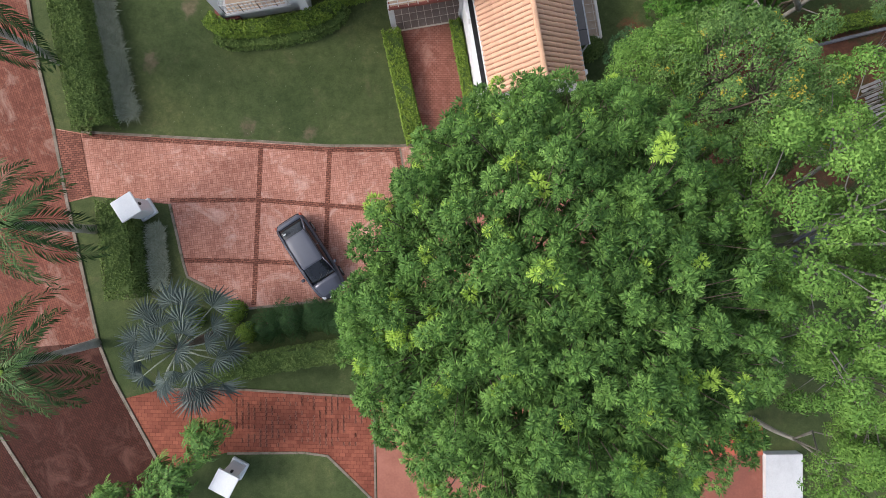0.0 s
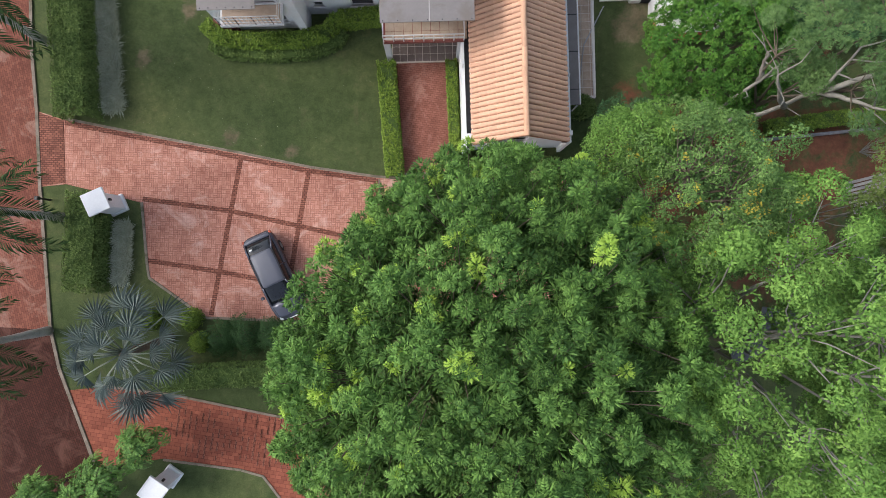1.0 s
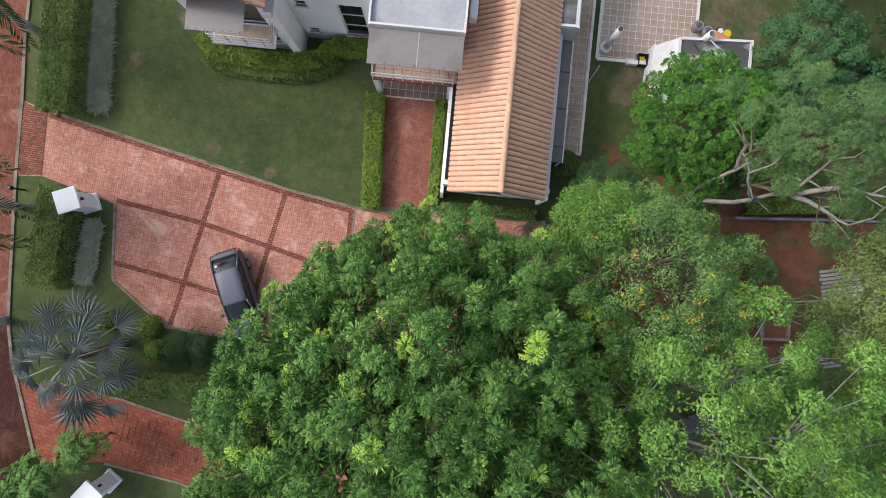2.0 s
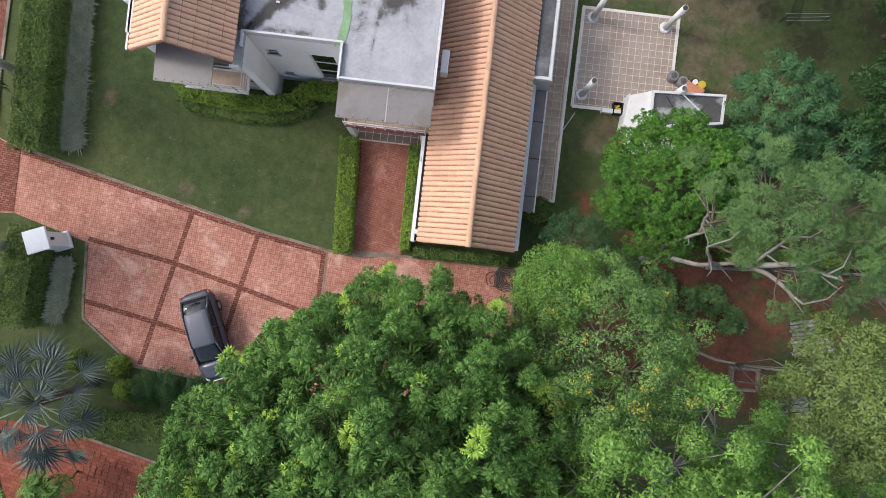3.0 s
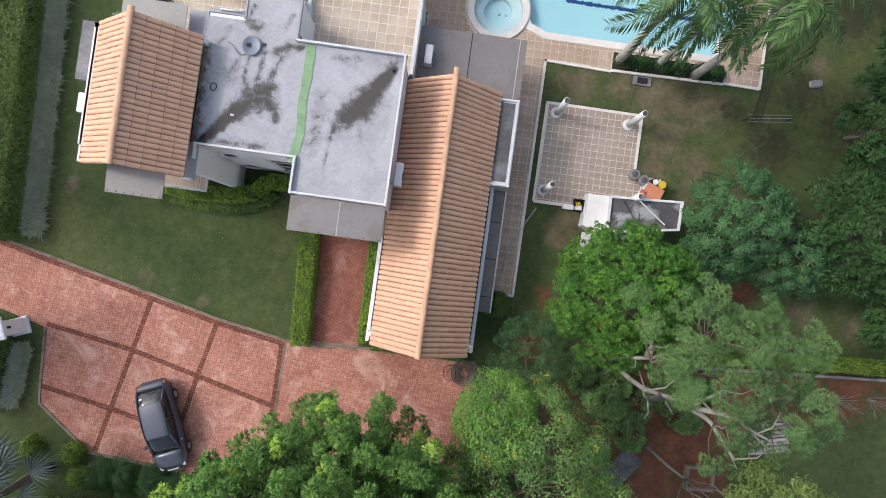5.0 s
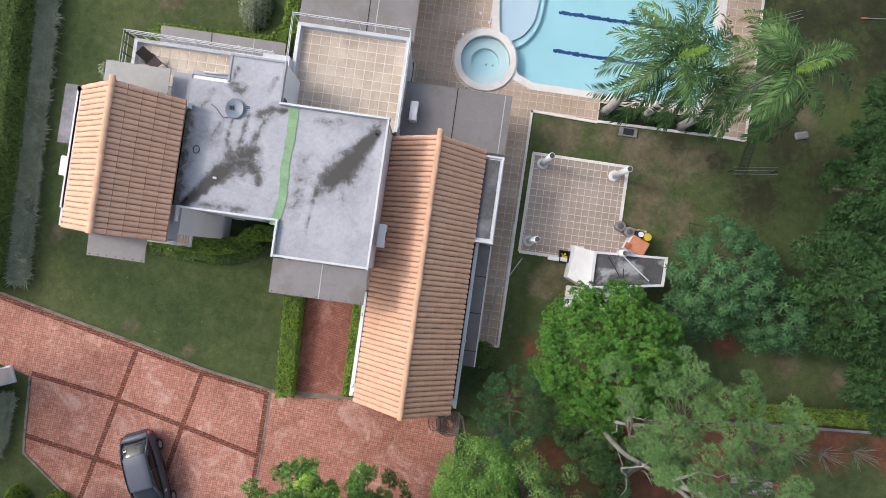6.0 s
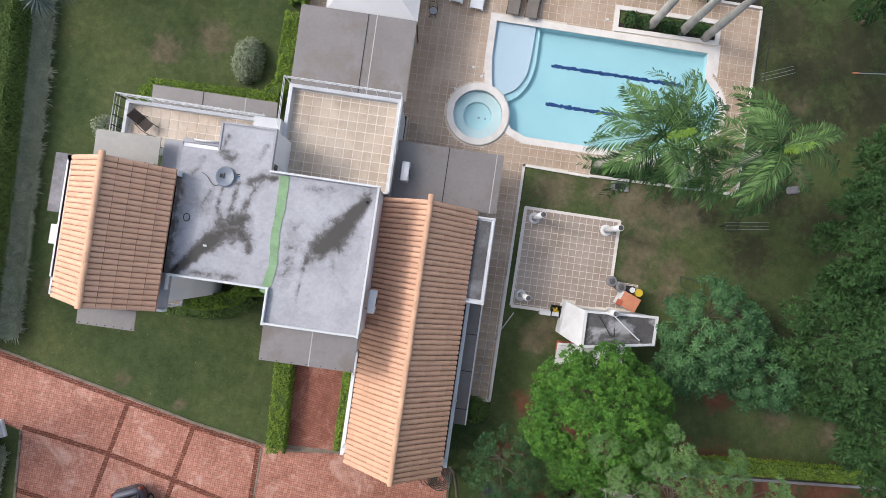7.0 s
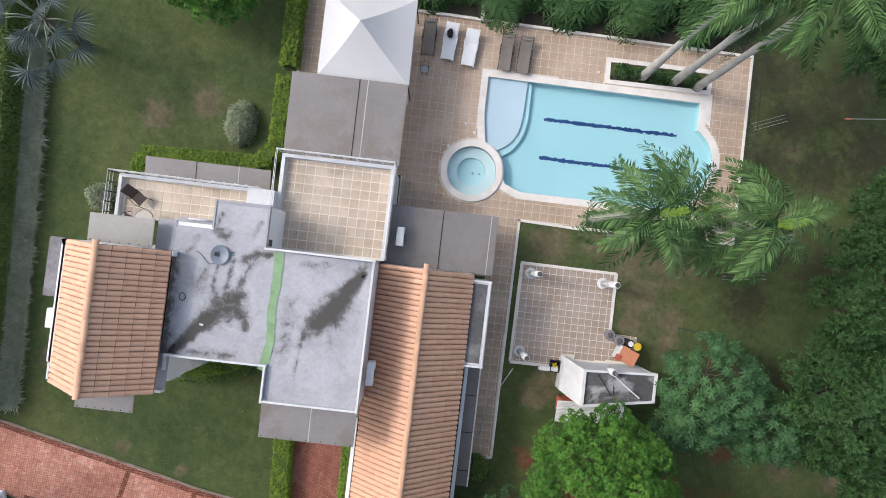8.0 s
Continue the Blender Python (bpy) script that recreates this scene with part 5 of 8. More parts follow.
# each: how strong, then the line with its half-widths
STREAKS = [(1.3, [(3.40, 18.80, 0.10), (2.95, 18.2, 0.24), (2.5, 17.5, 0.36), (2.1, 16.9, 0.42), (1.7, 16.55, 0.3)]), (0.72, [(1.9, 16.7, 0.3), (1.3, 16.2, 0.22), (1.1, 15.6, 0.08)]), (0.6, [(1.15, 15.9, 0.12), (1.05, 14.9, 0.06), (1.05, 14.2, 0.03)]), (0.55, [(2.2, 16.6, 0.16), (2.4, 15.6, 0.05)]), (0.6, [(3.2, 18.9, 0.2), (3.45, 19.1, 0.2)]),
           (1.3, [(-4.15, 14.65, 0.14), (-3.7, 15.15, 0.17), (-3.2, 15.75, 0.20), (-2.7, 16.3, 0.28)]), (1.05, [(-2.8, 16.2, 0.3), (-2.2, 16.75, 0.42), (-1.7, 17.2, 0.36)]), (0.85, [(-1.9, 16.9, 0.3), (-1.3, 16.4, 0.25), (-1.15, 16.0, 0.12)]), (0.7, [(-2.3, 16.9, 0.2), (-2.75, 17.7, 0.1), (-2.6, 18.5, 0.07)]), (0.68, [(-1.9, 17.3, 0.2), (-1.5, 18.0, 0.13), (-1.3, 18.7, 0.1)]), (0.66, [(-2.2, 17.2, 0.16), (-2.1, 18.1, 0.1), (-2.0, 18.8, 0.08)]),
           (0.9, [(-1.55, 18.85, 0.14), (-1.0, 19.15, 0.18), (-0.45, 19.15, 0.12)]), (0.7, [(-4.35, 14.9, 0.3), (-4.42, 16.2, 0.2), (-4.42, 17.6, 0.2), (-4.4, 18.6, 0.16)]), (0.8, [(-4.4, 14.7, 0.25), (-4.0, 14.7, 0.2)]), (0.66, [(-3.4, 14.85, 0.12), (-2.5, 14.8, 0.16), (-1.5, 14.85, 0.12)]), (0.55, [(0.9, 18.9, 0.14), (1.9, 18.95, 0.16)]), (0.62, [(-3.9, 18.9, 0.12), (-3.6, 19.4, 0.16)]), (0.75, [(-2.85, 20.1, 0.1), (-2.7, 20.6, 0.09)]), (0.85, [(-2.8, 19.95, 0.14), (-2.4, 19.75, 0.18)]), (0.6, [(-1.2, 20.0, 0.1), (-1.05, 20.4, 0.09)]),
           (0.6, [(-3.4, 17.6, 0.25), (-3.1, 18.2, 0.2)]), (0.5, [(0.4, 15.2, 0.3), (0.5, 17.2, 0.3)])]


def stain_at(x, y):
    best = 0.0
    for power, line in STREAKS:
        for (x0, y0, r0), (x1, y1, r1) in zip(line, line[1:]):
            dx, dy = x1 - x0, y1 - y0
            t = min(1.0, max(0.0, ((x - x0) * dx + (y - y0) * dy) / (dx * dx + dy * dy)))
            d, r = math.hypot(x - x0 - dx * t, y - y0 - dy * t), r0 + (r1 - r0) * t
            best = max(best, power * (1.0 - 0.42 * d / r))
    return max(0.0, best)


def stained_skin():
    """The walked-on coat: a fine sheet just above the roof slab, with the stains as an attribute."""
    bm = bmesh.new()
    lay = bm.verts.layers.float.new("stain")
    step = 0.09
    grid = {}
    nx, ny = int(8.2 / step), int(7.9 / step)
    for i in range(nx):
        for j in range(ny):
            x, y = -4.5 + i * step, 13.2 + j * step
            if all(inside((x + a, y + b), ROOF) for a in (0.001, step - 0.001) for b in (0.001, step - 0.001)):
                q = []
                for a, b in ((0, 0), (1, 0), (1, 1), (0, 1)):
                    k = (i + a, j + b)
                    if k not in grid:
                        px, py = -4.5 + k[0] * step, 13.2 + k[1] * step
                        grid[k] = bm.verts.new((px, py, 6.392))
                        grid[k][lay] = stain_at(px, py)
                    q.append(grid[k])
                bm.faces.new(q)
    return bm


hp("roof_coat", stained_skin(), ROOFSTAINED, "grey coat with dark damp stains", parent=roof)
hp("roof_strip", prism([(-4.55, 13.15), (-4.2, 13.15), (-4.2, 14.65), (-4.55, 14.65)], 6.2, 6.42), ROOFSKIN, "narrow grey roof strip beside the tiled wing")
for k, a in enumerate(([(-0.2, 13.17), (3.8, 13.17)], [(3.77, 13.1), (3.77, 19.42)], [(-0.17, 13.1), (-0.17, 14.6)], [(-4.25, 13.99), (-4.25, 14.6)], [(-4.3, 14.62), (-0.1, 14.62)], [(-0.75, 19.4), (3.84, 19.4)])):
    hp("parapet", strip(a, 0.085, 6.2, 6.58 + 0.004 * k), WHITE, "low white parapet")
hp("parapet", strip([(-4.6, 13.12), (-4.2, 13.12)], 0.10, 6.2, 6.62), WHITE, "low white parapet")
hp("wall", boxed(-3.0, -0.80, 19.41, 21.15, 3.6, 6.19), WALL)
for k, a in enumerate(([(-3.0, 20.0), (-3.0, 21.15)], [(-3.05, 21.15), (-0.75, 21.15)], [(-0.78, 19.4), (-0.78, 21.2)])):
    hp("parapet", strip(a, 0.08, 6.2, 6.43 + 0.004 * k), ROOFSKIN, "low grey parapet")
hp("wall", boxed(-5.28, -4.5, 18.87, 20.1, 0, 6.15), WALL)
hp("side_roof", boxed(-5.32, -4.5, 18.87, 20.14, 6.15, 6.27), ROOFSKIN, "lower strip of grey coated roof")
hp("roof_edge", boxed(-4.66, -4.5, 18.87, 20.12, 6.27, 6.40), ROOFSKIN, "low grey roof upstand")
hp("roof_edge", boxed(-4.5, -3.06, 20.12, 20.30, 6.05, 6.38), ROOFSKIN, "low grey roof upstand")
bm = bmesh.new()
tube(bm, [(-4.05, 20.26, 6.44), (-3.08, 20.27, 6.44)], 0.045, 8)
hp("drain_pipe", bm, PAINT, "white pipe lying on the roof edge", smooth=True)
w = hp("window", boxed(-0.80, -0.765, 19.46, 19.82, 5.45, 6.05), PAINT, "small white-framed window in the stair head")
hp("pane", boxed(-0.765, -0.757, 19.50, 19.78, 5.50, 6.0), GLASS, "dark window glass", parent=w)


def blot(name, pts, z, seed, material, label="", amount=0.14, step=0.22):
    return hp(name, prism(wobble(pts, step, amount, seed), z - 0.01, z), material, label, parent=None)


def blotch_line(name, pts, widths, z, seed, material, label, amount=0.09):
    """An uneven flat stain along a line."""
    P = [Vector(p) for p in pts]
    left, right = [], []
    for i, p in enumerate(P):
        d = (P[min(i + 1, len(P) - 1)] - P[max(i - 1, 0)]).normalized()
        n = Vector((-d.y, d.x)) * widths[i] / 2
        left.append(tuple(p + n))
        right.append(tuple(p - n))
    return blot(name, left + right[::-1], z, seed, material, label, amount)


blotch_line("green_strip", [(-0.18, 19.3), (-0.12, 18.2), (-0.2, 17.0), (-0.1, 15.6), (-0.3, 14.4)], [0.42, 0.36, 0.34, 0.36, 0.40], 6.412, 10, GREENPAINT, "pale green painted sealing strip", 0.03)
# satellite dish lying face up: a shallow bowl with a feed arm and a dark badge
bm = bmesh.new()
rings = [[bm.verts.new((-2.56 + r * math.cos(a), 18.92 + r * 1.08 * math.sin(a), z)) for a in np.linspace(0, 2 * math.pi, 28, endpoint=False)] for r, z in ((0.05, 6.43), (0.18, 6.44), (0.30, 6.475), (0.37, 6.51), (0.385, 6.505), (0.36, 6.44), (0.1, 6.395))]
for a, b in zip(rings, rings[1:]):
    for k in range(28):
        bm.faces.new((a[k], a[(k + 1) % 28], b[(k + 1) % 28], b[k]))
bm.faces.new(rings[0])
bm.faces.new(rings[-1])
dish = hp("satellite_dish", bm, weathered("blue_grey_dish", (0.155, 0.185, 0.225), (0.125, 0.15, 0.185), (0.185, 0.215, 0.255), 0.45, 1.5, 14, 0.05), "blue-grey satellite dish lying on the roof", smooth=True)
hp("badge", boxed(-2.78, -2.66, 18.86, 19.02, 6.475, 6.482), RUBBER, "dark badge", parent=dish)
hp("badge", boxed(-2.63, -2.60, 18.84, 19.06, 6.455, 6.462), RUBBER, "dark badge", parent=dish)
for k in range(3):
    hp("label", boxed(-2.14, -1.98, 18.93 + 0.07 * k, 18.97 + 0.07 * k, 6.395, 6.41), weathered("blue_label", (0.03, 0.16, 0.34), (0.02, 0.12, 0.27), (0.05, 0.2, 0.4), 0.5) if k == 0 else STEEL, "small printed bar", parent=dish)
bm = bmesh.new()
tube(bm, [(-3.57, 18.97, 6.41), (-3.40, 18.90, 6.41), (-3.28, 18.81, 6.41), (-3.10, 18.58, 6.41), (-2.94, 18.49, 6.41), (-2.80, 18.55, 6.42), (-2.72, 18.66, 6.44)], 0.012, 5)
hp("dish_cable", bm, STEEL, "thin dark cable", parent=dish)
bm = bmesh.new()
tube(bm, [(-3.89 + 0.13 * math.cos(a), 17.04 + 0.16 * math.sin(a), 6.43) for a in np.linspace(0, 6.28, 15)], 0.018, 5)
hp("cable_loop", bm, STEEL, "small dark loop of cable")
for u, v in ((3.35, 18.72), (-4.35, 18.75)):
    bm = bmesh.new()
    tube(bm, [(u, v, 6.38), (u, v, 6.5)], 0.06, 10)
    hp("vent_pipe", bm, STEEL, "short dark vent pipe", smooth=True)
bm = bmesh.new()
tube(bm, [(-4.15, 14.75, 6.44), (-3.95, 15.05, 6.44)], 0.05, 8)
hp("drain_pipe", bm, STEEL, "short black pipe on the roof")
hp("scrap", boxed(-3.05, -2.9, 15.95, 16.03, 6.41, 6.45), PAINT, "white rag on the roof")


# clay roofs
def cover_tile(width, grime_shade):
    """A tapered half-round tile; its top end, where it slides under the next one, may carry a dark band of grime and
    painted overlap shadow.
    """
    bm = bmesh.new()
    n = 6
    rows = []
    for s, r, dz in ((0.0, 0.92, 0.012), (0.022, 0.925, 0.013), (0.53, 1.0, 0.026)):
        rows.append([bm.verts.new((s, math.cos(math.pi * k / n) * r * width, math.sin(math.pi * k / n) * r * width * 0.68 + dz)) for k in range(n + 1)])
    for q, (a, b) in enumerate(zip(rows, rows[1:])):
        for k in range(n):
            bm.faces.new((a[k], a[k + 1], b[k + 1], b[k])).material_index = 1 - q if grime_shade else 0
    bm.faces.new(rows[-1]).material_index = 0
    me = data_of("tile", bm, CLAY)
    me.materials.append(GRIME_SHADE)
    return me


def ridge_cap():
    bm = bmesh.new()
    n = 8
    for s, r in ((0.0, 0.122), (0.46, 0.134)):
        for k in range(n + 1):
            a = math.pi * k / n
            bm.verts.new((math.cos(a) * r, s, math.sin(a) * r * 0.75))
    vs = list(bm.verts)
    for k in range(n):
        bm.faces.new((vs[k], vs[k + 1], vs[n + 2 + k], vs[n + 1 + k]))
    bm.faces.new([vs[n + 1 + k] for k in range(n + 1)])
    bm.faces.new([vs[k] for k in range(n + 1)])
    return data_of("ridge_tile", bm, CLAY_PALE)


RIDGE = ridge_cap()


def gable_roof(u_l, u_r, z_l, z_r, u_ridge, z_ridge, v0, v1, pitch, rng, covers):
    """A clay-tiled gable roof whose ridge runs along v."""
    for (u_e, z_e), cover in zip(((u_l, z_l), (u_r, z_r)), covers):
        bm = bmesh.new()
        pts = [(u_e, z_e), (u_ridge, z_ridge), (u_ridge, z_ridge - 0.14), (u_e, z_e - 0.14)]
        a = [bm.verts.new((u, v0, z)) for u, z in pts]
        b = [bm.verts.new((u, v1, z)) for u, z in pts]
        bm.faces.new(a)
        bm.faces.new(b[::-1])
        for i in range(4):
            bm.faces.new((a[i], a[(i + 1) % 4], b[(i + 1) % 4], b[i]))
        slope = hp("roof_slope", bm, CLAY_BED, "clay-tiled roof slope")
        length = math.hypot(u_e - u_ridge, z_e - z_ridge)
        d = Vector(((u_e - u_ridge) / length, 0, (z_e - z_ridge) / length))
        n = max(2, round(length / 0.49))
        step = length / n
        cols = int((v1 - v0) / pitch)
        for c in range(cols):
            v = v0 + (c + 0.5) * (v1 - v0) / cols
            for r in range(n):
                s = r * step - 0.01 + rng.uniform(-0.006, 0.006)
                p = Vector((u_ridge, v, z_ridge)) + d * s
                x = d
                nz = Vector((-d.z, 0, d.x)) if d.x > 0 else Vector((d.z, 0, -d.x))
                y = nz.cross(x)
                m = Matrix((x, y, nz)).transposed().to_4x4()
                m.translation = p + nz * 0.0
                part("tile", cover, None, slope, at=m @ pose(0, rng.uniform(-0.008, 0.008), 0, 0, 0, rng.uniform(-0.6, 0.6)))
    k = hp("ridge_bed", boxed(u_ridge - 0.1, u_ridge + 0.1, v0, v1, z_ridge - 0.1, z_ridge + 0.03), CLAY_BED)
    v = v0 - 0.02
    while v < v1 - 0.2:
        part("ridge_tile", RIDGE, None, k, at=pose(u_ridge + rng.uniform(-0.01, 0.01), v, z_ridge + 0.05, -1.2, 0, rng.uniform(-1, 1)))
        v += 0.42


_r = random.Random(21)
_wide, _slim, _unbanded = cover_tile(0.109, True), cover_tile(0.1, True), cover_tile(0.1, False)
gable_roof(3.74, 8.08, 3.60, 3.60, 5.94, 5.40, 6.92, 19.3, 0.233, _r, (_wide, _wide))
# short roof: dark joint bands on its east slope alone
gable_roof(-8.38, -4.30, 7.10, 7.10, -6.32, 8.78, 13.12, 18.88, 0.213, _r, (_unbanded, _slim))

# single-storey wing under the long roof
hp("wall", wall_x(3.45, 8.4, 7.3, 7.5, 0, 3.3, [(4.9, 6.4, 0.9, 3.0)]), WALL)
window(4.9, 6.4, 0.9, 3.0, 7.38)
_g = bmesh.new()
tri = [(3.8, 3.3), (8.05, 3.3), (5.94, 5.1)]
a = [_g.verts.new((u, 7.3, z)) for u, z in tri]
b = [_g.verts.new((u, 7.5, z)) for u, z in tri]
_g.faces.new(a)
_g.faces.new(b[::-1])
for i in range(3):
    _g.faces.new((a[i], a[(i + 1) % 3], b[(i + 1) % 3], b[i]))
hp("gable", _g, WHITE, "white gable under the tiled roof")
hp("wall", boxed(3.34, 3.50, 6.95, 13.15, 0, 2.6), WALL)
hp("wall", boxed(3.76, 3.9, 7.5, 19.3, 0, 3.45), WALL)
hp("wall", boxed(8.30, 8.46, 7.05, 15.0, 0, 2.75), WALL)
hp("wall", boxed(7.9, 8.04, 7.5, 19.3, 0, 3.45), WALL)
hp("wall", boxed(3.76, 8.04, 19.1, 19.28, 0, 3.45), WALL)
hp("gutter", boxed(3.50, 3.76, 7.0, 13.1, 2.30, 2.36), STEEL, "dark gutter channel")
hp("gutter", boxed(8.05, 8.3, 7.1, 15.0, 2.45, 2.52), STEEL, "dark gutter channel")
for u, v in ((3.40, 10.8), (8.43, 10.2)):
    bm = bmesh.new()
    tube(bm, [(u, v, 2.5), (u, v, 2.72), (u + 0.02, v + 0.12, 2.78)], 0.05, 8)
    hp("vent_pipe", bm, PAINT, "short white vent pipe", smooth=True)
# flat box roof and smoked sheets on the east side
slab = hp("box_roof", boxed(8.06, 9.06, 14.98, 19.05, 0.0, 3.45), WHITE, "white box bay with sunken grey roof")
hp("roof_bed", boxed(8.08, 8.86, 15.2, 18.88, 3.45, 3.47), weathered("damp_grey_roof", (0.085, 0.083, 0.085), (0.055, 0.054, 0.055), (0.24, 0.24, 0.25), 0.6, 0.8, 9, 0.1), "damp dark grey roof bed", parent=slab)
for k, a in enumerate(([(8.96, 14.98), (8.96, 19.05)], [(8.06, 19.0), (9.04, 19.0)], [(8.06, 15.05), (9.04, 15.05)])):
    hp("parapet", strip(a, 0.09, 3.45, 3.58 + 0.004 * k), WHITE, parent=slab)
sh = hp("side_canopy", boxed(8.5, 9.12, 9.0, 14.95, 2.02, 2.06), SHEET_DK, "smoked sheet canopy along the wall")
for v in (9.75, 11.6, 13.4):
    hp("seam", boxed(8.5, 9.12, v - 0.02, v + 0.02, 2.06, 2.085), STEEL, parent=sh)
hp("rail", boxed(9.08, 9.14, 9.0, 14.95, 1.98, 2.1), PAINT, "white edge rail", parent=sh)
for v in (9.1, 12, 14.8):
    hp("post", boxed(9.06, 9.12, v - 0.03, v + 0.03, 0.04, 1.98), PAINT, parent=sh)


def canopy(name, u0, u1, v0, v1, z, label, seams=(), posts=(), material=None, drop=0.0, fall=0.1, floor=0.04):
    """A thin sheet roof with seams and posts that carry it."""
    bm = bmesh.new()
    q = [bm.verts.new(p) for p in ((u0, v0, z - fall), (u1, v0, z - fall), (u1, v1, z), (u0, v1, z))]
    r = bmesh.ops.extrude_face_region(bm, geom=[bm.faces.new(q)])
    bmesh.ops.translate(bm, vec=(0, 0, -0.04), verts=[g for g in r["geom"] if isinstance(g, bmesh.types.BMVert)])
    c = hp(name, bm, material or SHEET, label)
    for s, pale in seams:
        bm = bmesh.new()
        q = [bm.verts.new(p) for p in ((s - 0.022, v0, z - fall + 0.012), (s + 0.022, v0, z - fall + 0.012), (s + 0.022, v1, z + 0.012), (s - 0.022, v1, z + 0.012))]
        r = bmesh.ops.extrude_face_region(bm, geom=[bm.faces.new(q)])
        bmesh.ops.translate(bm, vec=(0, 0, -0.02), verts=[g for g in r["geom"] if isinstance(g, bmesh.types.BMVert)])
        hp("seam", bm, SEAM if pale else STEEL, parent=c)
    for k in range(7):
        uu = u0 + 0.12 + (u1 - u0 - 0.24) * k / 6
        hp("bolt", boxed(uu - 0.02, uu + 0.02, v0 + 0.05, v0 + 0.09, z - fall - 0.01, z - fall + 0.03), STEEL, parent=c)
    for u, v in posts:
        hp("post", boxed(u - 0.05, u + 0.05, v - 0.05, v + 0.05, floor, z - fall - 0.02), PAINT, parent=c)
    return c


canopy("porch_canopy", -0.17, 3.78, 11.62, 13.08, 6.30, "grey sheet canopy over the balcony", [(1.9, True)])
canopy("eave_canopy", -7.55, -5.2, 12.15, 13.85, 6.75, "grey sheet canopy under the tiled eave")
canopy("upper_canopy", -7.75, -5.15, 18.9, 20.05, 6.95, "pale grey sheet canopy over the balcony", material=weathered("pale_grey_sheet", (0.28, 0.27, 0.25), (0.22, 0.21, 0.195), (0.33, 0.32, 0.30), 0.5, 0.5, 6, 0.05), fall=0.03)
canopy("back_canopy", 4.0, 9.08, 19.32, 22.15, 2.85, "large grey sheet canopy behind the long roof", [(6.45, False), (8.75, True)], [(8.95, 22.0), (5.0, 22.0)])
canopy("pergola_canopy", -1.48, 4.05, 24.0, 27.88, 3.0, "large grey sheet canopy over the terrace", [(1.75, False), (2.15, True)], [(-1.35, 27.7), (3.9, 27.7)])
canopy("rear_canopy", -7.8, -1.9, 22.0, 23.05, 3.0, "narrow grey sheet canopy at the back wall", [(-5.4, False), (-3.4, True)])
hp("wall_ledge", boxed(-9.3, -8.7, 16.5, 18.9, 6.6, 6.8), OLDWOOD, "weathered grey concrete ledge")
hp("gutter", boxed(-8.60, -8.36, 13.2, 18.85, 6.78, 6.84), STEEL, "dark eave gutter channel")
hp("gutter_lip", boxed(-8.68, -8.60, 13.2, 18.85, 6.76, 6.90), PAINT, "white gutter lip")
hp("wall_ledge", boxed(-8.9, -8.72, 13.3, 15.1, 6.3, 6.5), OLDWOOD, "weathered grey concrete ledge")


def air_unit(u0, u1, v0, v1, z0, z1, side):
    t = hp("air_conditioner", boxed(u0, u1, v0, v1, z0, z1, bevel=0.03), RESIN, "white air conditioner outdoor unit")
    bm = bmesh.new()
    c = Vector(((u0 + u1) / 2 + side * ((u1 - u0) / 2 + 0.005), (v0 + v1) / 2, (z0 + z1) / 2))
    bmesh.ops.create_cone(bm, cap_ends=True, segments=18, radius1=0.2, radius2=0.2, depth=0.02, matrix=Matrix.Translation(c) @ pose(0, 0, 0, 0, 90, 0))
    hp("fan_grille", bm, STEEL, parent=t)
    hp("bracket", boxed(min(u0, u0 - side * 0.15), max(u1, u1 - side * 0.15), v0 + 0.1, v0 + 0.16, z0 - 0.05, z0), GALV, parent=t)


air_unit(-9.12, -8.82, 15.2, 16.0, 6.1, 6.72, -1)
air_unit(3.92, 4.24, 14.1, 15.1, 5.1, 5.72, 1)
air_unit(4.35, 4.72, 20.2, 21.1, 2.85, 3.45, 1)

# front balconies and porch
bal = hp("balcony", boxed(-0.3, 3.5, 11.95, 13.15, 2.75, 2.95), PLINTH, "balcony with sand tiles and dark red front")
part("tiles", leaf_mesh("tiles", TILE_Q * np.array((0.41, 0.41, 0.02)), [np.array(pose(0.0 + 0.43 * i, 12.25 + 0.43 * j, 2.95)) for i in range(9) for j in range(3)], TILE), None, bal, "sand tiles on the balcony", kind="stuff")
for z in (3.35, 3.75):
    bm = bmesh.new()
    tube(bm, [(-0.28, 13.1, z), (-0.28, 11.98, z), (3.48, 11.98, z), (3.48, 13.1, z)], 0.03, 6)
    hp("rail", bm, PAINT, parent=bal)
for k in range(9):
    u = -0.28 + 3.76 * k / 8
    hp("baluster", boxed(u - 0.02, u + 0.02, 11.96, 12.0, 2.95, 3.75), PAINT, parent=bal)
for u in (-0.2, 3.35):
    hp("pillar", boxed(u - 0.14, u + 0.14, 12.0, 12.28, 0.05, 2.75), WHITE, parent=bal)
porch = solid("porch_floor", boxed(-0.1, 3.4, 11.9, 13.14, -0.1, 0.12), GROUT, HOUSE, "dark tiled porch floor before the door", "porch", kind="structure")
tile_floor(porch, [(-0.1, 11.93), (3.4, 11.93), (3.4, 13.12), (-0.1, 13.12)], [], 0.39, TILE_DK, 0.12, origin=(-0.08, 11.95))
bal2 = hp("balcony", boxed(-7.9, -4.95, 12.9, 13.9, 2.85, 3.0), WHITE, "small front balcony with metal railing")
hp("tiles", boxed(-7.8, -5.05, 13.0, 13.9, 3.0, 3.015), TILE, "sand tiles on the balcony", parent=bal2)
for z in (3.3, 3.65, 3.95):
    bm = bmesh.new()
    tube(bm, [(-7.85, 13.85, z), (-7.85, 12.95, z), (-5.0, 12.95, z), (-5.0, 13.85, z)], 0.025, 6)
    hp("rail", bm, PAINT, parent=bal2)
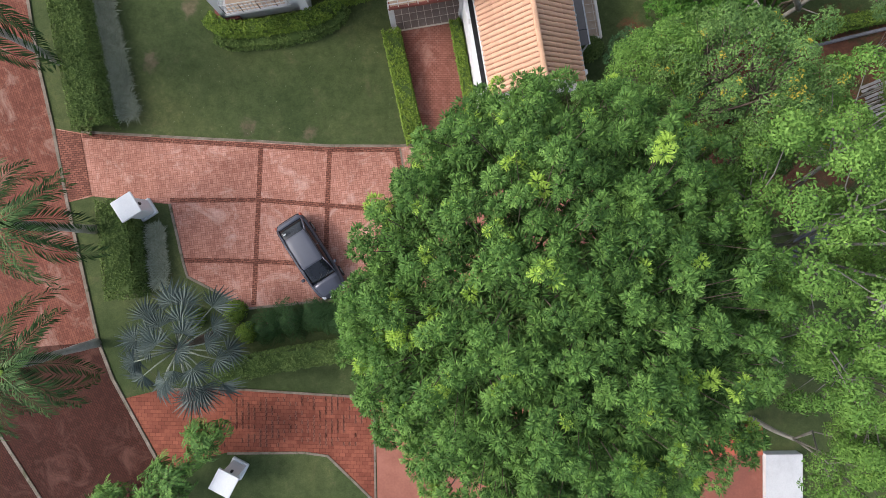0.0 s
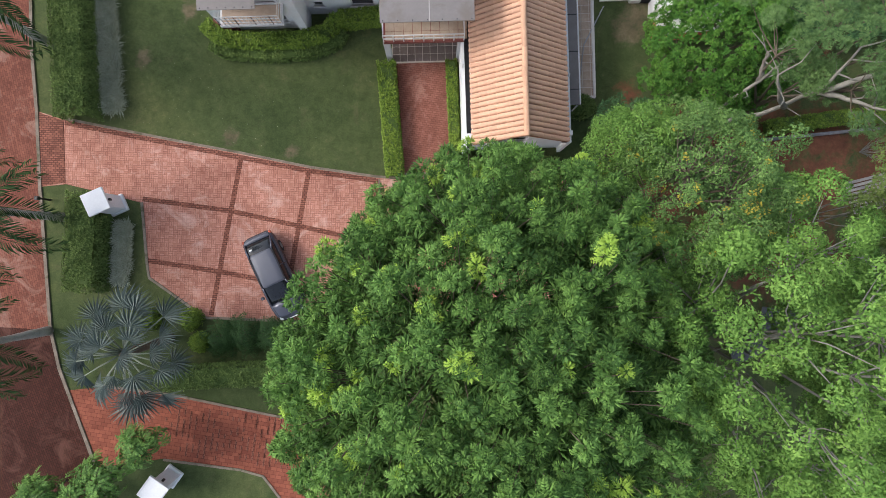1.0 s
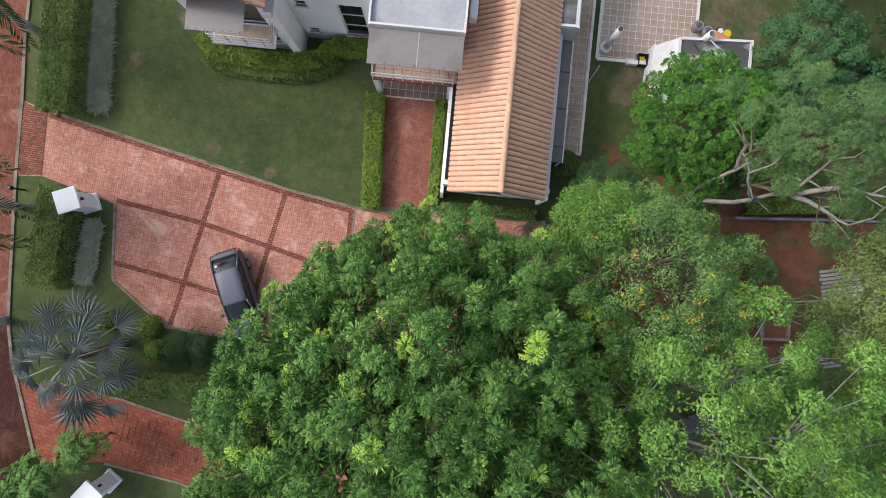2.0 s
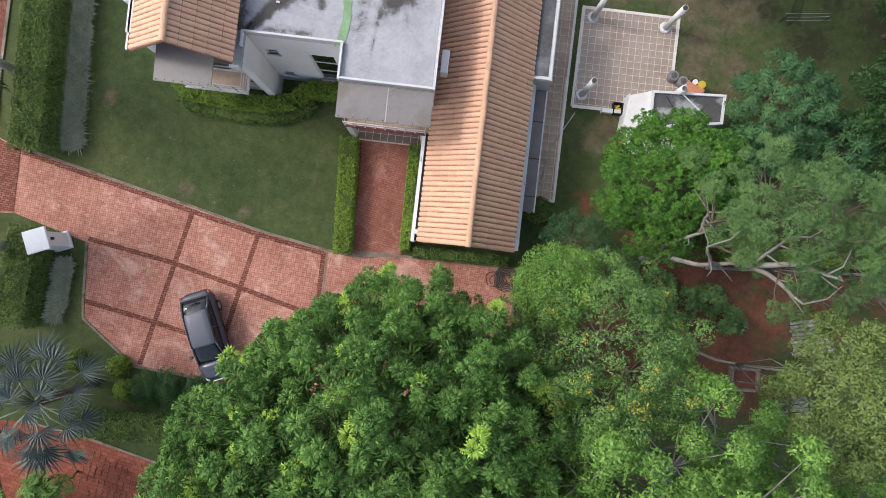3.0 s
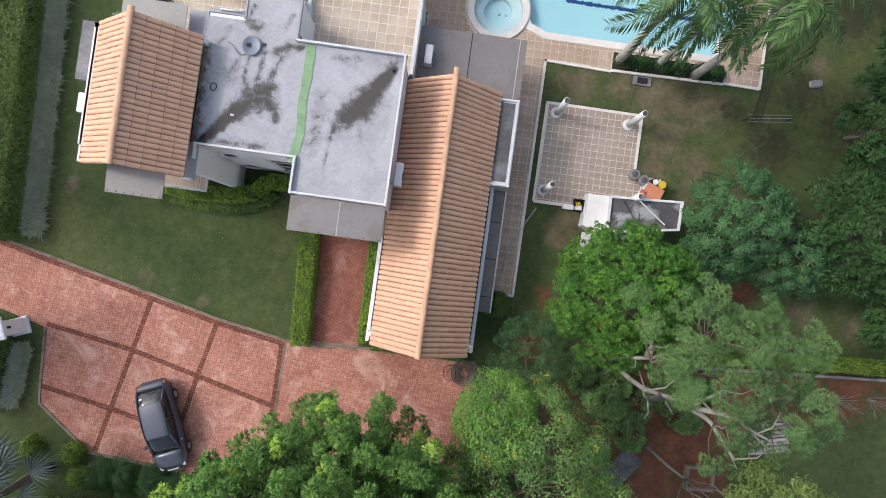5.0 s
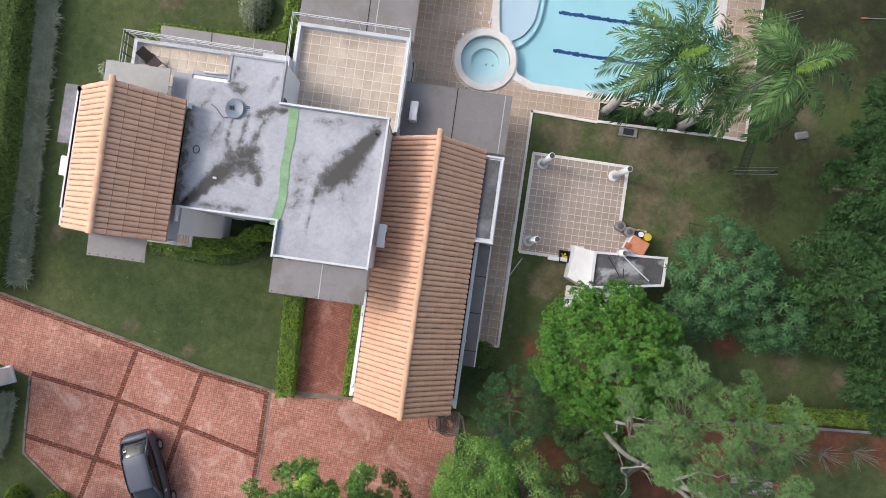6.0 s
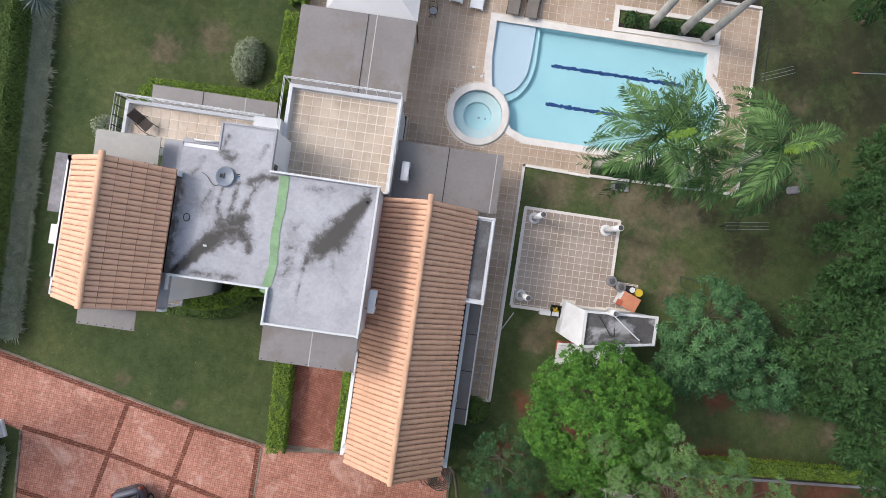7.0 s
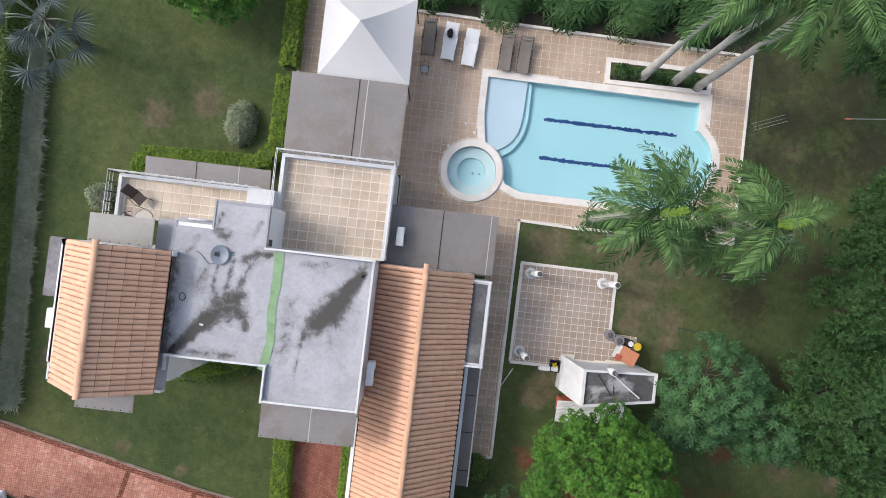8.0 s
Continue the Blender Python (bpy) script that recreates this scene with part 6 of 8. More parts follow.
for k in range(15):
    u = -7.85 + 2.85 * k / 14
    hp("baluster", boxed(u - 0.015, u + 0.015, 12.935, 12.965, 3.0, 3.95), PAINT if k % 4 else STEEL, parent=bal2)

# rear roof terrace and balcony
terr = hp("roof_terrace", boxed(-1.2, 3.95, 19.42, 23.75, 0.0, 3.62), WHITE, "tiled roof terrace with white parapets")
hp("bed", boxed(-1.1, 3.85, 19.42, 23.65, 3.62, 3.66), GROUT_PALE, parent=terr)
for k, (a, w) in enumerate((([(-1.13, 19.4), (-1.13, 23.8)], 0.16), ([(-1.2, 23.72), (3.98, 23.72)], 0.16), ([(3.88, 19.42), (3.88, 23.8)], 0.16))):
    hp("parapet", strip(a, w, 3.6, 3.98 + 0.004 * k), WHITE, parent=terr)
for z in (4.7, 4.9):
    bm = bmesh.new()
    tube(bm, [(-1.22, 21.2, z), (-1.25, 23.84, z), (4.02, 23.84, z)], 0.025, 6)
    hp("rail", bm, PAINT, parent=terr)
for k in range(10):
    u = -1.22 + 5.2 * k / 9
    hp("baluster", boxed(u - 0.015, u + 0.015, 23.82, 23.85, 3.9, 4.9), PAINT, parent=terr)
for k in range(9):
    v = 19.55 + 4.2 * k / 8
    hp("baluster", boxed(3.99, 4.03, v - 0.02, v + 0.02, 3.5, 4.75), PAINT, parent=terr)
for z in (4.1, 4.45, 4.75):
    bm = bmesh.new()
    tube(bm, [(4.01, 19.5, z), (4.01, 23.84, z)], 0.028, 6)
    hp("rail", bm, PAINT, parent=terr)
balN = hp("rear_balcony", boxed(-8.5, -1.2, 20.1, 22.0, 0.0, 3.55), WHITE, "narrow tiled rear balcony with white railing")
hp("bed", boxed(-8.38, -1.3, 20.12, 21.9, 3.55, 3.58), GROUT_PALE, parent=balN)
for k, a in enumerate(([(-8.47, 21.95), (-1.2, 21.95)], [(-8.40, 20.1), (-8.40, 22.0)])):
    hp("parapet", strip(a, 0.15, 3.5, 3.85 + 0.004 * k), WHITE, parent=balN)
hp("parapet", boxed(-2.4, -1.2, 21.1, 22.0, 3.5, 4.5), WHITE, "white end block", parent=balN)
for z in (4.25, 4.5, 4.7):
    bm = bmesh.new()
    tube(bm, [(-8.53, 20.1, z), (-8.53, 22.08, z), (-1.9, 22.03, z)], 0.022, 6)
    hp("rail", bm, PAINT, parent=balN)
for k in range(14):
    u = -8.45 + 6.5 * k / 13
    hp("baluster", boxed(u - 0.02, u + 0.02, 22.06, 22.1, 3.5, 4.7), PAINT, parent=balN)
for k in range(5):
    v = 20.2 + 1.8 * k / 4
    hp("baluster", boxed(-8.52, -8.48, v - 0.02, v + 0.02, 3.4, 4.7), STEEL, parent=balN)

# ---- hedges, shrubs and grasses ----
G = np.random.default_rng(42)
hedge("hedge", [(-0.12, 6.2), (-0.38, 11.6)], 0.85, 0.78, "yellow-green clipped hedge beside the brick path", LEAF_HEDGE, G, frame_of=HOUSE)
hedge("hedge", [(3.02, 6.6), (2.95, 11.8)], 0.6, 0.42, "low yellow-green hedge between path and wall", LEAF_HEDGE, G, frame_of=HOUSE)
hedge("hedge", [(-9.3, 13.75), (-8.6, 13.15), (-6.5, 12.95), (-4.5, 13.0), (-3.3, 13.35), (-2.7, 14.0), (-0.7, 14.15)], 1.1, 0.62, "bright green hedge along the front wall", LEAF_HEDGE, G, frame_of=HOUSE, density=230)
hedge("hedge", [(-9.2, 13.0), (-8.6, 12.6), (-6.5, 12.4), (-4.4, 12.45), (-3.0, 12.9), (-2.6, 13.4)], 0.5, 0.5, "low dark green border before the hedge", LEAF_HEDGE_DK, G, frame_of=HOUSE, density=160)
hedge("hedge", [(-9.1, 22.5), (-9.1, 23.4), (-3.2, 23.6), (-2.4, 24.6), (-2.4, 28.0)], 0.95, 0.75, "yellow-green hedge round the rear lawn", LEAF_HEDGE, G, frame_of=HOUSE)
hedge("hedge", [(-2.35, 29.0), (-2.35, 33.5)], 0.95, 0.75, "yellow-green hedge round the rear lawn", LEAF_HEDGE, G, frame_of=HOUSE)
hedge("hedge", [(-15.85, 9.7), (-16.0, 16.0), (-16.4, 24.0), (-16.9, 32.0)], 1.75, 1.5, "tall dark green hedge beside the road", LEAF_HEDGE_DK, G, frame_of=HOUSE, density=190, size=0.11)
hedge("hedge", [(-16.1, 2.5), (-15.75, -1.6)], 1.55, 1.45, "tall clipped green hedge beside the road", LEAF_HEDGE_DK, G, density=190, size=0.11)
hedge("hedge", [(-11.2, -5.85), (-8.0, -5.2), (-4.4, -4.65)], 1.4, 0.95, "clipped green hedge along the brick lane", LEAF_HEDGE_DK, G, density=120)
hedge("hedge", [(17.6, 11.0), (21.0, 11.95), (26.0, 13.1), (31.0, 14.2)], 0.7, 0.6, "low yellow-green hedge beside the soil bed", LEAF_HEDGE, G)
hedge("hedge", [(3.6, 6.45), (8.2, 6.5)], 0.45, 0.45, "low green hedge under the gable wall", LEAF_HEDGE_DK, G, frame_of=HOUSE)
grass_tufts("grey_grass", [(-14.6, 9.9), (-14.85, 16), (-15.15, 24), (-15.65, 29.5)], 0.8, "greyish ornamental grass along the hedge", G, 85, 0.5, HOUSE)
grass_tufts("grey_grass", [(-14.6, 1.6), (-14.35, -1.4)], 0.6, "greyish ornamental grass beside the hedge", G, 85, 0.42)
BALL = ball_spray(26, 0.22, 0.13, 0.06, 0.8, G)
FERN = pinnate_spray(9, 9, 0.75, 0.2, 0.045, 0.9, 0.9, G)
shrub("sage_bush", (-4.55, 25.6), (0.72, 1.15, 1.0), "rounded pale sage-green bush on the lawn", G, BALL, LEAF_SAGE, 260, HOUSE)
shrub("flower_bush", (-11.05, 21.0), (0.55, 0.62, 1.3), "small pale flowering bush beside the balcony", G, BALL, LEAF_SAGE, 120, HOUSE)
shrub("bush", (9.6, 9.35), (0.75, 0.55, 0.6), "small green bush at the walkway end", G, BALL, LEAF_HEDGE_DK, 130, HOUSE)
for at, s in (((-8.9, -3.5), 1.0), ((-7.6, -3.2), 0.9), ((-6.3, -3.0), 1.0), ((-5.2, -3.3), 0.9)):
    shrub("fern", at, (0.7 * s, 0.6 * s, 0.5 * s), "dark green ferny plant in the shade", G, FERN, LEAF_DARK, 12)
for at, s in (((-10.5, -2.8), 0.5), ((-9.9, -3.9), 0.42), ((-12.6, -3.1), 0.42)):
    shrub("lime_shrub", at, (s, s, 0.8), "lime-green shrub under the fan palm", G, BALL, LEAF_HEDGE, 90)
YOUNG = pinnate_spray(6, 8, 0.62, 0.22, 0.07, 0.4, 0.5, G)
for at, r, h in (((-12.7, -10.4), 0.9, 2.2), ((-15.8, -11.9), 0.8, 1.6), ((-11.1, -8.6), 0.75, 2.4), ((-13.2, -12.1), 1.2, 2.4)):
    tree("young_tree", at, "leafy young tree with feathered leaves at the lane", YOUNG, LEAF_BIG, BARK, G, (*at, h), (r, r, 0.9), 10, 3, 0.3, 0.05, low=-0.1, hubs=3, size=(0.7, 1.1), group="young trees")

# ---- palms ----
fan_palm("fan_palm", (-11.5, -3.95), 4.6, "blue-grey fan palm with stiff split leaves", G, 28)
fan_palm("fan_palm", (-17.6, 26.2), 3.6, "blue-grey fan palm at the lawn corner", G, 16)
for at, h in (((-19.6, 10.26), 6.6), ((-17.85, 1.5), 6.0), ((-17.75, -4.4), 6.0)):
    feather_palm("royal_palm", at, h, "tall royal palm with grey trunk beside the road", G, 22, 3.7)
feather_palm("royal_palm", (10.3, 24.9), 9.0, "royal palm with drooping green fronds by the pool", G, 21, 3.3, lean=(-0.25, -0.55))
feather_palm("royal_palm", (14.35, 25.35), 9.1, "royal palm with drooping green fronds by the pool", G, 15, 3.1, lean=(-0.15, -0.2))
feather_palm("royal_palm", (12.35, 25.35), 6.4, "lower royal palm between two taller ones by the pool", G, 16, 3.1, trunk_r=0.16)
for at, h in (((10.82, 32.95), 10.6), ((12.5, 33.15), 10.2), ((13.75, 33.2), 10.8)):
    feather_palm("royal_palm", at, h, "tall royal palm rising from the pool planter", G, 13, 3.5)
FANLET = star_spray(4, 11, 0.8, 0.12, G)
for k in range(14):
    shrub("palm_shrub", (8.8 + k * 0.95, 34.2 + (k % 2) * 0.6), (0.8, 0.6, 1.7), "arching fan-leaved palm shrub behind the terrace", G, FANLET, LEAF_DARK, 12, HOUSE)
for k in range(13):
    shrub("palm_shrub", (4.8 + k * 1.15, 33.5 + (k % 3) * 0.7), (1.0, 0.8, 1.6), "broad-leaved palm shrub behind the terrace", G, pinnate_spray(9, 9, 1.1, 0.35, 0.07, 0.8, 0.8, G) if k % 2 else FANLET, LEAF_DARK, 9, HOUSE)
for u in (15.0, 15.9, 16.9, 17.7, 18.8):
    shrub("planter_shrub", (u, 30.8), (0.35, 0.3, 0.45), "small leafy plant in the pool planter", G, BALL, LEAF_DARK, 24, HOUSE, z0=-0.05)
for u in (14.5, 15.5, 16.5, 17.5, 18.6, 19.4):
    shrub("bed_shrub", (u, 22.85), (0.45, 0.3, 0.6), "small leafy plant in the palm bed", G, BALL, LEAF_DARK, 30, HOUSE)

# ---- trees ----
PIN = np.concatenate([rosette_spray(24, 0.36, 0.080, G, 0.75), pinnate_spray(4, 4, 0.36, 0.14, 0.06, 0.8, 0.9, G)])
PIN_FILL = rosette_spray(26, 0.34, 0.055, G, 0.6)
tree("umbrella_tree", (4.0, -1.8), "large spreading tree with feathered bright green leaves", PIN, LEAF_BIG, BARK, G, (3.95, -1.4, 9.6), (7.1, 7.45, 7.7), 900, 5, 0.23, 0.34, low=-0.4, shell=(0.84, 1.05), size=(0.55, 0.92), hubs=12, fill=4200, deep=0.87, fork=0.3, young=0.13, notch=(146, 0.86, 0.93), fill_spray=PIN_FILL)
LIGHT = ball_spray(44, 0.27, 0.115, 0.062, 0.75, G)
tree("light_tree", (12.0, 0.5), "tall light green tree with rounded leaf clumps", LIGHT, LEAF_LIGHT, PALEBARK, G, (12.3, 0.5, 12.0), (4.9, 5.4, 6.0), 150, 14, 0.34, 0.2, low=-0.45, hubs=13, shell=(0.62, 1.05), size=(0.7, 1.1), fill=150, deep=0.66)
tree("light_tree", (17.4, -5.4), "tall light green tree with rounded leaf clumps", LIGHT, LEAF_LIGHT, PALEBARK, G, (17.4, -5.2, 9.5), (3.4, 3.4, 4.0), 78, 13, 0.32, 0.10, low=0.0, hubs=6, shell=(0.7, 1.04))
tree("light_tree", (16.4, -8.6), "light green tree with thin rounded leaf clumps", LIGHT, LEAF_LIGHT, PALEBARK, G, (16.6, -8.4, 8.0), (2.2, 2.2, 2.6), 40, 11, 0.4, 0.13, low=0.0, hubs=5, shell=(0.75, 1.04))
tree("light_tree", (19.0, 3.4), "light green tree with thin rounded leaf clumps", LIGHT, LEAF_LIGHT, PALEBARK, G, (18.8, 0.9, 8.0), (4.6, 3.2, 4.0), 92, 13, 0.32, 0.09, low=0.0, hubs=8, shell=(0.7, 1.04))
tree("olive_tree", (17.6, 6.0), "tall olive green tree with open rounded leaf clumps", LIGHT, LEAF_OLIVE, PALEBARK, G, (17.5, 6.2, 10.4), (2.1, 2.5, 3.6), 50, 11, 0.34, 0.07, low=0.1, hubs=6, shell=(0.75, 1.04))
DULL = ball_spray(44, 0.25, 0.085, 0.046, 0.75, G)
BLOOM = rosette_spray(10, 0.13, 0.055, G)
tree("flowering_tree", (9.6, 5.2), "dull green tree with clusters of yellow blossom", DULL, LEAF_FLOWER, BARK, G, (10.0, 5.2, 8.6), (2.9, 3.6, 6.6), 185, 7, 0.23, 0.17, low=-0.3, hubs=9, extra=(BLOOM, FLOWER, 0.12, "blossom", 1.2), shell=(0.76, 1.06), size=(0.75, 1.15), fill=160)
tree("slender_tree", (7.9, 7.4), "slender light green tree beside the flowering tree", DULL, LEAF_LIGHT, BARK, G, (8.1, 7.1, 8.2), (1.25, 1.3, 3.4), 36, 13, 0.34, 0.08, low=-0.3, hubs=3, fill=10)
FEATHER = rosette_spray(60, 0.30, 0.028, G, 0.75)
tree("feathery_tree", (15.0, 10.4), "sparse feathery tree with bare pale branches", FEATHER, LEAF_FEATHER, BARK, G, (14.9, 11.2, 9.2), (3.9, 3.1, 3.7), 84, 16, 0.36, 0.15, low=0.0, hubs=6, twig=0.02, size=(0.45, 0.8), shell=(0.6, 1.1), notch=(225, 0.62, 0.45))
# bare pale limbs that reach out below its leaves
ft = thing("bare_branch", (13.6, 9.6, 0), label="bare pale dead boughs leaning from the feathery tree's foot", category="branch")
for pts in (((0, 0, 0), (-0.5, 0.6, 4.5), (-0.2, 1.25, 7.4), (0.1, 1.9, 9.4)), ((-0.2, 1.25, 7.2), (-0.5, 1.6, 8.0), (-0.8, 1.8, 8.8)), ((-0.35, 0.4, 3.0), (0.15, 0.0, 7.0), (0.6, 0.3, 10.3), (0.75, 1.2, 11.6)), ((0.6, 0.25, 9.8), (1.4, -0.1, 10.3), (1.65, -0.8, 11.8)),
            ((0.5, 0.1, 8.0), (-0.6, -0.1, 9.6), (-1.3, 0.3, 10.6)), ((0.6, 0.2, 9.5), (1.5, 0.45, 11.6), (2.1, 0.2, 12.4))):
    bm = bmesh.new()
    P = [Vector(p) for p in pts]
    Q = []
    for a, b in zip(P, P[1:]):
        Q += [a, a.lerp(b, 0.35) + Vector((G.uniform(-0.07, 0.07), G.uniform(-0.07, 0.07), 0)), a.lerp(b, 0.7) + Vector((G.uniform(-0.07, 0.07), G.uniform(-0.07, 0.07), 0))]
    Q.append(P[-1])
    tube(bm, Q, list(np.linspace(0.12, 0.035, len(Q))), 7)
    for k in range(3, len(Q)):
        e = Q[k] + Vector((G.uniform(-1.0, 1.0), G.uniform(-1.0, 1.0), G.uniform(0.2, 0.7)))
        tube(bm, [Q[k], Q[k].lerp(e, 0.5) + Vector((0.1, -0.1, 0.1)), e], [0.035, 0.022, 0.008], 5)
    part("bough", bm, PALEBARK, ft, smooth=True)
VIV = rosette_spray(34, 0.34, 0.085, G)
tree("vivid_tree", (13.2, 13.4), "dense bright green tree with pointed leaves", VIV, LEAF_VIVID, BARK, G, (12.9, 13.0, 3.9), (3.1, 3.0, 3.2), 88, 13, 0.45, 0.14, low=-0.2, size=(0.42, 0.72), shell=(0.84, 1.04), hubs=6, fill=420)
HAZE = rosette_spray(40, 0.3, 0.03, G, 0.7)
tree("small_tree", (10.1, 9.1), "small hazy green tree with fine leaves", HAZE, LEAF_STAR, BARK, G, (9.9, 9.1, 2.4), (1.6, 1.7, 1.4), 34, 6, 0.34, 0.06, low=-0.2, size=(0.7, 1.0), hubs=4)
STAR = np.concatenate([star_spray(1, 9, 0.40, 0.09, G), rosette_spray(12, 0.24, 0.07, G, 0.5)])
for c, r, n in (((17.4, 18.2, 2.6), (2.2, 2.5, 2.0), 44), ((20.6, 17.2, 2.0), (2.1, 1.6, 1.8), 30), ((17.0, 16.2, 1.9), (1.7, 1.0, 1.4), 20)):
    tree("palmate_shrub", c[:2], "blue-green shrub with star-shaped palmate leaves", STAR, LEAF_STAR, BARK, G, c, r, int(n * 1.5), 4, 0.45, 0.07, low=-0.1, size=(0.7, 1.1), hubs=4, group="palmate shrubs", fill=20)
BROAD = rosette_spray(40, 0.42, 0.09, G, 0.7)
for c, r, n in (((23.3, 19.4, 3.2), (2.6, 3.0, 2.6), 60), ((23.0, 24.6, 3.6), (2.4, 2.8, 2.8), 56), ((26.5, 16.6, 3.2), (2.6, 2.6, 2.4), 44), ((23.8, 28.4, 2.4), (1.7, 2.4, 2.0), 34), ((21.6, 36.6, 3.2), (2.6, 2.0, 2.4), 40)):
    tree("dark_tree", c[:2], "dense dark green tree with glossy leaves", BROAD, LEAF_DARK, BARK, G, c, r, n, 6, 0.5, 0.1, low=-0.1, size=(0.7, 1.1), hubs=5, group="dark trees", fill=40)
for at, r in (((-11.4, 30.4, 2.2), (2.6, 1.4, 1.6)), ((-6.2, 34.5, 2.4), (3.0, 1.5, 1.8)), ((-16, 34, 3), (3, 2, 2.4))):
    tree("garden_tree", at[:2], "leafy green garden tree at the lawn edge", BROAD, LEAF_VIVID, BARK, G, at, r, 36, 6, 0.45, 0.1, low=-0.1, size=(0.6, 1.0), hubs=4, fill=20)
for k in range(2):
    fan_palm("fan_palm", (9.3 + 0.5 * k, 5.4 + 1.4 * k), 1.3, "small grey fan palm in the shade", G, 9, 0.6, 0.8, 0.1)

UNDER = rosette_spray(40, 0.34, 0.05, G, 0.7)
for x, y, r in ((14.8, 8.7, 1.0), (16.2, 8.1, 1.1), (17.6, 8.8, 0.9), (15.3, 7.2, 0.9), (13.7, 8.1, 0.9), (18.9, 8.0, 0.8), (16.4, 6.4, 0.8), (12.9, 9.4, 0.7), (9.5, -1.5, 1.1), (11.2, -3.0, 1.1), (10.6, 1.4, 1.0), (13.2, -2.2, 1.0), (14.4, 0.6, 1.0), (12.6, 3.4, 1.0), (12.0, -5.4, 1.1), (15.4, -3.6, 1.0)):
    shrub("understory_shrub", (x, y), (r, r * 0.9, 1.3), "loose green shrub growing under the trees", G, UNDER, LEAF_FEATHER, 46)

# ---- car ----
def loft(sections):
    bm = bmesh.new()
    rows = [[bm.verts.new(p) for p in s] for s in sections]
    n = len(rows[0])
    for r, s in zip(rows, rows[1:]):
        for k in range(n):
            bm.faces.new((r[k], r[(k + 1) % n], s[(k + 1) % n], s[k]))
    bm.faces.new(rows[0][::-1])
    bm.faces.new(rows[-1])
    return bm


def mirrored(x, half):
    """A closed cross-section at x from the points (y, z) of its near side, bottom to top."""
    return [(x, -y, z) for y, z in half] + [(x, y, z) for y, z in half[::-1] if y > 0.001]


def panel(rows, crown=0.02):
    """A thin domed sheet over stations of (x, half-width, z)."""
    return loft([[(x, -w, z - 0.02), (x, -w * 0.96, z), (x, -w * 0.5, z + crown), (x, w * 0.5, z + crown), (x, w * 0.96, z), (x, w, z - 0.02)] for x, w, z in rows])


